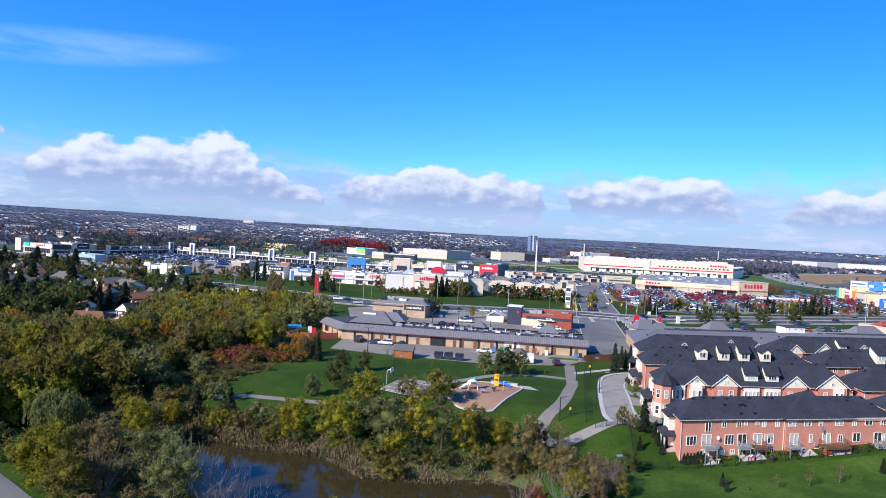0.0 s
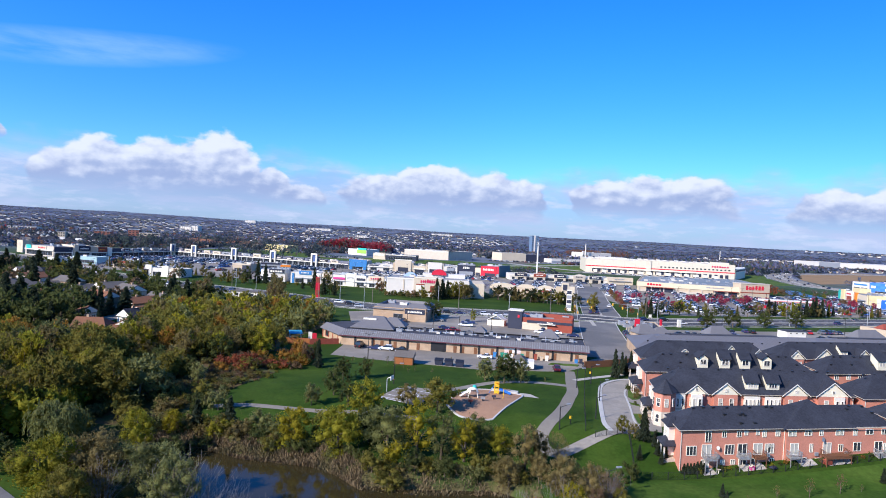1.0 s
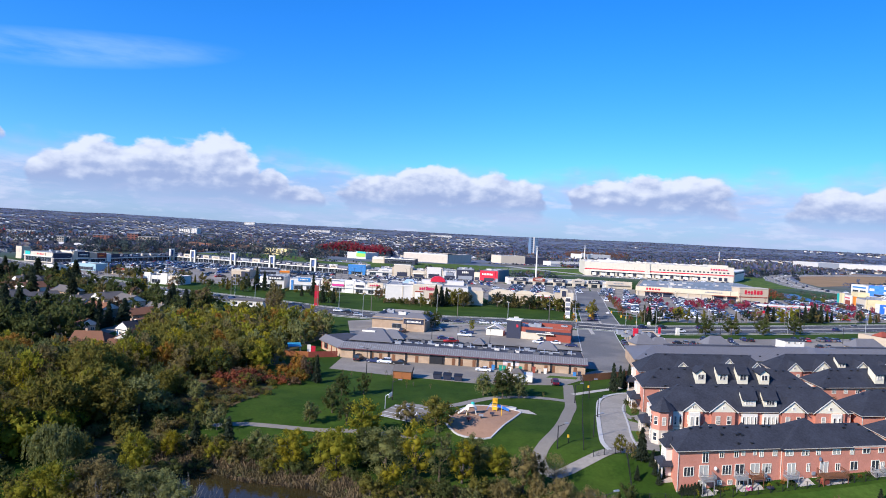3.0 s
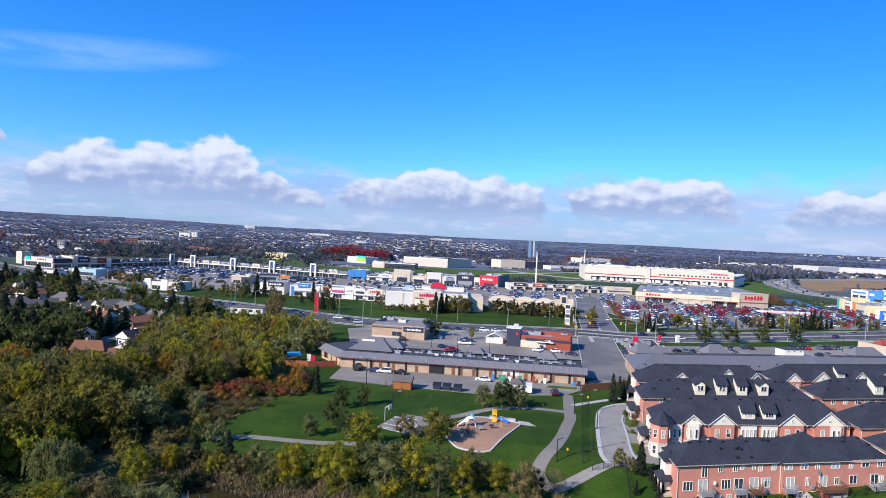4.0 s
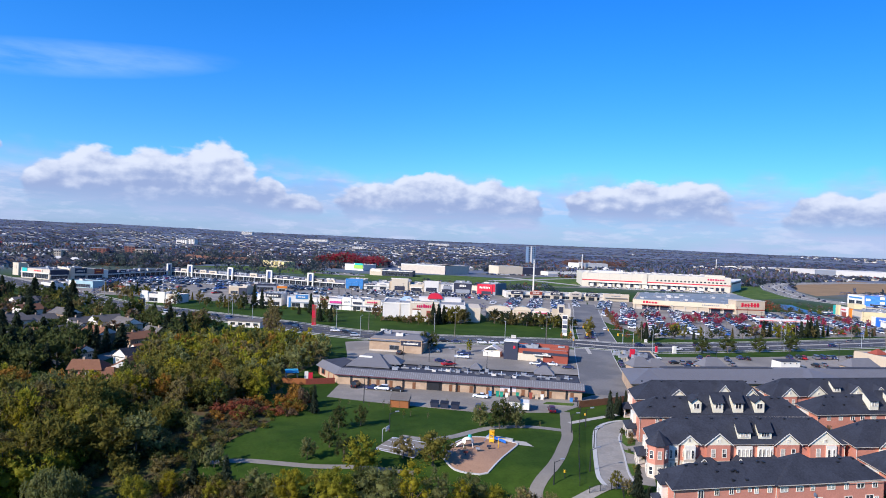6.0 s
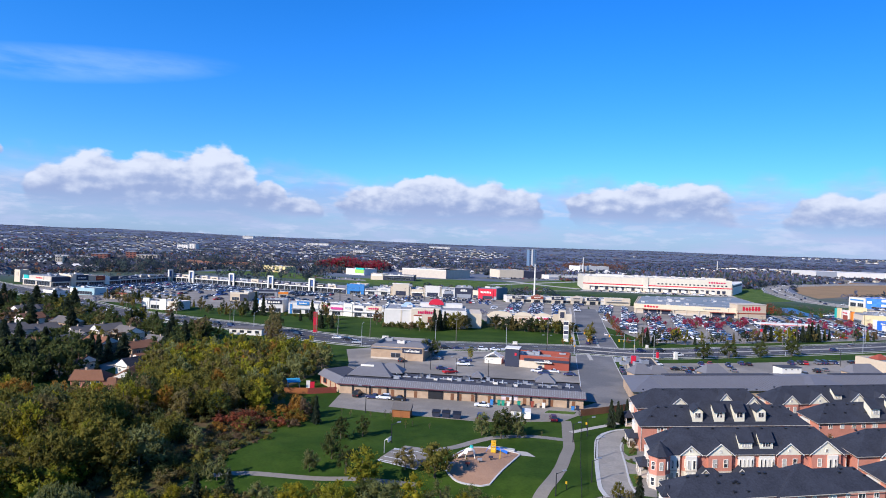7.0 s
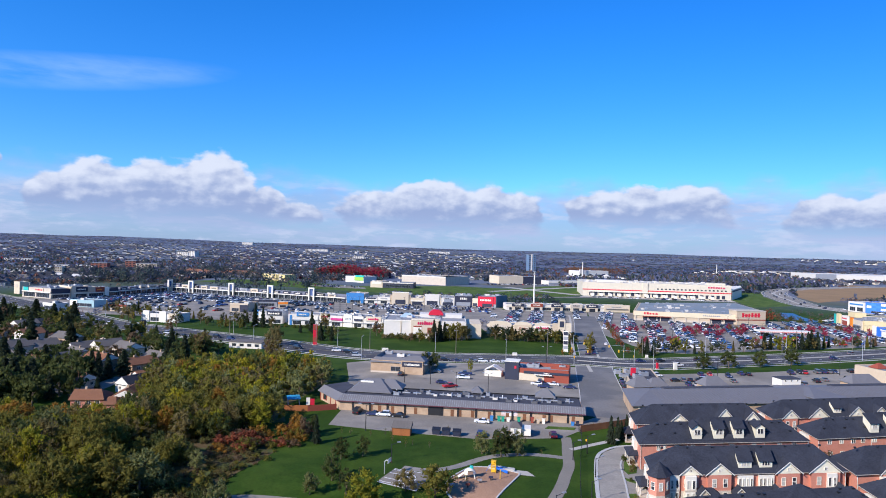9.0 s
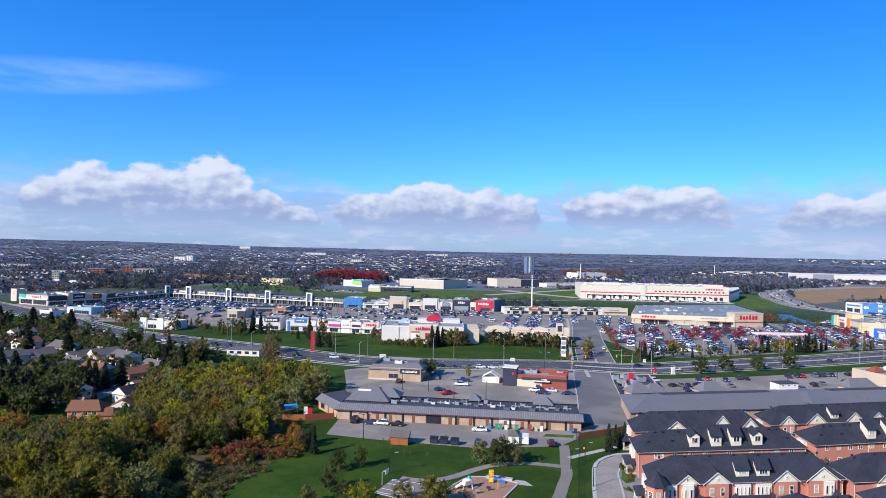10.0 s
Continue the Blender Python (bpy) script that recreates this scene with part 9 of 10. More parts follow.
fill_lot([(-300, 500), (-240, 470), (-150, 490), (-60, 440), (10, 425), (18, 480), (30, 520), (-60, 530), (-100, 543), (-170, 558), (-230, 556), (-300, 535)], -23.5, 17.5, 0.2, "scattered parked cars at the shopping centre")
fill_lot([(-176, 835), (-128, 838), (-104, 812), (-99, 790), (-148, 802)], 10, 17.0, 0.5, "parked cars beside the green shop")
fill_lot([(60, 950), (165, 975), (165, 990), (70, 975)], 15, 17.0, 0.75, "parked cars beside the industrial building")
fill_lot([(345, 470), (300, 500), (330, 540), (380, 560)], 30, 17.5, 0.6, "parked cars beside the eastern road")
fill_lot([(180, 740), (330, 723), (335, 733), (182, 752)], 83, 12, 0.35, "vehicles on the warehouse apron")

# trailers at the loading docks
for k in range(14):
    x, y = 180 + k * 10.5, 760 - k * 1.21
    t = thing("semi_trailer", pose(x, y, 0.05, 0, 0, -6.6), "white semi trailer backed to a loading dock", "trailer", "dock trailers")
    part("box", Build().box(-1.3, 1.3, -7, 7, 1.1, 4.0), WHITE, t)
    part("wheels", Build().box(-1.2, 1.2, 3, 5.5, 0, 1.0), RUBBER, t)

car("pickup", "red", 4.0, 238.0, 30, where="parked beside the plaza")
kiosk = thing("storage_trailer", pose(20.4, 176.2, 0.03, 0, 0, -8), "white storage trailers with grey roof behind the plaza", "trailer")
part("box", Build().box(0, 2.9, 0, 5.0, 0.4, 2.9), WHITE, kiosk)
part("roof", Build().hip(-0.2, 3.1, -0.3, 5.2, 2.9, 3.9, 1.4), GREYROOF, kiosk)
part("box", Build().box(3.1, 5.6, 1.0, 5.4, 0.4, 2.3), WHITE, kiosk)
part("door", Build().box(0.9, 1.9, -0.06, 0.02, 0.4, 2.4), GREY, kiosk)

# ---- lamp posts, signals and signs ----
def lamp_post(x, y, h, turn, label="galvanised street lamp with curved arm", double=False, m=GALV):
    p = thing("street_lamp", pose(x, y, ground_z(x, y), 0, 0, turn), label, "street lamp", "street lamps")
    part("pole", Build().tube((0, 0, -0.3), (0, 0, h), 0.14, 0.08), m, p)
    for s in ((-1, 1) if double else (1,)):
        part("arm", Build().tube((0, 0, h - 0.2), (s * 1.8, 0, h + 0.3), 0.06, 0.05, 6), m, p)
        part("lantern", Build().box(s * 1.8 - 0.45, s * 1.8 + 0.45, -0.18, 0.18, h + 0.22, h + 0.42), GREY, p)
    return p


mp, mw = along(MAIN[2:-1], 34.0)
for i, (p, w) in enumerate(zip(mp, mw)):
    s = Vector((w.y, -w.x)) * (12.4 if i % 2 else -12.4)
    if (p + s - Vector((79, 305))).length > 16:
        lamp_post(p.x + s.x, p.y + s.y, 10.5, math.degrees(math.atan2(-s.y, -s.x)))
for x, y, h in [(6.2, 232.4, 7), (-13.6, 244.9, 7), (-3.5, 243.8, 7), (17.9, 230.7, 7), (-20.5, 178.6, 7.5), (48.1, 285.3, 9), (150, 270, 8), (118, 268, 8), (180, 284, 8)]:
    lamp_post(x, y, h, 0, "dark car park lamp on a slim pole", True, BLACK)
for i in range(26):
    x, y = crng.uniform(118, 320), crng.uniform(360, 470)
    lamp_post(x, y, 9, crng.uniform(0, 180), "tall car park lamp among parked cars", True, BLACK)
for i in range(30):
    x, y = crng.uniform(-270, 15), crng.uniform(450, 570)
    lamp_post(x, y, 9, crng.uniform(0, 180), "tall car park lamp among parked cars", True, BLACK)
for x, y in [(24.0, 124.6), (39.0, 163.5), (37.0, 146.0), (32.6, 131.0), (27.0, 98.5), (-11, 152.5), (34.2, 158.0)]:
    lamp_post(x, y, 4.6, 20, "black park lamp on a thin post", False, BLACK)
for x, y, h in [(53.5, 316, 12), (7.6, 311, 13), (-35.7, 318, 13), (-65, 329, 12), (103, 322, 12), (150, 331, 12), (196, 348, 12), (236, 362, 12), (-118, 352, 13), (-160, 381, 13), (-205, 410, 13), (282, 380, 12), (240, 340, 13), (185, 342, 12)]:
    p = thing("utility_pole", pose(x, y, 0), "tall grey utility pole beside the road", "pole", "utility poles")
    part("pole", Build().tube((0, 0, -0.3), (0, 0, h), 0.17, 0.11), PALEBARK, p)
    part("crossarm", Build().box(-1.1, 1.1, -0.07, 0.07, h - 1.0, h - 0.85), GREY, p)


def signal(x, y, turn, arm):
    p = thing("traffic_signal", pose(x, y, 0, 0, 0, turn), "steel traffic signal with yellow heads", "traffic light", "traffic signals")
    part("pole", Build().tube((0, 0, -0.3), (0, 0, 7.2), 0.15, 0.11), GALV, p)
    part("mast_arm", Build().tube((0, 0, 6.4), (arm, 0, 6.9), 0.1, 0.06, 6), GALV, p)
    for k in (0.95,):
        hd = part("signal_head", Build().box(arm * k - 0.25, arm * k + 0.25, -0.2, 0.2, 5.7, 6.9), YELLOW, p, "yellow signal head")
        for j, m_ in enumerate((RED, YELLOW, GREENP)):
            part("lens", Build().tube((arm * k, -0.26, 6.7 - j * 0.45), (arm * k, -0.2, 6.7 - j * 0.45), 0.15, 0.15, 8), m_, hd)
    part("signal_head", Build().box(-0.22, 0.22, -0.35, -0.05, 3.3, 4.4), YELLOW, p, "yellow signal head")


signal(91, 313, 185, 8)
signal(66, 318, 10, 7)
signal(91.5, 297.5, 185, 8)
signal(62, 292, 10, 7)


def pylon(x, y, h, w, wall, bands, label, turn=0):
    p = thing("pylon_sign", pose(x, y, ground_z(x, y), 0, 0, turn), label, "sign", "pylon signs")
    part("panel", Build().box(-w / 2, w / 2, -0.35, 0.35, 0.3, h), wall, p)
    part("base", Build().box(-w / 2 - 0.2, w / 2 + 0.2, -0.5, 0.5, -0.3, 0.35), CONCRETE, p)
    for i, m_ in enumerate(bands):
        z1 = h - 0.5 - i * (h - 1.5) / max(1, len(bands))
        part("sign_face", Build().box(-w / 2 + 0.15, w / 2 - 0.15, -0.42, -0.35, z1 - (h - 1.5) / len(bands) * 0.75, z1), m_, p)
    return p


pylon(65.4, 330.5, 11.0, 2.6, WHITE, (NAVY, GREY, NAVY, GREY), "white shopping centre pylon sign with dark panels", -14)
pylon(-66.0, 331.0, 11.0, 2.2, RED, (MAROON, RED, MAROON), "tall red pylon sign on the grass", 10)
pylon(-160.0, 338.0, 10.0, 3.2, NAVY, (BLACK, GREY, BLACK, GREY), "dark pylon sign beside the main road", 20)
pylon(76.6, 249.6, 7.2, 1.9, RED, (RED, RED), "tall red vertical sign beside the restaurant", 4)
pylon(98.9, 287.2, 3.0, 0.9, RED, (RED,), "small red roadside sign", 12)
pylon(107.0, 286.8, 3.4, 1.7, WHITE, (WHITE,), "white utility cabinet on the verge", 12)
pylon(284.0, 392.0, 11.0, 3.4, mat("magenta_panel", (0.55, 0.03, 0.2)), (WHITE, RED), "pink and white pylon sign at the car park", 15)
pylon(246.0, 339.0, 7.0, 2.0, RED, (RED, WHITE), "red roadside sign by the main road", 15)
for x, y, w in [(104, 318, 1.2), (-28, 318, 3.2), (37, 314, 2.2)]:
    pylon(x, y, 1.6, w, WHITE, (GREY,), "low white ground sign on the verge", 5)

mast = thing("telecom_mast", pose(83.5, 575, 0), "tall white telecom mast behind the shops", "mast")
part("pole", Build().tube((0, 0, -0.5), (0, 0, 34), 0.85, 0.5, 14), WHITE, mast)
for z in (31.2, 33.4):
    part("antenna_ring", Build().tube((0, 0, z), (0, 0, z + 0.8), 1.5, 1.5, 14), GREY, mast)
for x, y, h in [(729, 1687, 30), (299, 1357, 32)]:
    m_ = thing("telecom_mast", pose(x, y, 0), "slim white mast in the distance", "mast", "masts")
    part("pole", Build().tube((0, 0, -0.5), (0, 0, h), 1.1, 0.7, 8), WHITE, m_)

# ---- fences, shed, bins behind the plaza ----
def rail_fence(name, pts, h, m, label, wire=0.22, post=2.5):
    f = thing(name, Matrix(), label, "fence", "fences")
    w = Build()
    for a, b in zip(pts, pts[1:]):
        a, b = Vector(a), Vector(b)
        n = max(1, round((b - a).length / post))
        for i in range(n + (b == Vector(pts[-1]))):
            p = a.lerp(b, i / n)
            part("post", Build().box(p.x - 0.05, p.x + 0.05, p.y - 0.05, p.y + 0.05, ground_z(*p) - 0.3, ground_z(*p) + h + 0.05), m, f)
        for i in range(n):
            p, q = a.lerp(b, i / n), a.lerp(b, (i + 1) / n)
            zp, zq = ground_z(*p), ground_z(*q)
            for zz in (0.1, h):
                part("rail", Build().tube((*p, zp + zz), (*q, zq + zz), 0.016, 0.016, 5), m, f)
            k = max(1, int((q - p).length / wire))
            for j in range(1, k):
                s = p.lerp(q, j / k)
                zs = zp + (zq - zp) * j / k
                w.box(s.x - 0.005, s.x + 0.005, s.y - 0.005, s.y + 0.005, zs + 0.1, zs + h)
    tagged(part("wire_infill", w, m, f), kind="stuff")
    return f


rail_fence("chain_fence", [(41.3, 184.5), (41.0, 178.9), (36.6, 160), (32.2, 140), (28.9, 123.5)], 1.5, BLACK, "black chain-link fence beside the path", 0.14, 6.0)
rail_fence("metal_fence", [(30.2, 120.8), (36.7, 121.8), (35.0, 112.4), (34.0, 107.4), (42.5, 108.2), (62, 112.4), (84, 117.2), (100, 121)], 1.3, BLACK, "black metal fence behind the townhouses", 0.16)


def board_fence(pts, h, m, label):
    f = thing("wooden_fence", Matrix(), label, "fence", "fences")
    for a, b in zip(pts, pts[1:]):
        a, b = Vector(a), Vector(b)
        turn = math.degrees(math.atan2(b.y - a.y, b.x - a.x))
        L = (b - a).length
        n = max(1, round(L / 2.4))
        for i in range(n):
            loc = pose(a.x, a.y, ground_z(*a), 0, 0, turn)
            bd = Build(loc)
            w = L / n
            for k in range(12):
                bd.box(i * w + k * w / 12 + 0.012, i * w + (k + 1) * w / 12, -0.02 - 0.012 * (k % 2), 0.02, 0.02, h - 0.03 * (k % 3))
            tagged(part("board_panel", bd, m, f), kind="stuff")
            part("post", Build(loc).box(i * w - 0.06, i * w + 0.06, 0.02, 0.14, -0.3, h + 0.08), m, f)
    return f


board_fence([(41.6, 183.0), (50, 187.4), (58.6, 192.4), (60.5, 196)], 2.0, WOODB, "brown board fence beside the plaza drive")
board_fence([(-48.5, 197.6), (-41.2, 198.0)], 2.0, WOODF, "orange stained cedar fence by the lawn")
board_fence([(-41.2, 198.0), (-32.6, 201.2)], 1.9, MAROON, "red-brown fence at the end of the plaza")
hut_ = thing("play_shelter", pose(-49.0, 204, 0, 0, 0, 20), "open shelter with sloping turquoise roof", "shelter")
part("roof", Build().solid([(0, 0, 2.0), (4.2, 0, 2.0), (4.2, 3.6, 2.6), (0, 3.6, 2.6), (0, 0, 2.12), (4.2, 0, 2.12), (4.2, 3.6, 2.72), (0, 3.6, 2.72)], [(0, 3, 2, 1), (4, 5, 6, 7), (0, 1, 5, 4), (2, 3, 7, 6), (1, 2, 6, 5), (3, 0, 4, 7)]), mat("turquoise_metal", (0.05, 0.31, 0.47), 0.5, var=0.15), hut_, "turquoise metal roof")
for px, py in ((0.3, 0.3), (3.9, 0.3), (0.3, 3.3), (3.9, 3.3)):
    part("post", Build().box(px - 0.08, px + 0.08, py - 0.08, py + 0.08, -0.2, 2.0 + py * 0.166), GREY, hut_)
inf = thing("notice_board", pose(-41.5, 203, 0, 0, 0, 10), "red and white painted board behind the fence", "sign")
part("board", Build().box(-1.2, 0, -0.06, 0.06, 0.8, 3.2), WHITE, inf)
part("board", Build().box(0.05, 1.4, -0.06, 0.06, 0.8, 2.8), RED, inf)
for px in (-0.6, 0.7):
    part("post", Build().box(px - 0.06, px + 0.06, 0.06, 0.16, -0.2, 2.6), GREY, inf)
shed = thing("wooden_shed", pose(-12.8, 175.4, 0.03, 0, 0, -8), "orange stained cedar bin shed with grey roof", "shed")
part("wall", Build().box(0, 5.2, 0.02, 2.6, 0, 2.2), WOODF, shed)
for k in range(20):
    part("board", Build().box(k * 0.26, k * 0.26 + 0.25, -0.02 - 0.012 * (k % 2), 0.018, 0, 2.2), WOODF, shed)
part("roof", Build().solid([(-0.2, -0.3, 2.2), (5.4, -0.3, 2.2), (5.4, 2.9, 3.4), (-0.2, 2.9, 3.4), (-0.2, -0.3, 2.05), (5.4, -0.3, 2.05), (5.4, 2.9, 2.2), (-0.2, 2.9, 2.2)], [(0, 1, 2, 3), (0, 4, 5, 1), (1, 5, 6, 2), (2, 6, 7, 3), (3, 7, 4, 0)]), GREYROOF, shed)
for k in range(3):
    part("post", Build().box(k * 2.55, k * 2.55 + 0.12, -0.08, 0.0, 0, 2.2), WOODB, shed)
for x, y in ((-0.4, 177.4), (2.4, 177.0), (5.4, 176.2)):
    d = thing("waste_skip", pose(x, y, 0.03, 0, 0, -8), "dark blue steel waste skip on asphalt", "skip", "waste skips")
    part("body", Build().solid([(-1.0, -0.75, 0.1), (1.0, -0.75, 0.1), (1.0, 0.75, 0.1), (-1.0, 0.75, 0.1), (-1.15, -0.95, 1.3), (1.15, -0.95, 1.3), (1.15, 0.85, 1.7), (-1.15, 0.85, 1.7)], [(3, 2, 1, 0), (0, 1, 5, 4), (1, 2, 6, 5), (2, 3, 7, 6), (3, 0, 4, 7), (4, 5, 6, 7)]), NAVY, d)
    part("lid", Build().solid([(-1.2, -1.0, 1.33), (1.2, -1.0, 1.33), (1.2, 0.9, 1.76), (-1.2, 0.9, 1.76), (-1.2, -1.0, 1.4), (1.2, -1.0, 1.4), (1.2, 0.9, 1.82), (-1.2, 0.9, 1.82)], [(4, 5, 6, 7), (0, 1, 5, 4), (1, 2, 6, 5), (2, 3, 7, 6), (3, 0, 4, 7)]), BLACK, d)
for x, y, m_, lb in [(18.6, 192.6, GREENP, "green plastic waste bin against the wall"), (19.8, 192.4, GREENP, "green plastic waste bin against the wall"), (24.6, 192.0, GREENP, "green plastic waste bin against the wall"), (21.4, 192.4, WHITE, "white crate stack against the wall"), (16.4, 193, SKYBLUE, "blue recycling bin against the wall"),
                     (40.6, 189.9, SKYBLUE, "blue recycling bin against the wall"), (42, 189.8, NAVY, "dark bin against the brick wall"), (28.6, 191.6, MAROON, "stacked pallets beside the back door"), (30.4, 191.4, TANW, "stacked pallets beside the back door"), (32, 191.2, WHITE, "stacked boxes beside the back door")]:
    d = thing("waste_bin" if "bin" in lb else "stacked_goods", pose(x, y, 0.03, 0, 0, -7), lb, "bin" if "bin" in lb else "goods", "things behind the plaza")
    hh = crng.uniform(0.9, 1.7)
    part("body", Build().solid([(-0.4, -0.4, 0), (0.4, -0.4, 0), (0.4, 0.4, 0), (-0.4, 0.4, 0), (-0.5, -0.5, hh), (0.5, -0.5, hh), (0.5, 0.5, hh), (-0.5, 0.5, hh)], [(3, 2, 1, 0), (0, 1, 5, 4), (1, 2, 6, 5), (2, 3, 7, 6), (3, 0, 4, 7), (4, 5, 6, 7)]), m_, d)
    part("lid", Build().box(-0.54, 0.54, -0.54, 0.54, hh, hh + 0.08), m_, d)
solo("trim_island", Build().prism([(31.5, 185.6), (40, 184.8), (41, 187.2), (33, 188.0)], -0.1, 0.16), GRASS, "small grass island with kerb", "island", kind="structure")

# ---- playground and court ----
PLAY = [(1.6, 138.3), (3.0, 143.2), (7.4, 150.0), (9.6, 151.2), (14, 150.8), (19.6, 147.4), (19.4, 146.0), (11.4, 129.9), (9.6, 129.4), (4.4, 131.8)]
pb = Build()
mid_p = Vector((10.5, 140.5))
rings = [[tuple(mid_p.lerp(Vector(p).lerp(Vector(q), t), k / 8)) for p, q in zip(PLAY, PLAY[1:] + PLAY[:1]) for t in (0.0, 0.25, 0.5, 0.75)] for k in range(9)]
rings = [r + r[:1] for r in rings]
for r0, r1 in zip(rings, rings[1:]):
    for p, q, s, t in zip(r0, r1, r1[1:], r0[1:]):
        pb.face([(*u, ground_z(*u) + 0.09) for u in (p, q, s, t)])
solo("ground_playground", pb, MULCH, "brown wood chip playground surface", "playground", kind="structure")
solo("trim_playground", kerb(PLAY + PLAY[:1], 0, 0.35, 0.22, 1.5), KERBSTONE, "white concrete playground border", "border", kind="structure")
dome = thing("climbing_dome", pose(7.6, 143.6, ground_z(7.6, 143.6) + 0.05, 0, 0, 10) @ Matrix.Scale(0.85, 4), "white moulded climbing dome with slide lip", "climber")
shell = Build()
N, M = 12, 6
for j in range(M + 1):
    el = j / M * 1.45
    for i in range(N):
        a = 2 * math.pi * i / N
        shell.v.append((1.7 * math.cos(a) * math.cos(el), 1.3 * math.sin(a) * math.cos(el), 1.2 + 1.5 * math.sin(el)))
shell.f = [(j * N + i, j * N + (i + 1) % N, (j + 1) * N + (i + 1) % N, (j + 1) * N + i) for j in range(M) for i in range(N) if not (j < 3 and i in (8, 9))]
part("shell", shell, WHITE, dome)
for a in (0.6, 2.4, 3.9, 5.5):
    part("leg", Build().tube((1.9 * math.cos(a), 1.5 * math.sin(a), -0.1), (1.5 * math.cos(a), 1.15 * math.sin(a), 1.5), 0.13, 0.1), WHITE, dome)
part("slide", Build().solid([(-1.5, -0.5, 1.6), (-1.5, 0.5, 1.6), (-3.4, 0.6, 0.35), (-3.4, -0.6, 0.35), (-1.5, -0.5, 1.45), (-1.5, 0.5, 1.45), (-3.4, 0.6, 0.2), (-3.4, -0.6, 0.2)], [(0, 1, 2, 3), (7, 6, 5, 4), (1, 5, 6, 2), (0, 3, 7, 4), (2, 6, 7, 3)]), WHITE, dome)
part("cap", Build().tube((0.6, 0.4, 2.55), (0.6, 0.4, 3.1), 0.6, 0.45, 10), TEAL, dome, "teal cap")
tow = thing("play_tower", pose(13.4, 147.6, ground_z(13.4, 147.6) + 0.05, 0, 0, -10) @ Matrix.Scale(0.82, 4), "yellow play tower with blue slide", "climber")
for px, py in ((-0.6, -0.6), (0.6, -0.6), (-0.6, 0.6), (0.6, 0.6)):
    part("post", Build().tube((px, py, -0.2), (px, py, 3.4), 0.07, 0.07, 6), YELLOW, tow)
for z in (1.4, 2.2, 3.3):
    part("deck" if z < 2 else "panel", Build().box(-0.7, 0.7, -0.7, 0.7, z, z + 0.12), YELLOW, tow)
part("panel", Build().box(-0.65, 0.65, -0.68, -0.6, 0.3, 1.2), YELLOW, tow)
part("panel", Build().box(-0.65, 0.65, 0.6, 0.68, 2.3, 3.2), YELLOW, tow)
part("slide", Build().solid([(0.7, -0.45, 1.5), (0.7, 0.45, 1.5), (4.0, 0.45, 0.35), (4.0, -0.45, 0.35), (0.7, -0.45, 1.3), (0.7, 0.45, 1.3), (4.0, 0.45, 0.15), (4.0, -0.45, 0.15)], [(0, 3, 2, 1), (4, 5, 6, 7), (1, 2, 6, 5), (0, 4, 7, 3), (2, 3, 7, 6)]), BLUE, tow, "blue slide")
for sy in (-0.5, 0.45):
    part("slide_rim", Build().solid([(0.7, sy, 1.5), (0.7, sy + 0.06, 1.5), (4.0, sy + 0.06, 0.35), (4.0, sy, 0.35), (0.7, sy, 1.8), (0.7, sy + 0.06, 1.8), (4.0, sy + 0.06, 0.65), (4.0, sy, 0.65)], [(4, 7, 6, 5), (0, 4, 5, 1), (3, 2, 6, 7), (0, 3, 7, 4), (1, 5, 6, 2)]), BLUE, tow)
part("climber", Build().tube((-0.7, 0, 2.6), (-2.2, 0.4, 0), 0.06, 0.06, 6), BLUE, tow)
wall_ = thing("seat_wall", pose(15.5, 149.9, ground_z(15.5, 149.9), 0, 0, -16), "low curved white concrete seat wall", "seat wall")
part("wall", Build().prism([(-3.2, -0.6), (0, -0.9), (3.2, -0.6), (3.2, 0.5), (0, 0.9), (-3.2, 0.5)], -0.2, 0.55), KERBSTONE, wall_)
for x, y, m_ in [(14.6, 143.5, YELLOW), (12.4, 142.4, NAVY), (7.0, 138.5, MAROON), (3.6, 138.6, GREY), (9.8, 140.6, GREY)]:
    s = thing("spring_rider" if m_ != YELLOW else "play_post", pose(x, y, ground_z(x, y) + 0.06), "small playground spring rider on wood chips" if m_ != YELLOW else "yellow play post with bars", "play equipment", "play equipment")
    if m_ == YELLOW:
        part("post", Build().tube((0, 0, -0.2), (0, 0, 2.3), 0.08, 0.08, 6), YELLOW, s)
        part("bar", Build().tube((0, 0, 2.2), (1.4, 0.2, 2.2), 0.05, 0.05, 6), YELLOW, s)
    else:
        part("spring", Build().tube((0, 0, -0.1), (0, 0, 0.5), 0.14, 0.14, 8), BLACK, s)
        part("seat", Build().box(-0.5, 0.5, -0.15, 0.15, 0.5, 0.95), m_, s)
COURT = [(-13.4, 140.9), (-9.8, 148.6), (-0.8, 145.6), (-4.3, 136.9)]
rows = [[(lerp(u, (0, 1), (COURT[0][0], COURT[3][0])) * (1 - v) + lerp(u, (0, 1), (COURT[1][0], COURT[2][0])) * v, lerp(u, (0, 1), (COURT[0][1], COURT[3][1])) * (1 - v) + lerp(u, (0, 1), (COURT[1][1], COURT[2][1])) * v) for u in np.linspace(0, 1, 6)] for v in np.linspace(0, 1, 6)]
solo("pavement_court", drape(rows, 0.07), ASPHALT, "grey asphalt basketball half court", "court", kind="structure")


def court_at(u, v):
    a, b, c_, d = (Vector(p) for p in (COURT[0], COURT[3], COURT[2], COURT[1]))
    p = a.lerp(b, u).lerp(d.lerp(c_, u), v)
    return (p.x, p.y)


marks = Build()


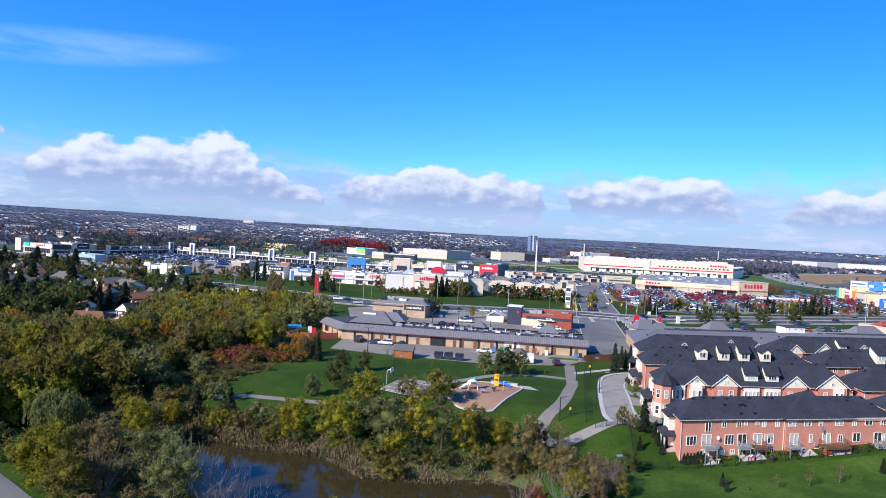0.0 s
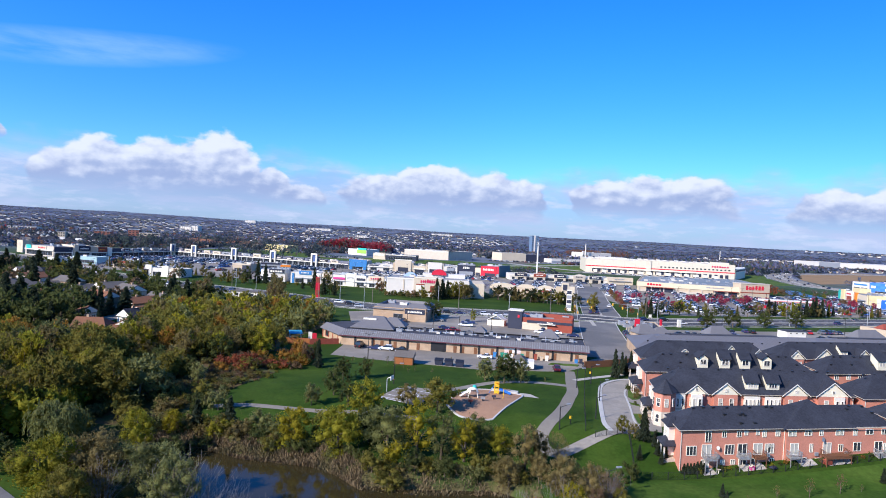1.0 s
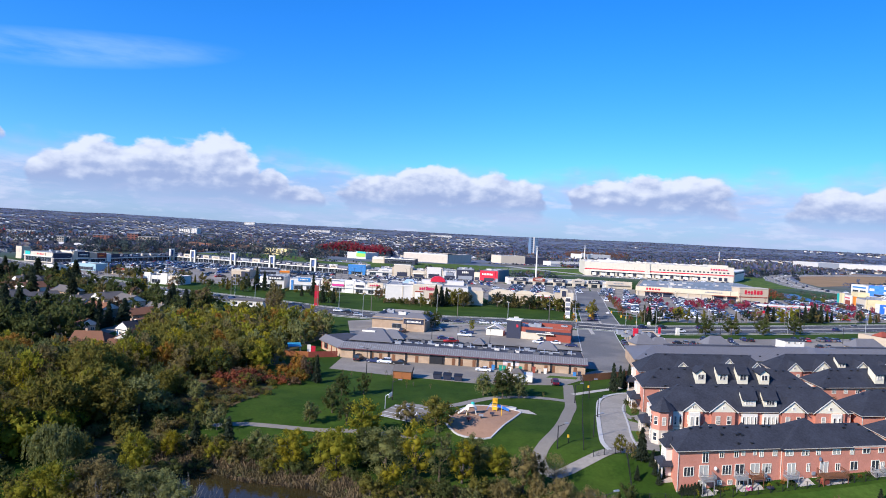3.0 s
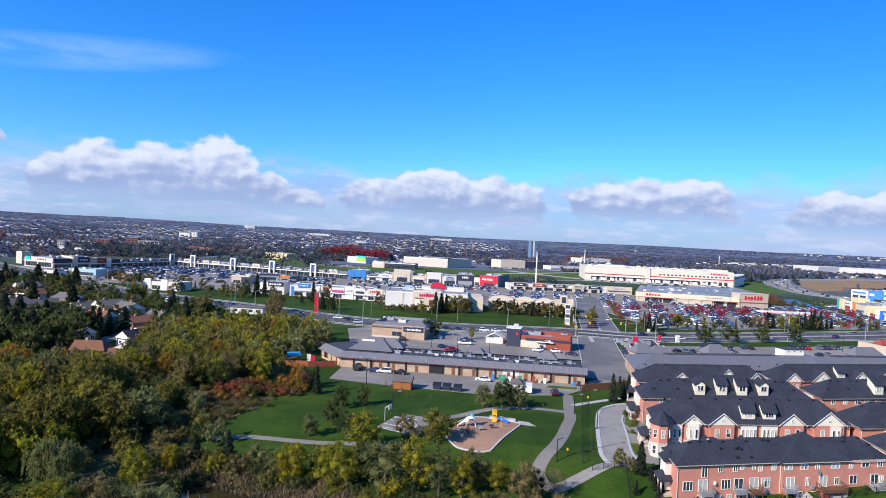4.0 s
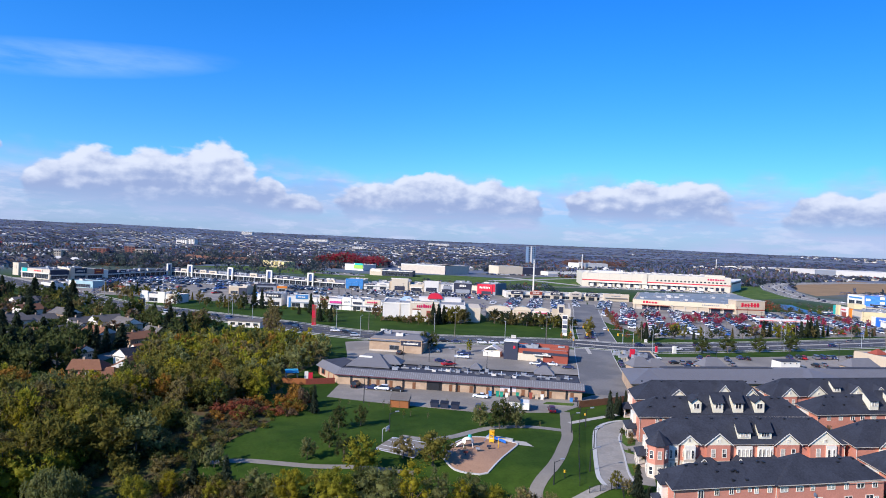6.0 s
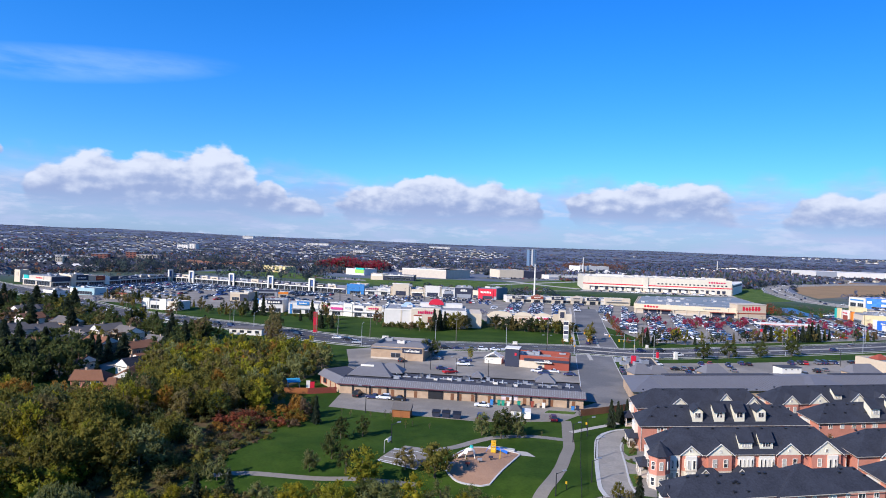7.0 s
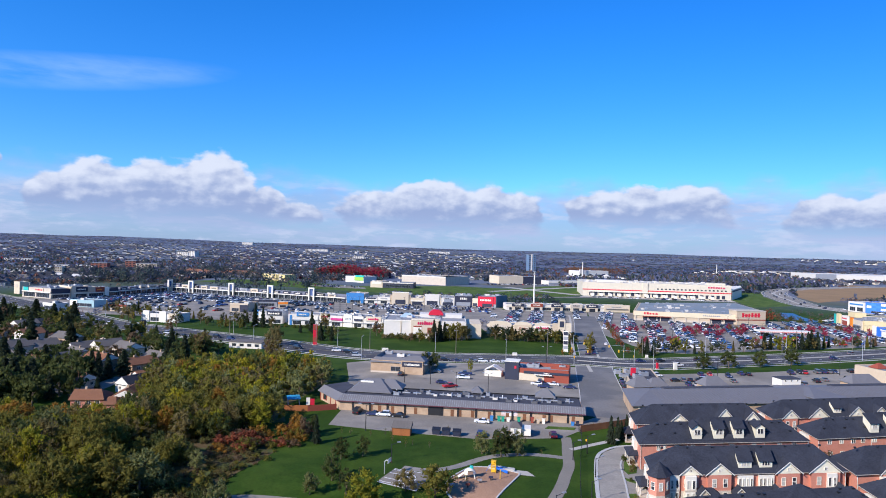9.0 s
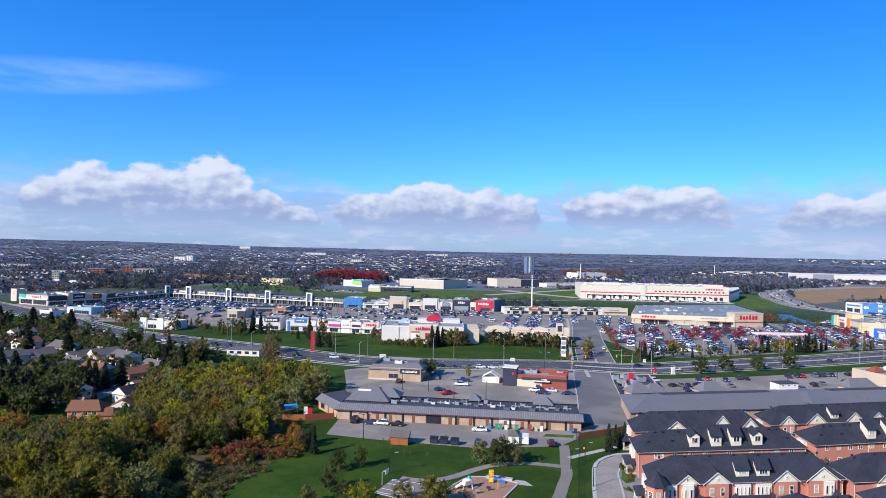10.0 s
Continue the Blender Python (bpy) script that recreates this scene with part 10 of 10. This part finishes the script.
def mark(pts, w=0.09):
    for a, b in zip(pts, pts[1:]):
        a, b = Vector(court_at(*a)), Vector(court_at(*b))
        n = (b - a).normalized() * w
        s = Vector((-n.y, n.x))
        marks.face([(*(p), ground_z(*p) + 0.085) for p in (a - s, b - s, b + s, a + s)])


mark([(0.02, 0.02), (0.02, 0.98), (0.98, 0.98), (0.98, 0.02), (0.02, 0.02)], 0.11)
mark([(0.02, 0.33), (0.5, 0.33), (0.5, 0.67), (0.02, 0.67)])
mark([(0.5 + 0.15 * math.cos(a), 0.5 + 0.17 * math.sin(a)) for a in np.linspace(0, 6.283, 25)])
mark([(0.02, 0.1)] + [(0.15 + 0.6 * math.cos(a), 0.5 + 0.4 * math.sin(a)) for a in np.linspace(-1.57, 1.57, 17)] + [(0.02, 0.9)])
solo("trim_court_lines", marks, LINE, "white painted court lines", "markings", kind="structure")
hx, hy = -12.0, 145.2
hoop = thing("basketball_hoop", pose(hx, hy, ground_z(hx, hy), 0, 0, -20), "grey steel basketball hoop with white backboard", "basketball hoop")
part("pole", Build().tube((0, 0, -0.2), (0, 0, 2.9), 0.11, 0.1).tube((0, 0, 2.9), (0.4, 0, 3.3), 0.1, 0.09).tube((0.4, 0, 3.3), (1.2, 0, 3.3), 0.09, 0.08), GALV, hoop)
part("backboard", Build().box(1.2, 1.26, -0.9, 0.9, 2.85, 3.9), WHITE, hoop)
ringb = Build()
for i in range(12):
    a, b = 2 * math.pi * i / 12, 2 * math.pi * (i + 1) / 12
    ringb.tube((1.55 + 0.23 * math.cos(a), 0.23 * math.sin(a), 3.05), (1.55 + 0.23 * math.cos(b), 0.23 * math.sin(b), 3.05), 0.02, 0.02, 4)
part("rim", ringb, ORANGE, hoop)
for x, y in ((26.6, 127.0), (40.5, 171.0)):
    b = thing("park_bin", pose(x, y, ground_z(x, y)), "yellow topped post beside the path", "post", "park posts")
    part("post", Build().tube((0, 0, -0.2), (0, 0, 1.0), 0.09, 0.09), BLACK, b)
    part("sign", Build().box(-0.25, 0.25, -0.03, 0.03, 1.0, 1.6), YELLOW, b)

for x, y, k_, c_ in [(79.2, 326, "suv", "navy"), (80.8, 334, "sedan", "black"), (82.6, 342, "suv", "navy"), (85.0, 353, "sedan", "grey"), (94.0, 360, "sedan", "white"), (88.2, 369, "suv", "silver"), (91, 382, "sedan", "navy")]:
    car(k_, c_, x, y, 78, 0.06, "waiting on the entrance road")
solo("pavement_pad", drape([[(16.5, 150.2), (21.5, 149.0)], [(16.0, 148.4), (22.5, 146.8)], [(18.0, 146.8), (23.0, 145.6)]], 0.07), CONCRETE, "pale concrete pad beside the play tower", "pavement", kind="structure")

# gardens at the foot of the brick backs
GARDEN = pose(42.6, 111.0, 0, 0, 0, 12.5)
for lx, ly, wide in ((5.0, -2.0, 2.6), (12.6, -1.9, 2.2), (15.2, -1.9, 2.2), (24.9, -2.3, 3.2), (31.0, -2.8, 5.0), (40.8, -2.4, 2.6)):
    a, b = (GARDEN @ Vector((lx - wide / 2, ly, 0))).xy, (GARDEN @ Vector((lx + wide / 2, ly, 0))).xy
    c_, d = (GARDEN @ Vector((lx - wide / 2, ly + 1.7, 0))).xy, (GARDEN @ Vector((lx + wide / 2, ly + 1.7, 0))).xy
    solo("pavement_patio", drape([[tuple(a), tuple(b)], [tuple(c_), tuple(d)]], 0.09), CONCRETE, "pale concrete patio slab behind the townhouses", "patio", kind="structure")
for lx, ly, hh, c_ in ((3.2, -1.2, 1.0, "lime"), (7.4, -1.0, 1.1, "green"), (8.3, -1.2, 0.8, "olive"), (9.4, -1.0, 0.7, "lime"), (10.6, -1.1, 0.7, "green"), (17.6, -1.4, 0.8, "lime"), (19.4, -1.2, 0.7, "green"), (20.6, -1.2, 0.9, "orange"), (22.0, -1.8, 0.8, "green"), (27.6, -1.9, 1.0, "rust"), (34.6, -1.8, 0.9, "green"), (36.6, -1.8, 0.8, "orange"), (38.4, -1.8, 1.0, "green"), (43.0, -1.6, 1.1, "olive")):
    p = GARDEN @ Vector((lx, ly, 0))
    tree("bush", c_, p.x, p.y, hh, 0.8, "in a border under the brick wall", "garden shrubs")


def garden_thing(lx, ly, name, label, category, pieces):
    p = GARDEN @ Vector((lx, ly, 0))
    t = thing(name, pose(p.x, p.y, ground_z(p.x, p.y) + 0.1, 0, 0, 14), label, category)
    for nm, b, m_ in pieces:
        part(nm, b, m_, t)


cushion = Build().solid([tuple(Vector((v.x * 0.8, v.y * 0.55, max(0.0, 0.22 + v.z * 0.26)))) for v in BALL_V], BALL_F)
garden_thing(17.4, -2.0, "covered_pool", "small round garden pool under a dark blue cover", "pool", [("cover", cushion, NAVY)])
garden_thing(13.3, -1.7, "toy_house", "small pink plastic toy house on the patio", "toy house", [("wall", Build().box(-0.35, 0.35, -0.3, 0.3, 0, 0.65), PINK), ("roof", Build().gable(-0.42, 0.42, -0.36, 0.36, 0.65, 0.95, 0.05), CREAM), ("door", Build().box(-0.14, 0.14, -0.33, -0.3, 0, 0.48), CREAM)])
garden_thing(28.4, -2.4, "covered_barbecue", "barbecue under a dark cover on the patio", "barbecue", [("cover", Build().prism([(-0.7, -0.35), (0.7, -0.35), (0.7, 0.35), (-0.7, 0.35)], 0, 0.85).hip(-0.7, 0.7, -0.35, 0.35, 0.86, 1.1, 0.25, thick=0.01), MAROON)])
garden_thing(6.6, -1.8, "patio_table", "small white patio table beside the door", "table", [("tabletop", Build().tube((0, 0, 0.68), (0, 0, 0.73), 0.38, 0.38, 14), CREAM), ("leg", Build().tube((0, 0, 0), (0, 0, 0.68), 0.06, 0.05, 8), WHITE)])
low = thing("low_building", pose(-106, 316, 0, 0, 0, -8), "long low white building with a flat grey roof", "building")
part("wall", Build().box(0, 17, 0, 8, -0.2, 3.0), WHITEW, low)
part("roof", Build().box(-0.4, 17.4, -0.4, 8.4, 3.0, 3.3), GREYROOF, low)
for i in range(4):
    part("window", Build().box(1.5 + i * 4, 3.7 + i * 4, -0.06, 0.05, 1.0, 2.3), GLASSY, low)
for x, y, k_, c_, hh in ((-74, 284, "tall", "brown", 12), (-78, 288, "tall", "rust", 10), (-60, 262, "far", "olive", 8), (-54, 258, "far", "yellow", 8.5), (-128, 300, "conifer", "conifer", 12), (-132, 292, "far", "green", 10), (-118, 296, "far", "green", 9), (-112, 292, "far", "brown", 7), (-140, 310, "conifer", "conifer", 11)):
    tree(k_, c_, x, y, hh, 1.1, "beside the main road", "street trees")
